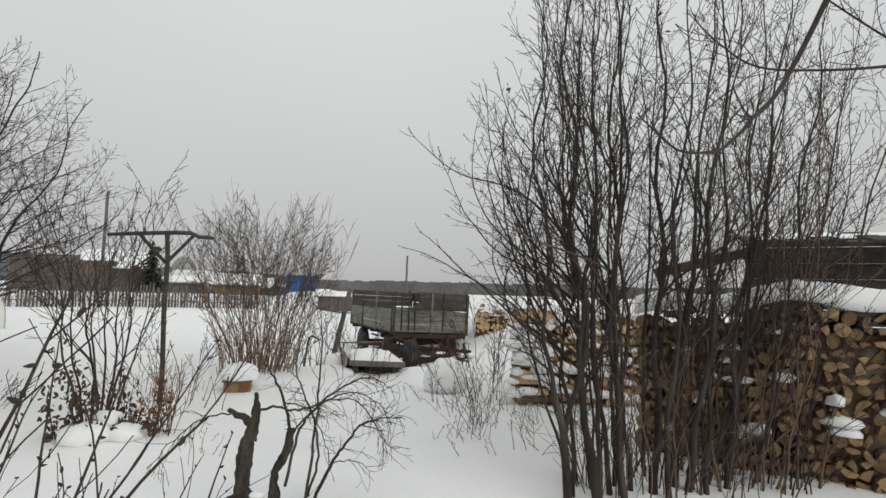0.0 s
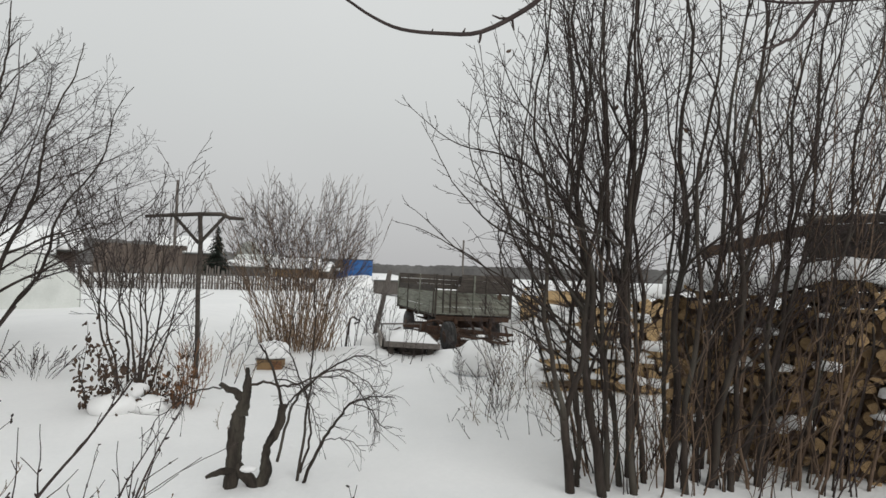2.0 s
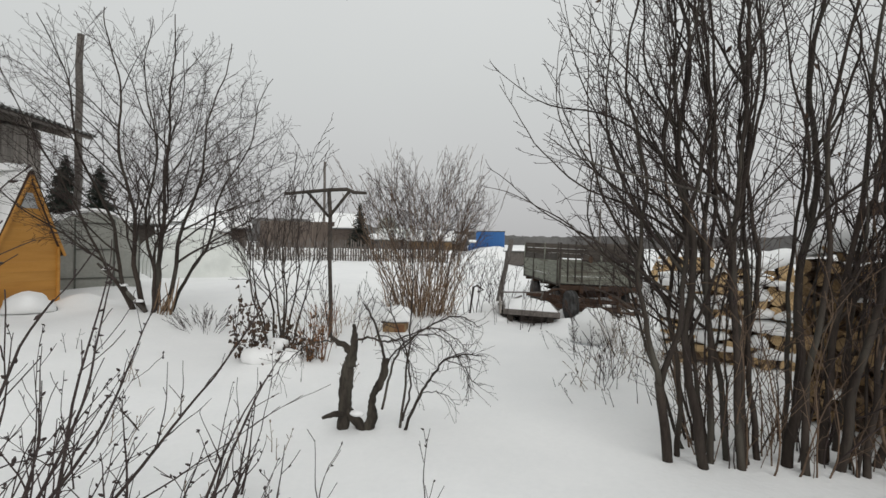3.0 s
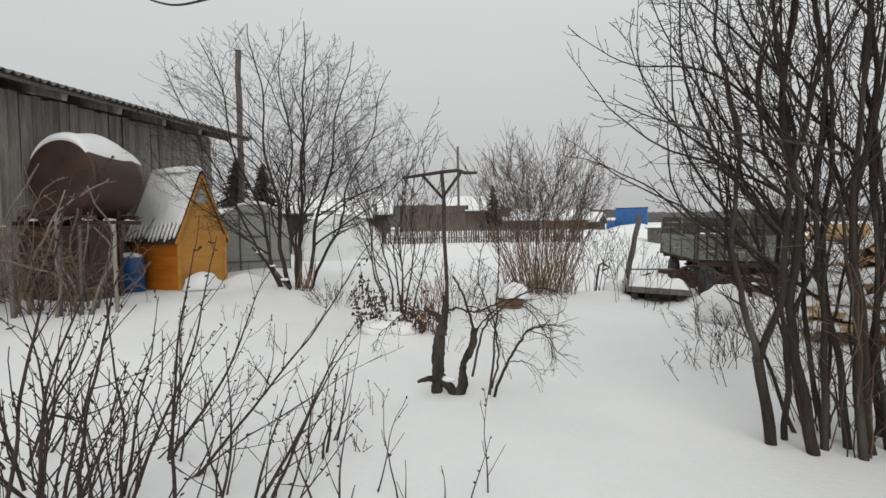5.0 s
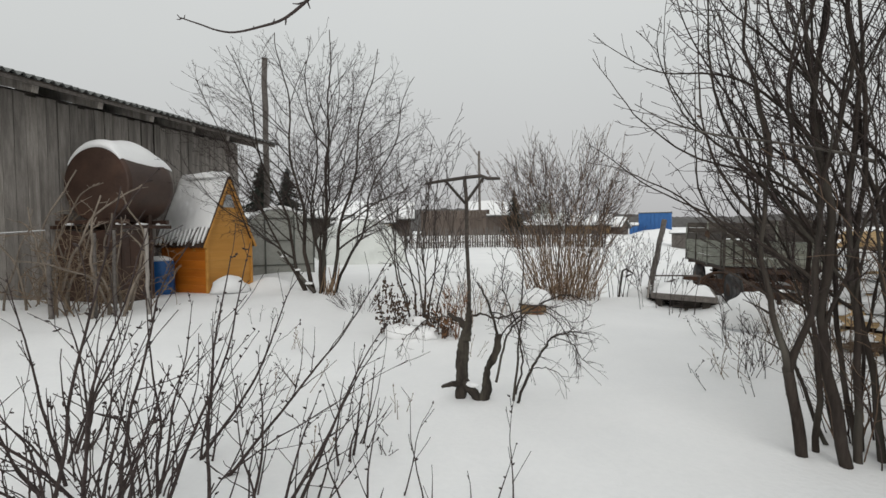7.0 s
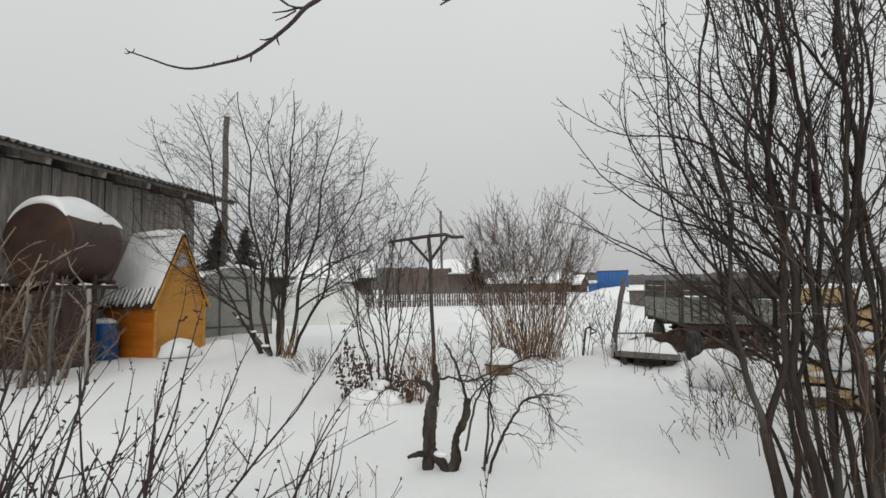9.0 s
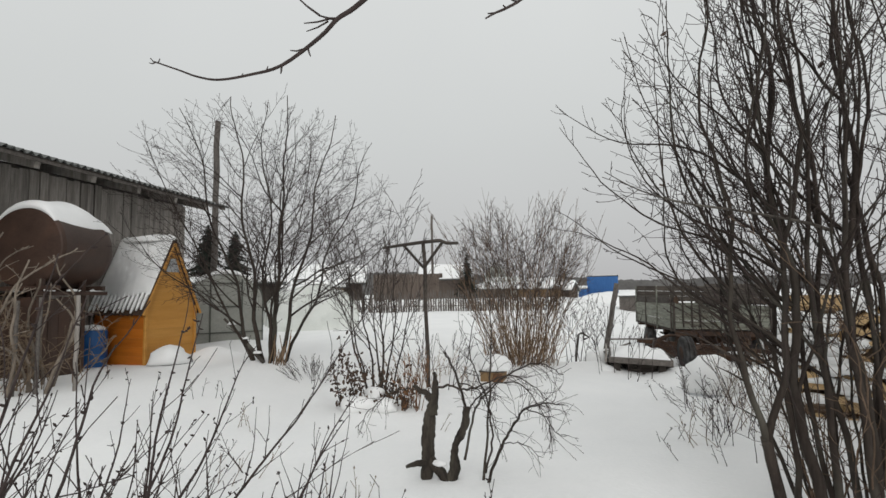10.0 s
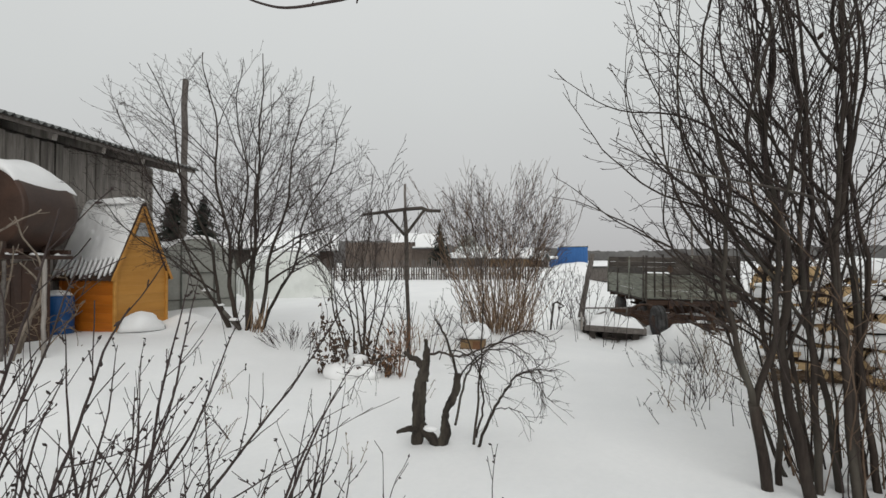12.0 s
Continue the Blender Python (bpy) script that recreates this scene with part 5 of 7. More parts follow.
def far_twigs():
    vase_shrub("tall_shrub", -2.05, 9.75, 44, 0.50, 3.8, 0.0125, "large bare vase-shaped shrub with reddish-brown shoots at its base", 41, shoot_bark, bark_twig, 120, spec=TALL, base=0.46)
    vase_shrub("young_tree", -3.42, 6.6, 8, 0.26, 3.35, 0.021, "slender bare young tree beside the clothes-line post", 43, bark_dark, bark_twig, 0, base=0.22)
    vase_shrub("small_shrub", -2.75, 7.3, 9, 0.6, 1.3, 0.010, "low tangle of thin bare branches in snow", 44, bark_twig, bark_twig, 12, base=0.45)
    vase_shrub("small_shrub", -3.6, 8.4, 12, 0.6, 0.75, 0.007, "low brown twiggy shrub behind the clothes-line post", 50, bark_brown, bark_brown, 30, base=0.6)
    vase_shrub("small_shrub", -1.2, 10.6, 8, 0.3, 1.9, 0.011, "thin upright saplings beside the tall shrub", 51, bark_twig, bark_twig, 0, base=0.5)
    vase_shrub("small_shrub", -2.6, 11.8, 9, 0.5, 1.3, 0.009, "low brown twiggy shrub behind the tall shrub", 53, bark_brown, bark_brown, 30, base=0.6)
    vase_shrub("small_shrub", 1.35, 8.7, 6, 0.8, 0.9, 0.007, "thin bare twigs around the snow-capped tub", 54, bark_twig, bark_twig, 0, base=0.5)
    vase_shrub("small_shrub", -0.2, 9.6, 9, 0.22, 1.35, 0.009, "thin bare saplings before the low cart", 45, bark_twig, bark_twig, 0, base=0.5)
    vase_shrub("small_shrub", 1.6, 7.5, 11, 0.75, 1.35, 0.009, "tangle of thin bare twigs beside the woodpile", 46, bark_twig, bark_twig, 0, base=0.6)
    vase_shrub("small_shrub", 2.3, 9.6, 16, 0.7, 1.9, 0.010, "bare twiggy shrub on the snow bank", 47, bark_twig, bark_twig, 0, base=0.9)
    vase_shrub("small_shrub", -4.75, 6.75, 26, 1.0, 0.55, 0.0045, "small bare twiggy tuft poking out of the snow", 48, bark_twig, bark_twig, 0, base=0.2)
    vase_shrub("small_shrub", -0.85, 12.0, 7, 0.3, 1.7, 0.011, "thin bare saplings near the leaning post", 49, bark_twig, bark_twig, 0, base=0.5)


def leafy_shrub():
    """The low shrub with hanging dead leaves and lumps of snow."""
    rnd = random.Random(52)
    x0, y0 = -3.0, 5.72
    top = empty("leafy_shrub", x0, y0, ground_z(x0, y0), label="low shrub with withered dark brown leaves and lumps of snow", category="shrub")
    t = Tubes()
    bm = bmesh.new()
    bm2 = bmesh.new()
    for i in range(24):
        a = rnd.uniform(0, 2 * math.pi)
        q = rnd.random() ** 0.5
        p = Vector((0.5 * q * math.cos(a), 0.3 * q * math.sin(a), -0.05))
        d = Vector((0.25 * math.cos(a) * q - 0.08, 0.2 * math.sin(a) * q, 1)).normalized()
        L = rnd.uniform(0.4, 1.0) * (1.15 if p.x < 0 else 0.7)
        n = 7
        pts = [p]
        for k in range(n):
            d = (d + Vector((rnd.gauss(0, 0.13), rnd.gauss(0, 0.13), 0.02))).normalized()
            pts.append(pts[-1] + d * L / n)
        t.add(pts, [0.007 * (1 - 0.7 * k / n) for k in range(n + 1)], 5)
        for k in range(1, n + 1):
            for e in range(4 if p.x < 0.05 else 2):
                qv = pts[k] + Vector((rnd.gauss(0, 0.05), rnd.gauss(0, 0.05), rnd.gauss(-0.03, 0.03)))
                leaf(bm if (p.x < 0.2 or rnd.random() < 0.4) else bm2, qv, rnd.uniform(0.022, 0.045), rnd, 0.48)
    for i in range(130):
        a = rnd.uniform(0, 2 * math.pi)
        q = rnd.random() ** 0.5
        leaf(bm if rnd.random() < 0.7 else bm2, Vector((0.58 * q * math.cos(a), 0.32 * q * math.sin(a), rnd.uniform(0.0, 0.2))), rnd.uniform(0.02, 0.045), rnd, 0.5)
    part_mesh("stalk_tuft", t.mesh("stalk_tuft"), bark_dark, top, smooth=True)
    part("foliage", bm, leaf_dry, top)
    part("rusty_foliage", bm2, leaf_rust, top, "rust-coloured dead leaves")
    for k, (dx, dy, dz, r) in enumerate(((-0.10, -0.22, 0.06, 0.24), (0.22, -0.16, 0.05, 0.17), (0.02, -0.04, 0.18, 0.14))):
        b = bmesh.new()
        lump(b, dx, dy, dz, r, r * 0.8, r * 0.6, k + 20, 0.3, 3, -0.6)
        part("snow_lump", b, snow_cap_mat, top, smooth=True)
    # tall rusty plant at its side
    t = Tubes()
    for i in range(16):
        p = Vector((rnd.uniform(0.42, 0.62), rnd.uniform(-0.1, 0.15), -0.03))
        limb([t], p, Vector((rnd.gauss(0, 0.15), rnd.gauss(0, 0.15), 1)), rnd.uniform(0.4, 0.8), 0.005, 1, rnd, dict(VASE, levels=3, per_m=(0, 6), ratio=(0.3, 0.3)))
    part_mesh("rusty_stalk_tuft", t.mesh("rusty_stalk_tuft"), leaf_rust, top, smooth=True)


def pruned_tree():
    """The old pruned fruit tree: two thick stubs, a low arm and long young shoots."""
    rnd = random.Random(61)
    x0, y0 = -1.33, 3.66
    zb = ground_z(x0, y0)
    top = empty("pruned_tree", x0, y0, zb, label="old pruned fruit tree with two rotten stubs and long bare shoots", category="tree")
    V = Vector
    def gnarl(name, pts, rad, label="", rough=0.2):
        """A rotten stub: a tube with a torn, furrowed surface."""
        t = Tubes()
        fine_p, fine_r = [], []
        for i in range(len(pts) - 1):
            for k in range(8):
                f = k / 8
                fine_p.append(V(pts[i]).lerp(V(pts[i + 1]), f))
                fine_r.append(rad[i] * (1 - f) + rad[i + 1] * f)
        fine_p.append(V(pts[-1]))
        fine_r.append(rad[-1])
        t.add(fine_p, [q * 0.97 for q in fine_r], 22)
        me = t.mesh(name)
        for v in me.vertices:
            a = math.atan2(v.co.y - 0.03, v.co.x - (0.0 if v.co.x < 0.12 else 0.26))
            k = rough * (0.5 * math.sin(a * 7 + 2 * noise.noise(V((0, 0, v.co.z * 4)))) + 1.3 * noise.noise(v.co * 30) + 0.9 * noise.noise(v.co * 11))
            v.co += v.normal * k * 0.045
        return part_mesh(name, me, stump_bark, top, label, smooth=True)

    gnarl("stub", [(-0.03, 0.0, -0.15), (-0.025, 0, 0.05), (-0.02, 0, 0.16), (-0.015, 0, 0.28), (-0.005, 0.01, 0.40), (0.0, 0.01, 0.48), (0.012, 0.01, 0.535)], [0.052, 0.050, 0.050, 0.056, 0.055, 0.050, 0.036], "grey-brown rotten stub", 0.17)
    gnarl("prong", [(0.02, 0.01, 0.50), (0.03, 0.01, 0.58), (0.048, 0.02, 0.66), (0.055, 0.02, 0.74), (0.046, 0.02, 0.83)], [0.045, 0.040, 0.032, 0.022, 0.008], "", 0.18)
    gnarl("side_prong", [(0.03, 0.01, 0.60), (-0.02, 0.01, 0.66), (-0.07, 0.0, 0.68), (-0.13, 0.0, 0.72)], [0.034, 0.028, 0.02, 0.009], "", 0.18)
    gnarl("second_stub", [(0.15, 0.03, -0.12), (0.17, 0.03, -0.01), (0.205, 0.04, 0.09), (0.19, 0.05, 0.18), (0.195, 0.06, 0.26), (0.25, 0.07, 0.35), (0.288, 0.08, 0.44), (0.29, 0.08, 0.56)],
          [0.062, 0.052, 0.042, 0.034, 0.031, 0.033, 0.031, 0.026], "", 0.16)
    gnarl("arm", [(0.17, 0.02, -0.05), (0.12, 0.01, 0.02), (0.06, 0.0, 0.09), (-0.01, 0.0, 0.17)], [0.048, 0.042, 0.038, 0.034], "", 0.12)
    gnarl("low_arm", [(-0.01, -0.03, 0.12), (-0.08, -0.05, 0.125), (-0.13, -0.06, 0.105), (-0.18, -0.06, 0.085)], [0.032, 0.026, 0.02, 0.012], "", 0.12)
    b = bmesh.new()
    lump(b, 0.09, -0.01, 0.125, 0.06, 0.035, 0.03, 31, 0.2, 3, -0.5)
    part("snow_lump", b, snow_cap_mat, top, smooth=True)
    # shoots: each a bowed line of a few points, with fine drooping twigs on it
    spec = dict(levels=3, thin=0.0015, slim=0.6, wave=0.05, seg=(0.08, 0.04, 0.035), wob=(0.05, 0.12, 0.16), up=(-0.03, -0.05, -0.06), per_m=(7, 6), angle=(48, 48), ratio=(0.34, 0.45), first=(0.2, 0.2), tip=(0.3, 0.4, 0.6))

    def bowed(pts, r0, r1, twigs, droop):
        heavy, fine = Tubes(), Tubes()
        c = [V(q) for q in pts]
        c = [c[0] * 2 - c[1]] + c + [c[-1] * 2 - c[-2]]
        line = []
        for i in range(1, len(c) - 2):
            for k in range(5):
                f = k / 5
                q = 0.5 * (2 * c[i] + (c[i + 1] - c[i - 1]) * f + (2 * c[i - 1] - 5 * c[i] + 4 * c[i + 1] - c[i + 2]) * f * f + (3 * c[i] - c[i - 1] - 3 * c[i + 1] + c[i + 2]) * f ** 3)
                line.append(q + V((rnd.gauss(0, 0.005), rnd.gauss(0, 0.005), rnd.gauss(0, 0.005))))
        line.append(c[-2])
        n = len(line) - 1
        heavy.add(line, [r0 + (r1 - r0) * k / n for k in range(n + 1)], 6)
        for k in range(twigs):
            i = int(n * (0.25 + 0.75 * (k + rnd.random()) / twigs))
            i = min(i, n - 1)
            d = tilt((line[i + 1] - line[i]).normalized(), rnd.uniform(25, 70), rnd)
            limb([fine], line[i], d, rnd.uniform(0.08, 0.32), 0.0024, 1, rnd, dict(spec, up=(droop, droop, droop)))
        st = part_mesh("shoot", heavy.mesh("shoot"), bark_dark, top, smooth=True)
        tagged(part_mesh("twig_spray", fine.mesh("twig_spray"), bark_twig, st, smooth=True), kind="stuff")

    bowed([(0.42, 0.10, -0.05), (0.46, 0.12, 0.45), (0.49, 0.16, 1.0), (0.47, 0.2, 1.45)], 0.013, 0.003, 18, 0.02)
    bowed([(0.45, 0.06, -0.05), (0.59, 0.04, 0.29), (0.70, 0.0, 0.46), (0.80, -0.04, 0.60), (0.95, -0.06, 0.65), (1.10, -0.08, 0.66)], 0.014, 0.003, 24, -0.05)
    bowed([(0.81, -0.04, 0.60), (0.94, 0.0, 0.55), (1.0, 0.02, 0.44), (1.08, 0.05, 0.41)], 0.005, 0.002, 9, -0.04)
    bowed([(0.28, 0.08, 0.15), (0.34, 0.12, 0.49), (0.46, 0.16, 0.69), (0.72, 0.2, 0.87), (0.89, 0.22, 0.90), (1.05, 0.24, 0.82)], 0.012, 0.003, 27, -0.06)
    bowed([(0.03, 0.02, 0.70), (0.17, 0.0, 0.74), (0.32, -0.05, 0.72), (0.5, -0.1, 0.78), (0.72, -0.14, 0.86), (0.92, -0.16, 0.78), (1.02, -0.16, 0.62)], 0.011, 0.002, 30, -0.07)
    bowed([(0.29, 0.08, 0.52), (0.25, 0.06, 0.74), (0.18, 0.05, 0.90), (0.12, 0.04, 1.0)], 0.013, 0.007, 7, 0.0)
    bowed([(0.44, 0.1, 0.05), (0.50, 0.1, 0.35), (0.45, 0.12, 0.62), (0.36, 0.14, 0.84), (0.30, 0.16, 1.02), (0.36, 0.18, 1.30)], 0.010, 0.003, 18, 0.0)
    bowed([(0.59, 0.04, 0.31), (0.76, 0.02, 0.33), (0.92, 0.0, 0.25)], 0.005, 0.002, 6, -0.03)
    bowed([(0.25, 0.06, 0.75), (0.42, 0.02, 0.70), (0.56, 0.0, 0.45), (0.6, 0.0, 0.30)], 0.006, 0.002, 9, -0.02)
    bowed([(-0.1, 0.0, 0.70), (-0.28, -0.05, 0.68), (-0.45, -0.1, 0.55), (-0.6, -0.15, 0.38)], 0.007, 0.002, 18, -0.06)
    bowed([(0.30, 0.08, 0.50), (0.38, 0.06, 0.62), (0.55, 0.05, 0.76), (0.80, 0.03, 0.74), (0.95, 0.0, 0.52), (1.0, 0.0, 0.35)], 0.008, 0.002, 24, -0.06)


CANE = dict(levels=3, thin=0.0018, slim=0.58, seg=(0.055, 0.05, 0.04), wob=(0.075, 0.09, 0.10), up=(0.012, 0.03, 0.03), per_m=(3.6, 2.6), angle=(36, 42), ratio=(0.44, 0.34), first=(0.20, 0.2), tip=(0.20, 0.35, 0.6), rise=True)


def budded_cane(t, p, d, L, r, rnd, spec=CANE):
    """A cane with its side shoots and small buds along it."""
    a = Tubes()
    limb([a], p, d, L, r, 0, rnd, spec)
    off = len(t.v)
    t.v += a.v
    t.f += [tuple(off + i for i in f) for f in a.f]
    # buds: short thick spurs
    for i in range(len(a.v) // 3):
        if rnd.random() < 0.10:
            q = Vector(a.v[i * 3])
            e = Vector((rnd.gauss(0, 1), rnd.gauss(0, 1), rnd.gauss(0.6, 0.6))).normalized()
            t.add([q, q + e * 0.010, q + e * 0.020], [0.004, 0.0055, 0.0015], 4)


def currant(x, y, count, h, spread, seed, lean=(0, 0)):
    rnd = random.Random(seed)
    top = empty("currant_bush", x, y, ground_z(x, y), label="bare currant bush with dark budded canes in snow", category="shrub", group="currant bushes")
    for i in range(count):
        a = rnd.uniform(0, 2 * math.pi)
        q = rnd.random() ** 0.7
        t = Tubes()
        d = Vector((spread * q * math.cos(a) + lean[0], spread * q * math.sin(a) + lean[1], 1))
        budded_cane(t, Vector((0.16 * q * math.cos(a), 0.16 * q * math.sin(a), -0.08)), d, h * rnd.uniform(0.62, 1.2), rnd.uniform(0.0075, 0.014), rnd)
        part_mesh("cane", t.mesh("cane"), bark_twig, top, smooth=True)
    return top


def currants():
    # the bushes' main canes, root by root: x, y, lean x, lean y, length
    roots = {"a": [(-2.36, 1.15, -0.15, 0.06, 1.03), (-2.48, 1.21, 0.15, -0.56, 1.12), (-2.28, 1.18, -0.21, 0.40, 0.94), (-2.22, 1.21, 0.28, 0.47, 0.58), (-2.16, 1.42, 0.0, 0.01, 1.06), (-2.16, 1.42, 0.02, 0.32, 1.03)],
             "b": [(-2.03, 1.72, 0.57, 0.94, 1.61), (-2.39, 1.86, 0.35, 0.41, 1.21), (-2.38, 1.86, 0.12, 0.16, 0.84)],
             "c": [(-1.46, 1.62, 0.54, 0.68, 1.05), (-1.42, 1.71, -0.03, 1.12, 0.99), (-1.59, 1.55, 0.13, 0.14, 0.74), (-1.43, 1.64, 0.04, 0.04, 0.58)],
             "e": [(-1.77, 0.67, 0.20, 0.10, 1.5), (-1.67, 0.77, 0.05, 0.05, 1.36), (-1.86, 1.0, 0.28, 0.10, 1.44), (-1.80, 1.15, 0.30, 0.15, 1.34), (-1.62, 1.34, 0.08, 0.0, 1.23)],
             "d": [(-2.73, 1.11, 0.14, -1.12, 0.60), (-2.78, 1.28, -0.1, -0.24, 1.12), (-2.82, 1.18, 0.35, -0.64, 0.83)]}
    rnd = random.Random(171)
    for key, canes in roots.items():
        x0, y0 = canes[0][:2]
        top = empty("currant_bush", x0, y0, ground_z(x0, y0), label="bare currant bush with dark budded canes in snow", category="shrub", group="currant bushes")
        main = dict(CANE, wob=(0.045, 0.07, 0.09), wave=0.006, up=(0.012, 0.03, 0.03), per_m=(4.6, 3.0), ratio=(0.34, 0.34), angle=(34, 40), first=(0.16, 0.15))
        for x, y, lx, ly, L in canes:
            t = Tubes()
            budded_cane(t, Vector((x - x0, y - y0, -0.06)), Vector((lx, ly, 1)), L * 1.2, (0.0075 + 0.003 * L) * rnd.uniform(0.9, 1.15), rnd, main)
            part_mesh("cane", t.mesh("cane"), bark_twig, top, smooth=True)
            for j in range(2):
                t = Tubes()
                budded_cane(t, Vector((x - x0 + rnd.gauss(0, 0.10), y - y0 + rnd.gauss(0, 0.10), -0.06)), Vector((lx * 0.6 + rnd.gauss(0, 0.3), ly * 0.6 + rnd.gauss(0, 0.3), 1)), L * rnd.uniform(0.45, 0.95), rnd.uniform(0.005, 0.008), rnd)
                part_mesh("cane", t.mesh("cane"), bark_twig, top, smooth=True)
    currant(-1.75, 0.95, 4, 0.95, 0.45, 176, (0.1, 0.1))
    currant(-1.20, 0.85, 3, 0.75, 0.40, 175, (0.25, 0.15))
    currant(-3.3, 1.5, 5, 1.0, 0.6, 178)
    currant(-1.0, 1.75, 3, 0.65, 0.5, 179, (0.1, 0.1))
    currant(-1.55, 2.35, 4, 0.75, 0.6, 170, (0.1, 0.15))
    # single long canes and thin weeds
    for k, (x, y, dx, dy, L) in enumerate(((-0.80, 2.05, -0.05, 0.1, 0.62), (-0.37, 2.28, -0.10, 0.2, 0.62), (-0.42, 2.1, 0.25, 0.2, 0.42), (-0.73, 2.0, 0.02, 0.0, 0.3), (-0.55, 2.1, 0.0, 0.05, 0.26), (-2.6, 2.4, 0.1, 0, 0.8), (-1.6, 2.5, 0.25, 0.25, 0.9), (-2.0, 2.9, 0.1, 0.1, 0.6), (-0.95, 2.05, 0.2, 0.05, 0.6))):
        rnd = random.Random(80 + k)
        t = Tubes()
        budded_cane(t, Vector((0, 0, -0.05)), Vector((dx, dy, 1)), L, 0.0055, rnd)
        ob = tagged(part_mesh("single_cane", t.mesh("single_cane"), bark_twig, smooth=True), "single thin bare cane standing in snow", "cane", "single canes")
        ob.location = (x, y, ground_z(x, y))
    rnd = random.Random(90)
    for k, (x, y, h, n) in enumerate(((-2.97, 3.32, 0.42, 3), (-2.76, 3.15, 0.36, 3), (-1.33, 2.42, 0.20, 6), (-1.65, 2.24, 0.34, 4), (0.46, 5.45, 0.22, 4), (0.76, 5.38, 0.55, 6), (1.09, 6.0, 0.65, 8), (-1.9, 5.2, 0.3, 5), (-3.0, 2.9, 0.45, 4), (-1.7, 3.2, 0.3, 4), (0.95, 5.5, 0.5, 6), (1.2, 6.2, 0.6, 7), (0.75, 4.9, 0.28, 3), (1.55, 5.3, 0.5, 6), (-5.1, 5.0, 0.35, 4), (-3.9, 4.3, 0.4, 4), (1.3, 4.9, 0.45, 6), (1.75, 6.0, 0.6, 8), (0.85, 6.7, 0.7, 9), (1.25, 7.3, 0.8, 10), (0.55, 7.4, 0.5, 6), (1.5, 6.7, 0.9, 9), (1.0, 6.0, 0.45, 7), (1.6, 4.6, 0.5, 6))):
        weed = empty("dry_weed", x, y, ground_z(x, y), label="dry branching weed stalks standing in snow", category="weed", group="dry weeds")
        for i in range(n):
            t = Tubes()
            limb([t], Vector((rnd.gauss(0, 0.12), rnd.gauss(0, 0.12), -0.04)), Vector((rnd.gauss(0, 0.42), rnd.gauss(0, 0.42), 1)), h * rnd.uniform(0.5, 1.1), 0.0045, 0, rnd,
                 dict(CANE, levels=3, per_m=(9, 7), ratio=(0.34, 0.4), angle=(42, 45), first=(0.4, 0.3), thin=0.0021))
            for f in range(3):
                q = Vector(t.v[rnd.randrange(len(t.v))])
                if q.z > h * 0.4:
                    t.add([q, q + Vector((0, 0, 0.008)), q + Vector((0, 0, 0.016))], [0.002, 0.007, 0.002], 5)
            part_mesh("stalk", t.mesh("stalk"), grass_dry if k % 2 else bark_twig, weed, smooth=True)


def dry_canes():
    """Dry raspberry canes at the foot of the tank."""
    rnd = random.Random(95)
    for x, y, n in ((-7.4, 3.7, 18), (-7.2, 4.15, 15), (-7.75, 3.3, 4)):
        top = empty("raspberry_canes", x, y, ground_z(x, y), label="dense tangle of dry brown raspberry canes before the tank", category="shrub", group="raspberry canes")
        for i in range(n):
            t = Tubes()
            limb([t], Vector((rnd.gauss(0, 0.25), rnd.gauss(0, 0.25), -0.05)), Vector((rnd.gauss(0, 0.2), rnd.gauss(0, 0.2), 1)), rnd.uniform(0.8, 1.8), rnd.uniform(0.006, 0.012), 0, rnd,
                 dict(CANE, levels=3, per_m=(6, 5), ratio=(0.32, 0.42), angle=(58, 50), first=(0.15, 0.2), thin=0.0042, wave=0.05, wob=(0.08, 0.15, 0.15), up=(0.0, -0.05, -0.06)))
            part_mesh("cane", t.mesh("cane"), grass_dry, top, smooth=True)
        for i in range(5):
            t = Tubes()
            p = Vector((rnd.gauss(0, 0.22), rnd.gauss(0, 0.22), -0.05))
            limb([t], p, Vector((rnd.gauss(0, 0.09), rnd.gauss(0, 0.09), 1)), rnd.uniform(1.1, 2.3), rnd.uniform(0.017, 0.027), 0, rnd,
                 dict(CANE, levels=3, per_m=(2.6, 3), ratio=(0.26, 0.35), angle=(42, 50), first=(0.35, 0.2), tip=(0.45, 0.5, 0.6), slim=0.42, thin=0.005, wave=0.02))
            part_mesh("tall_cane", t.mesh("tall_cane"), dead_wood, top, smooth=True)


def eased(pts, rad, k=4):
    """The same line with k steps a span, bent smoothly through its points."""
    c = [pts[0] * 2 - pts[1]] + list(pts) + [pts[-1] * 2 - pts[-2]]
    line, out = [], []
    for i in range(1, len(c) - 2):
        for j in range(k):
            f = j / k
            line.append(0.5 * (2 * c[i] + (c[i + 1] - c[i - 1]) * f + (2 * c[i - 1] - 5 * c[i] + 4 * c[i + 1] - c[i + 2]) * f * f + (3 * c[i] - c[i - 1] - 3 * c[i + 1] + c[i + 2]) * f ** 3))
            out.append(rad[i - 1] * (1 - f) + rad[i] * f)
    return line + [c[-2]], out + [rad[-1]]


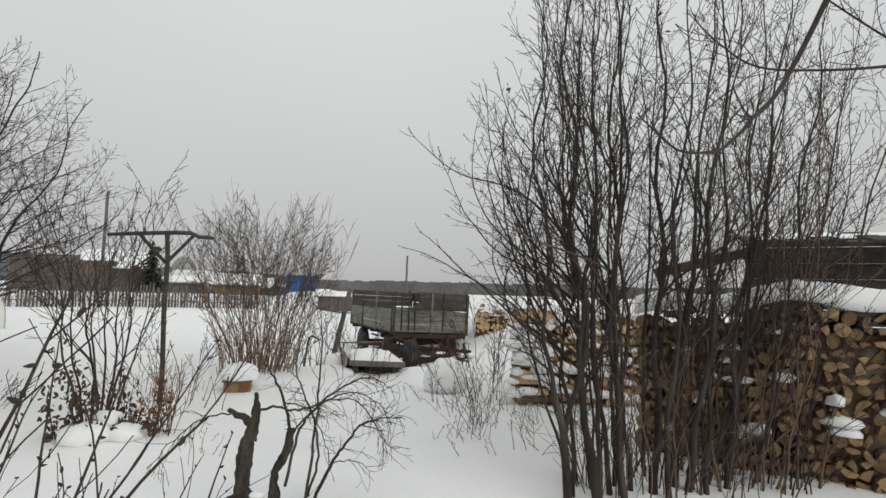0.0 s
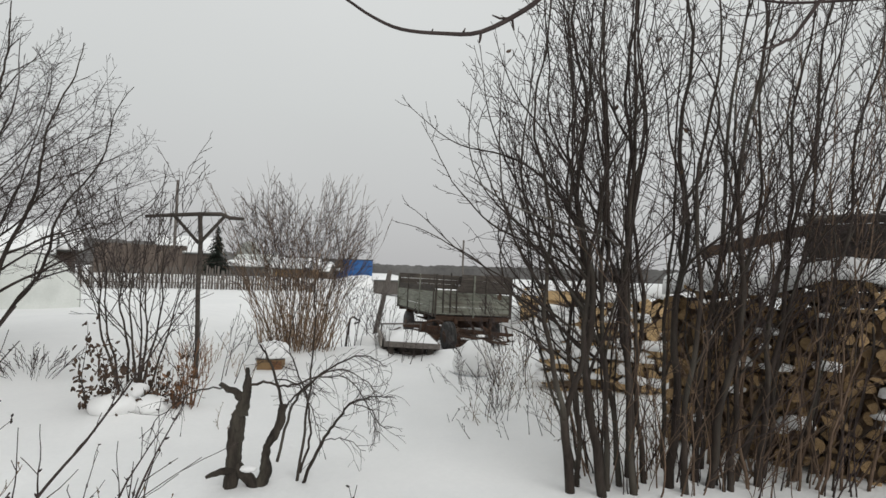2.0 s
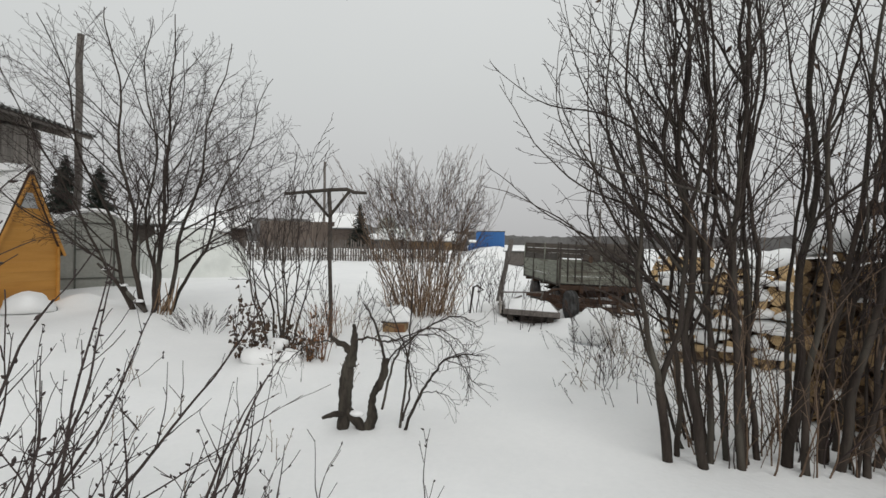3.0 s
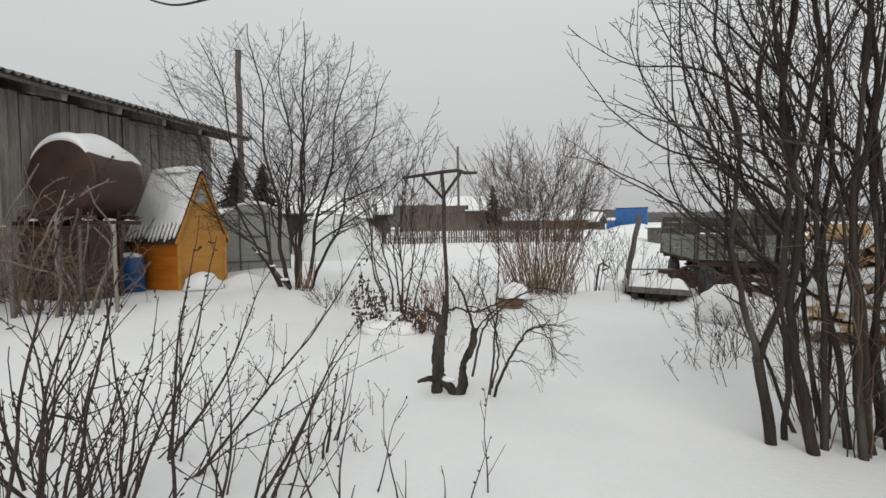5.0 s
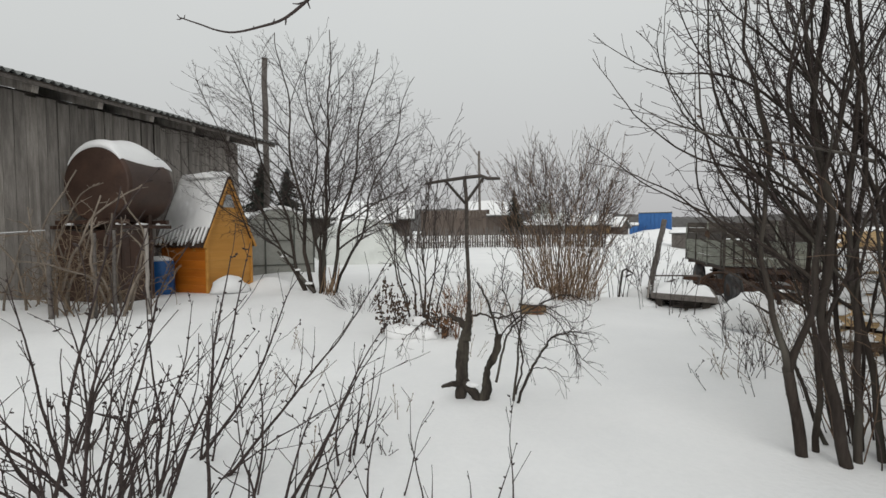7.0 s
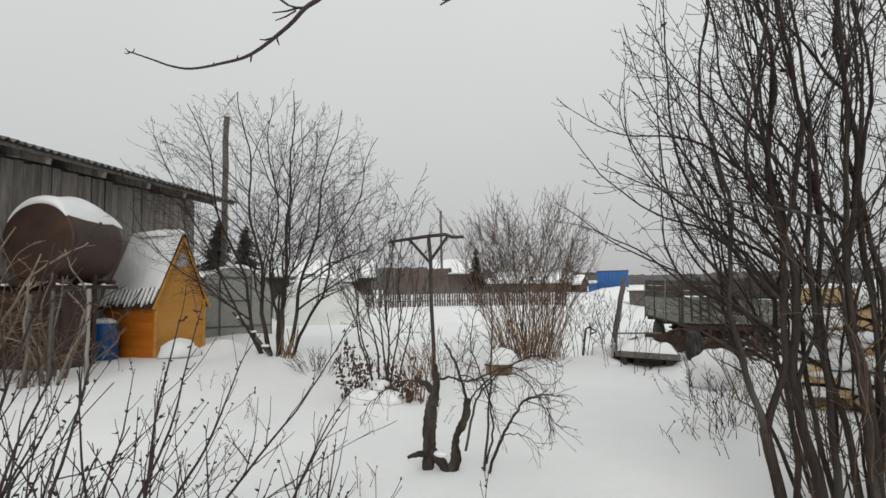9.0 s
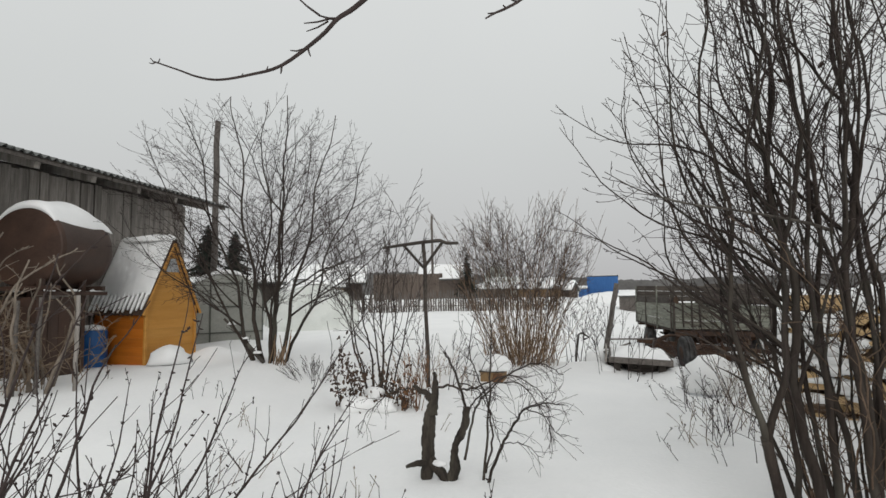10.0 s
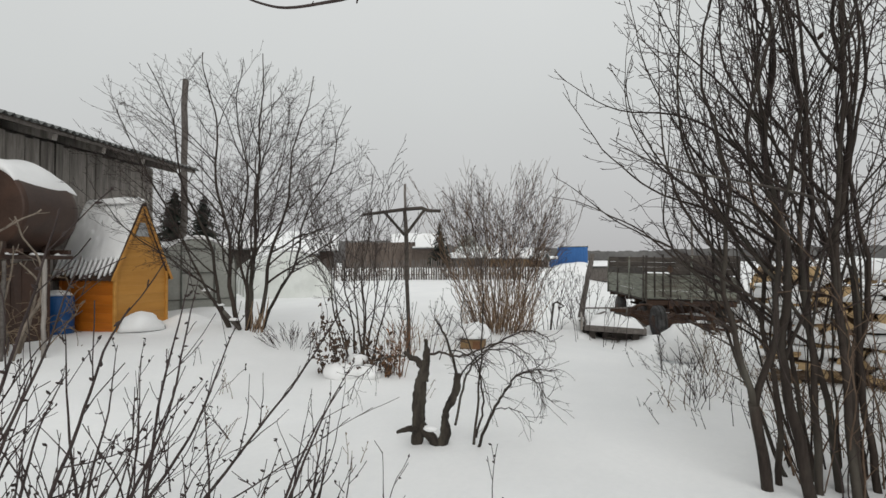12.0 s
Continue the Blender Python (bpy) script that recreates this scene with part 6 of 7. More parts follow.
def overhead_branch():
    """The drooping twig of a tree that stands behind the camera, and that tree."""
    rnd = random.Random(101)
    x0, y0 = 0.2, -2.4
    top = empty("garden_tree", x0, y0, ground_z(x0, y0), label="bare garden tree with long thin drooping branches overhead", category="tree")
    V = Vector
    t = Tubes()
    zb = ground_z(x0, y0)

    def W(*p):
        return V((p[0] - x0, p[1] - y0, p[2] - zb))
    t.add([V((0, 0, -0.2)), V((0.02, 0.02, 0.8)), V((0.0, 0.1, 1.7)), V((-0.05, 0.25, 2.5)), V((-0.1, 0.4, 3.3)), V((-0.1, 0.5, 4.2))], [0.13, 0.11, 0.10, 0.08, 0.06, 0.03], 12, True, 0.05, rnd)
    part_mesh("trunk", t.mesh("trunk"), bark_grey, top, smooth=True)
    for k in range(7):
        a = k * 0.9 + 2.6
        stem_part("bough", top, (-0.08, 0.35 + 0.03 * k, 3.0 + 0.17 * k), (0.7 * math.cos(a), 0.5 * math.sin(a) - 0.25, 1.0), 1.9, 0.026, rnd, dict(APPLE, levels=4, crown=None, out=0), bark_grey, bark_twig, split=1)
    # the drooping branch whose tip hangs before the eye
    t = Tubes()
    t.add(*eased([V((-0.05, 0.3, 2.6)), W(0.40, -1.0, 2.95), W(0.32, -0.1, 2.72), W(0.20, 0.35, 2.35), W(0.112, 0.466, 2.095), W(0.041, 0.446, 2.007), W(-0.008, 0.432, 1.963), W(-0.036, 0.422, 1.944), W(-0.065, 0.414, 1.915), W(-0.126, 0.395, 1.871),
                  W(-0.177, 0.377, 1.857), W(-0.224, 0.359, 1.850), W(-0.257, 0.346, 1.856), W(-0.286, 0.334, 1.868), W(-0.321, 0.319, 1.882)],
                 [0.02, 0.013, 0.008, 0.0060, 0.0050, 0.0045, 0.0042, 0.0038, 0.0034, 0.0028, 0.0023, 0.0020, 0.0017, 0.0015, 0.0012]), 7)
    for a, b, g in (((-0.036, 0.422, 1.944), (-0.063, 0.411, 1.950), 0.0026), ((-0.063, 0.411, 1.950), (-0.100, 0.395, 1.985), 0.0020), ((-0.045, 0.418, 1.945), (-0.088, 0.402, 1.938), 0.0018), ((-0.05, 0.416, 1.94), (-0.085, 0.405, 1.925), 0.0016),
                    ((-0.085, 0.408, 1.901), (-0.081, 0.411, 1.884), 0.0018), ((-0.092, 0.405, 1.896), (-0.112, 0.398, 1.895), 0.0017), ((-0.126, 0.395, 1.871), (-0.128, 0.395, 1.857), 0.0019), ((-0.190, 0.372, 1.855), (-0.187, 0.373, 1.860), 0.0014),
                    ((-0.150, 0.386, 1.865), (-0.147, 0.386, 1.870), 0.0014), ((-0.321, 0.319, 1.882), (-0.329, 0.315, 1.889), 0.0013), ((-0.321, 0.319, 1.882), (-0.331, 0.315, 1.881), 0.0013), ((-0.318, 0.320, 1.881), (-0.314, 0.321, 1.888), 0.0012)):
        a, b = W(*a), W(*b)
        t.add([a, (a + b) / 2 + V((0, 0, -0.002)), b], [g, g * 0.85, g * 0.5], 5)
    part_mesh("branch", t.mesh("branch"), bark_twig, top, smooth=True)
    # a shorter one beside it
    t = Tubes()
    t.add(*eased([V((-0.1, 0.45, 3.5 - zb)), W(0.55, -0.6, 3.0), W(0.55, 0.1, 2.6), W(0.42, 0.36, 2.12), W(0.313, 0.407, 1.922), W(0.277, 0.396, 1.889), W(0.255, 0.389, 1.876), W(0.241, 0.384, 1.870), W(0.228, 0.380, 1.863)],
                 [0.02, 0.012, 0.007, 0.004, 0.0026, 0.0022, 0.0019, 0.0016, 0.0011]), 6)
    for a, b in (((0.241, 0.384, 1.870), (0.231, 0.381, 1.870)), ((0.255, 0.389, 1.876), (0.251, 0.388, 1.881)), ((0.270, 0.394, 1.885), (0.262, 0.391, 1.887))):
        t.add([W(*a), W(*b)], [0.0016, 0.0008], 5)
    part_mesh("branch", t.mesh("branch"), bark_twig, top, smooth=True)
    # long boughs that come round beside the clump
    for line, rad in ((((0.9, -1.6, 3.3), (2.4, -0.4, 3.5), (2.94, 1.0, 3.25), (2.50, 1.74, 2.965), (2.106, 1.828, 2.90), (1.755, 1.902, 2.87), (1.425, 1.967, 2.88), (1.211, 2.0, 3.006), (1.039, 2.021, 3.169)), (0.03, 0.024, 0.016, 0.0105, 0.0085, 0.007, 0.0055, 0.004, 0.0022)),
                      (((2.94, 1.0, 3.25), (2.6, 1.55, 2.95), (2.35, 1.776, 2.93), (2.10, 1.815, 3.057), (1.83, 1.856, 3.221), (1.706, 1.873, 3.308), (1.5, 1.9, 3.5)), (0.013, 0.009, 0.007, 0.006, 0.005, 0.004, 0.002))):
        heavy, fine = Tubes(), Tubes()
        pts, rr = eased([W(*q) for q in line], rad, 5)
        heavy.add(pts, rr, 7)
        for i in range(len(pts) // 2, len(pts) - 1, 2):
            limb([fine], pts[i], tilt((pts[i + 1] - pts[i]).normalized(), 45, rnd), rnd.uniform(0.15, 0.45), 0.003, 2, rnd, dict(CLUMP, crown=None, out=0))
        bough = part_mesh("bough", heavy.mesh("bough"), bark_twig, top, smooth=True)
        tagged(part_mesh("twig_spray", fine.mesh("twig_spray"), bark_twig, bough, smooth=True), kind="stuff")


overhead_branch()
grey_clump()
apple_tree()
far_twigs()
leafy_shrub()
pruned_tree()
currants()
dry_canes()


# ---- far fence, barns and houses ----
rf = random.Random(17)
FENCE = [(-17.6, 26.2), (-14.6, 28.2), (-9.5, 30.2), (-5.0, 31.5)]
fence = empty("picket_fence", 0, 0, 0, label="uneven grey picket fence half sunk in snow", category="fence")
picket_me = None
count = 0
for (ax, ay), (bx, by) in zip(FENCE, FENCE[1:]):
    a, b = Vector((ax, ay, 0)), Vector((bx, by, 0))
    d = b - a
    ang = math.atan2(d.y, d.x)
    n = int(d.length / 0.15)
    for i in range(n):
        p = a + d * ((i + 0.5) / n)
        if rf.random() < 0.05:
            continue
        if picket_me is None:
            bm = bmesh.new()
            box(bm, 0, 0, 0.55, 0.085, 0.022, 1.5, 0.004)
            ob = part("picket", bm, wood_greyx, fence)
            picket_me = ob.data
        else:
            ob = hold(new("picket", picket_me), fence)
        ob.matrix_basis = Matrix.LocRotScale((p.x, p.y, ground_z(p.x, p.y) - 0.02 + rf.uniform(-0.05, 0.05)), Euler((0, rf.gauss(0, 0.03), ang)), (rf.uniform(0.7, 1.3), 1, rf.uniform(0.78, 1.06)))
    for zz in (0.35, 0.85):
        bm = bmesh.new()
        beam(bm, a + Vector((0.02, 0.04, ground_z(ax, ay) + zz)), b + Vector((0.02, 0.04, ground_z(bx, by) + zz)), 0.07, 0.04)
        part("rail", bm, wood_greyx, fence)


def house(name, x, y, turn, w, d, eave, ridge, wall_mat, label, snow=0.22, over=0.4, windows=(), rows=0, zb=None):
    """A gabled building, long side along local x, its near wall at local y = 0."""
    zb = ground_z(x, y) - 0.1 if zb is None else zb
    top = empty(name, x, y, zb, turn, label=label, category="building")
    bm = bmesh.new()
    prof = [(0, 0), (0, eave), (d / 2, ridge), (d, eave), (d, 0)]
    f = [[bm.verts.new((xx, yy, zz)) for yy, zz in prof] for xx in (0, w)]
    bm.faces.new(f[0])
    bm.faces.new(f[1][::-1])
    for i in range(4):
        bm.faces.new((f[0][i], f[1][i], f[1][i + 1], f[0][i + 1]))
    bmesh.ops.recalc_face_normals(bm, faces=bm.faces[:])
    part("wall", bm, wall_mat, top)
    n = int(w / 0.3)
    bm = bmesh.new()
    for i in range(n):
        box(bm, (i + 0.5) * w / n, -0.02, eave / 2, w / n * 0.86, 0.03, eave - 0.02, 0.004)
    part("cladding", bm, wall_mat, top)
    s = math.atan2(ridge - eave, d / 2)
    for side in (0, 1):
        bm = bmesh.new()
        y0, z0 = (-over, eave - over * math.tan(s)) if not side else (d + over, eave - over * math.tan(s))
        pts = [(-over, y0, z0), (w + over, y0, z0), (w + over, d / 2, ridge), (-over, d / 2, ridge)]
        v = [bm.verts.new((a, b, c + 0.03)) for a, b, c in pts]
        bm.faces.new(v)
        bmesh.ops.recalc_face_normals(bm, faces=bm.faces[:])
        bmesh.ops.solidify(bm, geom=bm.faces[:], thickness=0.06)
        part("roof", bm, slate, top)

    def roof_snow(u, v):
        yy = -over * 0.9 + v * (d + 1.8 * over)
        zz = eave + min(yy, d - yy) * math.tan(s) + 0.05
        return (-over * 0.9 + u * (w + 1.8 * over), yy, zz), 0.03 + snow * min(1, 7 * min(u, 1 - u, v, 1 - v) + 0.1) ** 0.5 * (0.85 + 0.4 * noise.noise(Vector((u * w * 0.5, v * 4, x))))
    snow_slab("roof_snow", roof_snow, 24, 16, snow_cap_mat, top)
    for wx, wz in windows:
        bm = bmesh.new()
        box(bm, wx, -0.05, wz, 0.9, 0.06, 0.9, 0.01)
        win = part("window", bm, frame_grey, top)
        bm = bmesh.new()
        box(bm, wx, -0.085, wz, 0.74, 0.02, 0.74, 0.004)
        part("pane", bm, glass_mat, win)
    return top


def lean_barn(name, x, y, turn, w, d, front, back, wall_mat, label):
    """A long building whose roof falls away behind its tall board front."""
    zb = ground_z(x, y) - 0.1
    top = empty(name, x, y, zb, turn, label=label, category="building")
    rnd = random.Random(int(w * 10))
    n = int(w / 0.24)
    for i in range(n):
        bm = bmesh.new()
        hgt = front + rnd.uniform(-0.02, 0.02)
        box(bm, (i + 0.5) * w / n, rnd.uniform(-0.01, 0.01), hgt / 2, w / n - 0.012, 0.03, hgt, 0.004)
        part("board", bm, wall_mat, top)
    for xx in (0.02, w - 0.02):
        bm = bmesh.new()
        v = [[bm.verts.new((xx + e, yy, zz)) for yy, zz in ((0.03, 0), (0.03, front - 0.05), (d, back), (d, 0))] for e in (-0.02, 0.02)]
        bm.faces.new(v[0])
        bm.faces.new(v[1][::-1])
        for i in range(4):
            bm.faces.new((v[0][i], v[1][i], v[1][(i + 1) % 4], v[0][(i + 1) % 4]))
        bmesh.ops.recalc_face_normals(bm, faces=bm.faces[:])
        part("end_wall", bm, wall_mat, top)
    bm = bmesh.new()
    box(bm, w / 2, d, back / 2, w, 0.04, back)
    part("back_wall", bm, wall_mat, top)
    snow_slab("roof_snow", lambda u, v: ((u * w, 0.05 + v * (d + 0.2), front - 0.06 + (back - front) * v), 0.03 + 0.05 * noise.noise(Vector((u * 9, v * 3, 2))) ** 2), 24, 8, snow_cap_mat, top)
    return top


lean_barn("barn", -19.0, 33.5, 25, 5.15, 4.0, 2.0, 1.5, barn_brown, "long low brown board barn behind the fence")
house("barn", -14.45, 35.7, 22, 1.5, 4.0, 1.55, 2.1, barn_brown, "small brown outbuilding with a snowy roof", 0.15, 0.15)
house("barn", -17.0, 37.6, 22, 4.0, 3.5, 1.75, 2.7, barn_brown, "barn with a snow-covered roof behind the board barn", 0.2, 0.25)
house("shed", -8.7, 35.8, 8, 3.0, 3.0, 0.75, 1.35, barn_light, "low tan board shed with a rounded snowy roof", 0.15, 0.2)
house("shed", -6.9, 38.6, -8, 1.5, 2.0, 0.6, 1.15, barn_brown, "low brown shed with a snowy gabled roof", 0.16, 0.2)
house("shed", -12.2, 36.6, 8, 2.6, 2.6, 0.75, 0.95, wood_greyx, "low grey lean-to under snow beside the spruce", 0.25, 0.15)
house("house", -28.5, 32.0, 30, 8.0, 7.0, 1.6, 2.9, barn_brown, "low house with a broad snow-covered roof", 0.3, 0.5, ((2, 1.4), (5, 1.4)))
house("house", -25.2, 29.6, 30, 5.0, 5.0, 1.3, 2.5, barn_light, "house with a snow-covered roof beyond the greenhouse", 0.3, 0.5, ((2, 1.3),))
house("house", -19.2, 14.6, 40, 5.6, 3.0, 1.9, 2.2, wood_dark, "dark low outbuilding with a snowy roof", 0.2, 0.3)
house("blue_shed", -4.8, 43.6, 3, 2.4, 2.6, 2.35, 2.4, blue_paint, "small bright blue building beyond the trailer", 0.02, 0.04, (), zb=0.35)
house("blue_shed", -5.3, 42.2, 3, 0.6, 1.6, 0.75, 0.85, blue_paint, "low blue outbuilding beside the bright blue building", 0.12, 0.05, ())
house("shed", -1.9, 36.5, 4, 3.0, 1.4, 0.95, 1.05, wood_greyx, "low grey lean-to under snow beyond the cart", 0.2, 0.15)
tg = arch_house("tunnel_greenhouse", 2.2, 1.75, 3.0, poly_white, frame_grey, "far arched tunnel greenhouse under thin snow", 5, 0.3)
tg.matrix_world = pose(-9.3, 39.2, ground_z(-9.3, 39.2) - 0.1, 0, 0, 72)

# brown brush behind and before the fence
t = Tubes()
rb = random.Random(23)
for i in range(330):
    u = rb.random()
    k = min(int(u * 3), 2)
    f = u * 3 - k
    x = FENCE[k][0] * (1 - f) + FENCE[k + 1][0] * f + rb.gauss(0, 0.3)
    y = FENCE[k][1] * (1 - f) + FENCE[k + 1][1] * f + rb.uniform(-0.4, 2.2)
    limb([t], Vector((x, y, ground_z(x, y) - 0.05)), Vector((rb.gauss(0, 0.3), rb.gauss(0, 0.3), 1)), rb.uniform(0.4, 1.25) * (0.6 + 0.6 * abs(noise.noise(Vector((x * 0.5, 3, 1))))) * 1.3, 0.011, 1, rb,
         dict(VASE, levels=3, per_m=(0, 4.5), ratio=(0.3, 0.35), thin=0.008))
tagged(part_mesh("brush", t.mesh("brush"), [shoot_bark], smooth=True), "low brown bare brush growing along the picket fence", "brush", kind="stuff")

# snow bank before the blue building
bk = bmesh.new()
lump(bk, -3.4, 42.6, -0.1, 2.8, 1.2, 1.5, 12, 0.25, 4, -0.2)
tagged(part("snow_bank", bk, snow_cap_mat, smooth=True), "rounded snow bank before the blue building", "snow bank")

# grey haystack dome beyond the fence
hs = bmesh.new()
lump(hs, -12.3, 42.6, 1.0, 1.3, 1.3, 2.9, 14, 0.06, 4, -0.2)
tagged(part("haystack", hs, poly_grey, smooth=True), "pale grey domed haystack beyond the barn", "haystack")


def spruce(x, y, h, r, seed, label):
    rnd = random.Random(seed)
    zb = ground_z(x, y)
    top = empty("spruce", x, y, zb, label=label, category="tree")
    t = Tubes()
    t.add([Vector((0, 0, -0.2)), Vector((0, 0, h * 0.5)), Vector((0, 0, h * 0.97))], [h * 0.025, h * 0.016, 0.02], 8)
    part_mesh("trunk", t.mesh("trunk"), bark_dark, top, smooth=True)
    v, f = [], []
    for k in range(int(h * 110)):
        u = rnd.random() ** 1.25
        zc = h * (0.05 + 0.94 * u)
        rad = r * (1 - u) ** 0.9 + 0.04
        a = rnd.uniform(0, 2 * math.pi)
        L = rad * rnd.uniform(0.6, 1.12)
        dx, dy = math.cos(a), math.sin(a)
        drop = rnd.uniform(0.15, 0.5) * L
        for s in range(7):
            q0, q1 = s / 7, (s + 1) / 7
            w = rnd.uniform(0.14, 0.30) * (1 - q0 * 0.5) * (0.5 + r * 0.35)
            for sg in (-1, 1):
                b = len(v)
                p0 = (dx * L * q0, dy * L * q0, zc - drop * q0 ** 1.3)
                p1 = (dx * L * q1, dy * L * q1, zc - drop * q1 ** 1.3)
                v += [p0, p1, (p1[0] - dy * w * sg, p1[1] + dx * w * sg, p1[2] - rnd.uniform(0.02, 0.14))]
                f.append((b, b + 1, b + 2))
    me = bpy.data.meshes.new("crown")
    me.from_pydata(v, [], f)
    part_mesh("crown", me, spruce_mat, top)


spruce(-12.0, 34.6, 3.3, 1.05, 3, "small dark spruce beside the far barn")
spruce(-17.9, 17.0, 4.5, 1.9, 4, "dark young spruce behind the greenhouse")
spruce(-16.9, 17.6, 4.2, 1.8, 5, "dark young spruce behind the greenhouse")
spruce(-19.5, 18.3, 4.0, 1.3, 6, "dark young spruce behind the shed")
post("utility_pole", 7.5, 62.0, 6.0, 0.12, (0, 0), "far timber pole on the skyline", wood_greyx, seed=15)

# ---- dark low shed behind the woodpile ----
ds = empty("dark_shed", 5.35, 6.45, 0.0, -36, label="dark old timber shed with a low roof behind the woodpile", category="shed")
for i in range(8):
    bm = bmesh.new()
    box(bm, 2.6, 0.0, 0.75 + 0.22 * i, 5.2, 0.18, 0.21, 0.04, warp=0.01, rnd=rf)
    part("wall_log", bm, wood_dark, ds)
bm = bmesh.new()
beam(bm, (-1.3, 0.0, 2.02), (0.2, 0.05, 2.40), 0.08, 0.15)
part("sloping_barge", bm, leaf_dry, ds, "reddish-brown sloping roof edge")
for i in range(20):
    bm = bmesh.new()
    box(bm, 0.1 + 0.27 * i, 0.35 + rf.uniform(-0.05, 0.05), 2.52 + rf.uniform(-0.02, 0.02), 0.26, 1.7, 0.04, 0.006, m=Matrix.Rotation(radians(9 + rf.uniform(-1, 1)), 4, "X"))
    part("roof_board", bm, wood_dark, ds)
for i in range(2):
    bm = bmesh.new()
    beam(bm, (-0.05, -0.45, 2.44 - 0.12 * i), (5.4, -0.45 + rf.uniform(-0.04, 0.04), 2.46 - 0.12 * i), 0.05, 0.11)
    part("eave_board", bm, wood_dark, ds)
snow_slab("roof_snow", lambda u, v: ((0.1 + 5.2 * u, -0.2 + 1.2 * v, 2.555 + 0.16 * (-0.2 + 1.2 * v)), 0.01 + 0.03 * min(1, 6 * min(u, 1 - u, v, 1 - v)) * (1 + noise.noise(Vector((u * 6, v * 3, 2))))), 16, 8, snow_cap_mat, ds)

# ---- woodpiles ----
def log_mesh(seed, kind, L):
    """A billet along y, its cut end at y = 0: round, half or quarter."""
    rnd = random.Random(seed)
    if kind == "round":
        prof = [(math.cos(a * math.pi / 5) * rnd.uniform(0.92, 1.06), math.sin(a * math.pi / 5) * rnd.uniform(0.92, 1.06)) for a in range(10)]
        barky = [True] * 10
    elif kind == "half":
        prof = [(math.cos(a * math.pi / 6), math.sin(a * math.pi / 6) * rnd.uniform(0.9, 1.15) - 0.4) for a in range(7)]
        barky = [True] * 6 + [False]
    else:
        prof = [(-0.75, -0.6)] + [(-0.75 + 1.5 * math.cos(a * math.pi / 8) * rnd.uniform(0.93, 1.05), -0.6 + 1.4 * math.sin(a * math.pi / 8)) for a in range(5)]
        barky = [False] + [True] * 4 + [False]
    n = len(prof)
    v = [(x, rnd.uniform(-0.012, 0.012), z) for x, z in prof] + [(x * 0.96, L, z * 0.96) for x, z in prof] + [(0, rnd.uniform(-0.01, 0.0), 0)]
    f = [(i, (i + 1) % n, n + (i + 1) % n, n + i) for i in range(n)]
    ends = [(i + 1, i, 2 * n) if i + 1 < n else (0, i, 2 * n) for i in range(n)]
    me = bpy.data.meshes.new("billet")
    me.from_pydata(v, [], f + ends + [tuple(range(n, 2 * n))])
    return me, [0 if b else 1 for b in barky] + [1] * n + [1]


def billets(fresh):
    out = []
    for i in range(12):
        me, idx = log_mesh(300 + i, ("quarter", "half", "quarter", "round")[i % 4], 1.0)
        me.materials.append(log_bark)
        me.materials.append(wood_end if fresh else wood_end_old)
        me.polygons.foreach_set("material_index", idx)
        out.append(me)
    return out


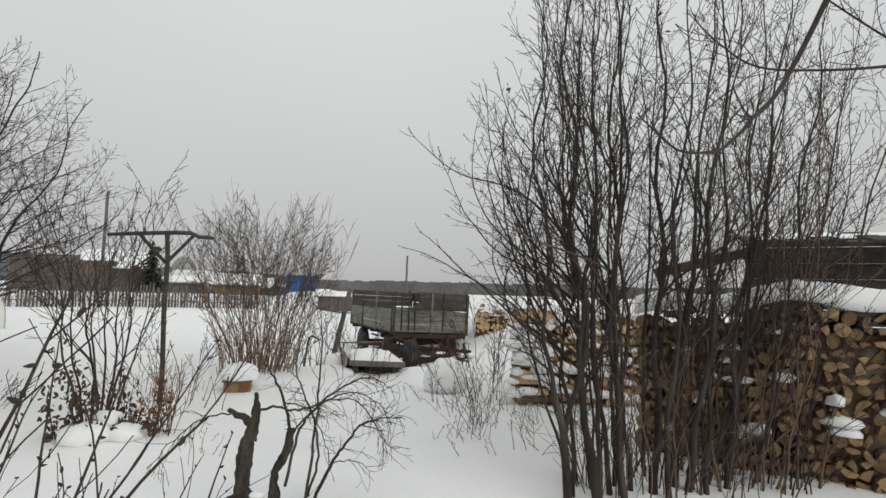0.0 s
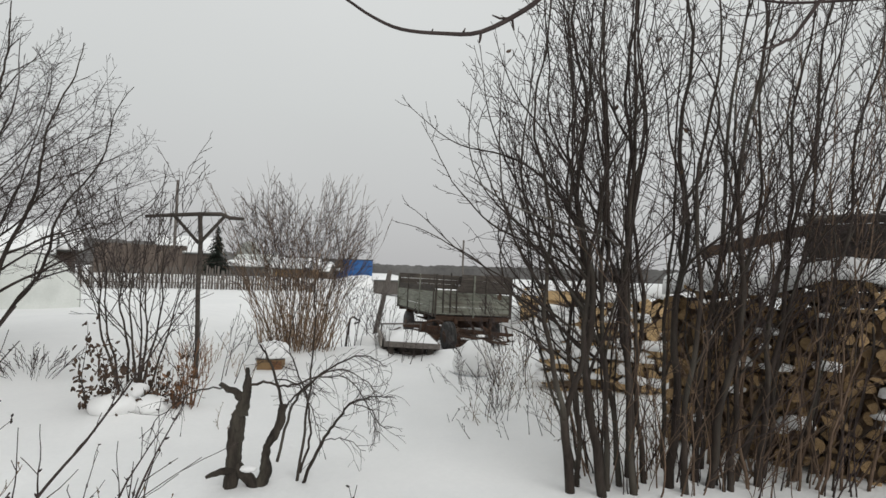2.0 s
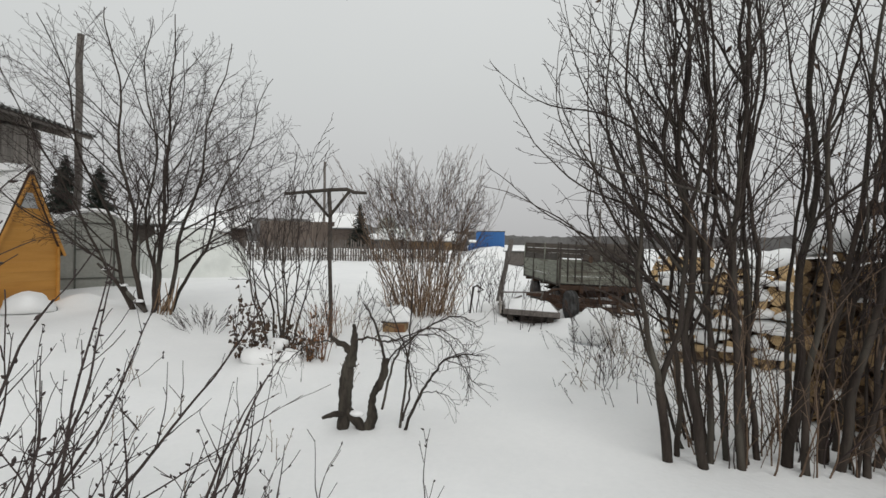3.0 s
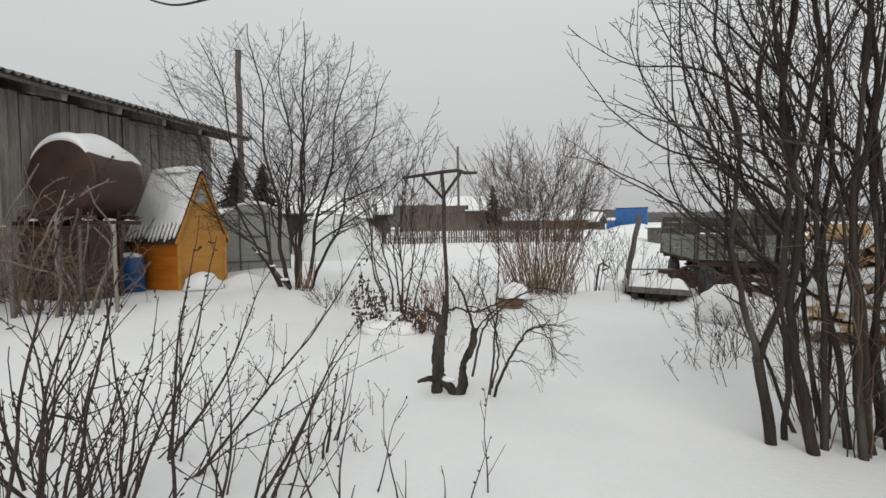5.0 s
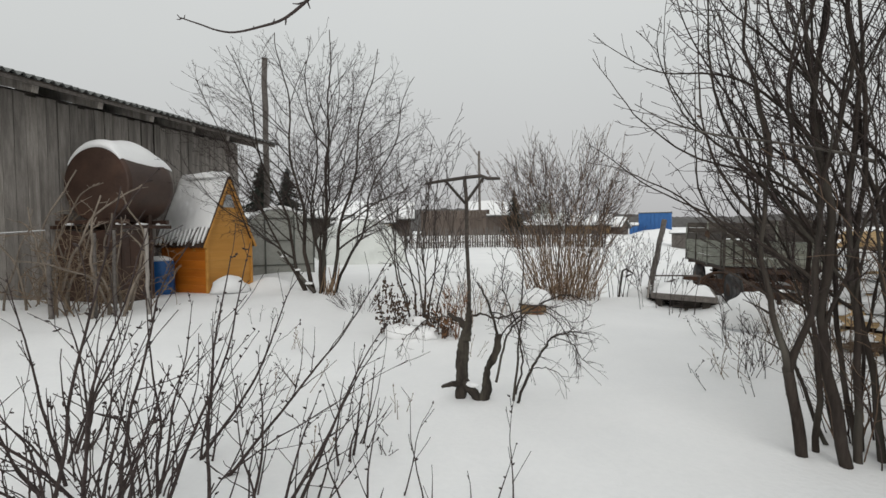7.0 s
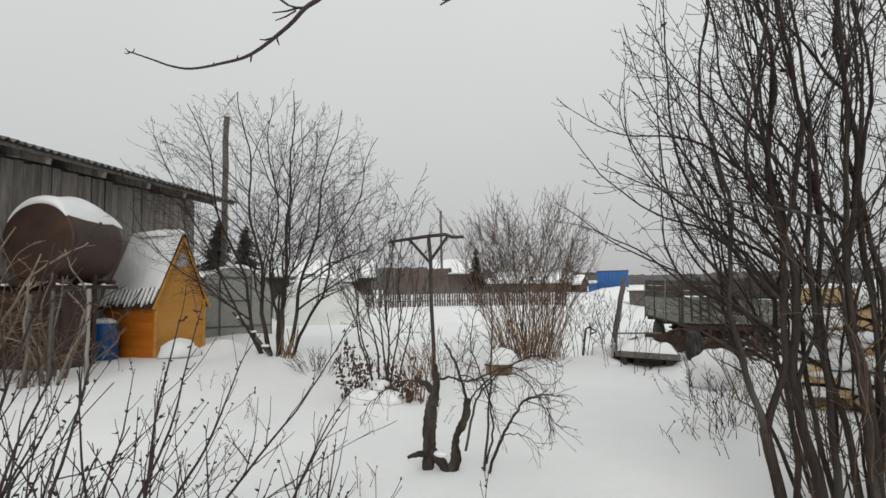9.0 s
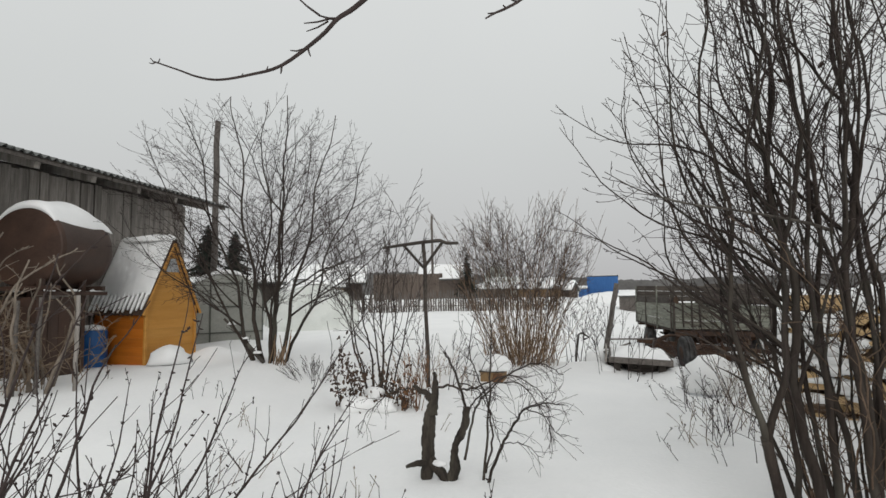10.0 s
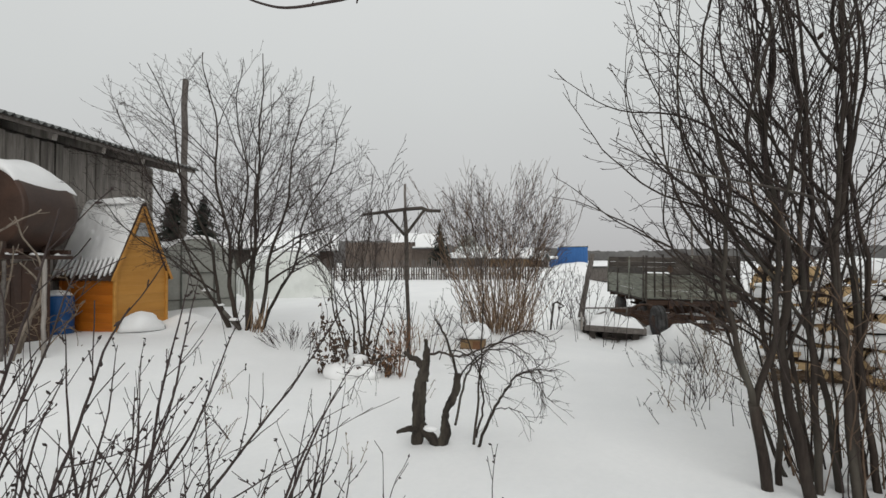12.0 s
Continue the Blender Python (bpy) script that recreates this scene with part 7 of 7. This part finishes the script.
def woodpile(name, ax, ay, bx, by, height, depth, fresh, label, seed, size=0.062, limit=300, low=-0.05, slump=None, topsnow=0.12, lumps=0, crib=0):
    rnd = random.Random(seed)
    a, b = Vector((ax, ay, 0)), Vector((bx, by, 0))
    L = (b - a).length
    ang = math.atan2((b - a).y, (b - a).x)
    top = empty(name, ax, ay, 0, math.degrees(ang), label=label, category="woodpile")
    kinds = billets(fresh)
    z = low
    made = 0
    rest_v, rest_f, rest_m = [], [], []
    places = []
    while z < height:
        rowh = size * rnd.uniform(1.55, 1.95)
        x = rnd.uniform(-0.05, 0.05)
        while x < L:
            s = size * rnd.uniform(0.72, 1.28)
            hh = slump(x / L) * height if slump else height
            if z < hh - rnd.uniform(0, 0.05):
                places.append((x + s, rnd.uniform(-0.09, 0.05), z + rowh * 0.5 + rnd.gauss(0, 0.02), s))
            x += s * rnd.uniform(1.65, 1.95)
        z += rowh
    rnd.shuffle(places)
    for k, (x, yy, zz, s) in enumerate(places):
        me = rnd.choice(kinds)
        m = Matrix.LocRotScale((x, yy, zz), Euler((rnd.gauss(0, 0.05), rnd.uniform(0, 6.28), rnd.gauss(0, 0.07))), (s, depth * rnd.uniform(0.85, 1.1), s * rnd.uniform(0.7, 1.1)))
        if k < limit:
            ob = hold(new("billet", me), top)
            ob.matrix_basis = m
        else:
            off = len(rest_v)
            rest_v += [tuple(m @ v.co) for v in me.vertices]
            for p in me.polygons:
                rest_f.append(tuple(off + i for i in p.vertices))
                rest_m.append(p.material_index)
    if rest_v:
        me = bpy.data.meshes.new("billet_stack")
        me.from_pydata(rest_v, [], rest_f)
        ob = part_mesh("billet_stack", me, [log_bark, wood_end if fresh else wood_end_old], top)
        me.polygons.foreach_set("material_index", rest_m)
        tagged(ob, kind="stuff")
    # the free end is cross-stacked, layer on layer
    for k in range(crib):
        lay, i = divmod(k, 5)
        zz = low + size * 1.55 * (lay + 0.5) + rnd.gauss(0, 0.01)
        s = size * rnd.uniform(0.75, 1.1)
        ob = hold(new("billet", rnd.choice(kinds)), top)
        place = (-0.42 + rnd.uniform(-0.06, 0.06), 0.0 + 0.105 * i + rnd.gauss(0, 0.012), zz) if lay % 4 else (-0.40 + 0.10 * i, rnd.uniform(-0.08, 0.04), zz)
        ob.matrix_basis = Matrix.LocRotScale(place, Euler((rnd.gauss(0, 0.05), rnd.uniform(0, 6.28), (-math.pi / 2 if lay % 4 else 0) + rnd.gauss(0, 0.08))), (s, 0.50 * rnd.uniform(0.85, 1.1), s * rnd.uniform(0.7, 1.0)))
    for k in range(lumps):
        u, v = (rnd.uniform(-0.26, 0.9) if k % 2 else rnd.uniform(-0.28, 0.05)) if crib else rnd.uniform(0.02, 0.9), rnd.uniform(0.12, 1.0)
        b = bmesh.new()
        lump(b, u * L, -0.03 + rnd.uniform(-0.03, 0.03), v * height * 0.95, rnd.uniform(0.05, 0.15) * (1.5 if crib else 1), 0.13, rnd.uniform(0.025, 0.07) * (1.4 if crib else 1), k + 40, 0.4, 2, -0.5)
        part("snow_lump", b, snow_cap_mat, top, smooth=True)
    # dark heart of the pile, and the snow on it
    bm = bmesh.new()
    box(bm, L / 2, depth * 0.60, height * 0.41, L * 0.98, depth * 0.85, height * 0.86, 0.02)
    part("core", bm, log_bark, top)
    if topsnow:
        snow_slab("pile_snow", lambda u, v: ((u * L, -0.06 + v * (depth + 0.25), (slump(u) if slump else 1) * height + 0.01),
                  0.03 + topsnow * min(1, 6 * min(v, 1 - v) + 0.15) ** 0.5 * (0.9 + 0.7 * noise.noise(Vector((u * L * 1.6, v * 2, seed))))), 40, 10, snow_cap_mat, top)
    return top


woodpile("woodpile", 2.42, 4.75, 4.75, 2.75, 1.60, 0.5, False, "tall stack of split firewood with greyed ends under snow", 5, size=0.060, slump=lambda u: 0.90 + 0.09 * smooth_step(0.0, 0.5, u) + 0.03 * math.sin(u * 17), topsnow=0.17, lumps=22)
woodpile("woodpile", 2.24, 6.82, 3.9, 6.35, 1.32, 0.5, True, "stack of freshly split yellow-orange firewood with snow on it", 6, size=0.078, slump=lambda u: 0.80 + 0.18 * smooth_step(0.0, 0.3, u) + 0.04 * math.sin(u * 13), topsnow=0.16, lumps=64, crib=60)
woodpile("woodpile", 3.3, 14.6, 4.1, 14.3, 1.15, 0.5, True, "small heap of yellow split wood beside the trailer", 7, size=0.10, topsnow=0.08, limit=80)
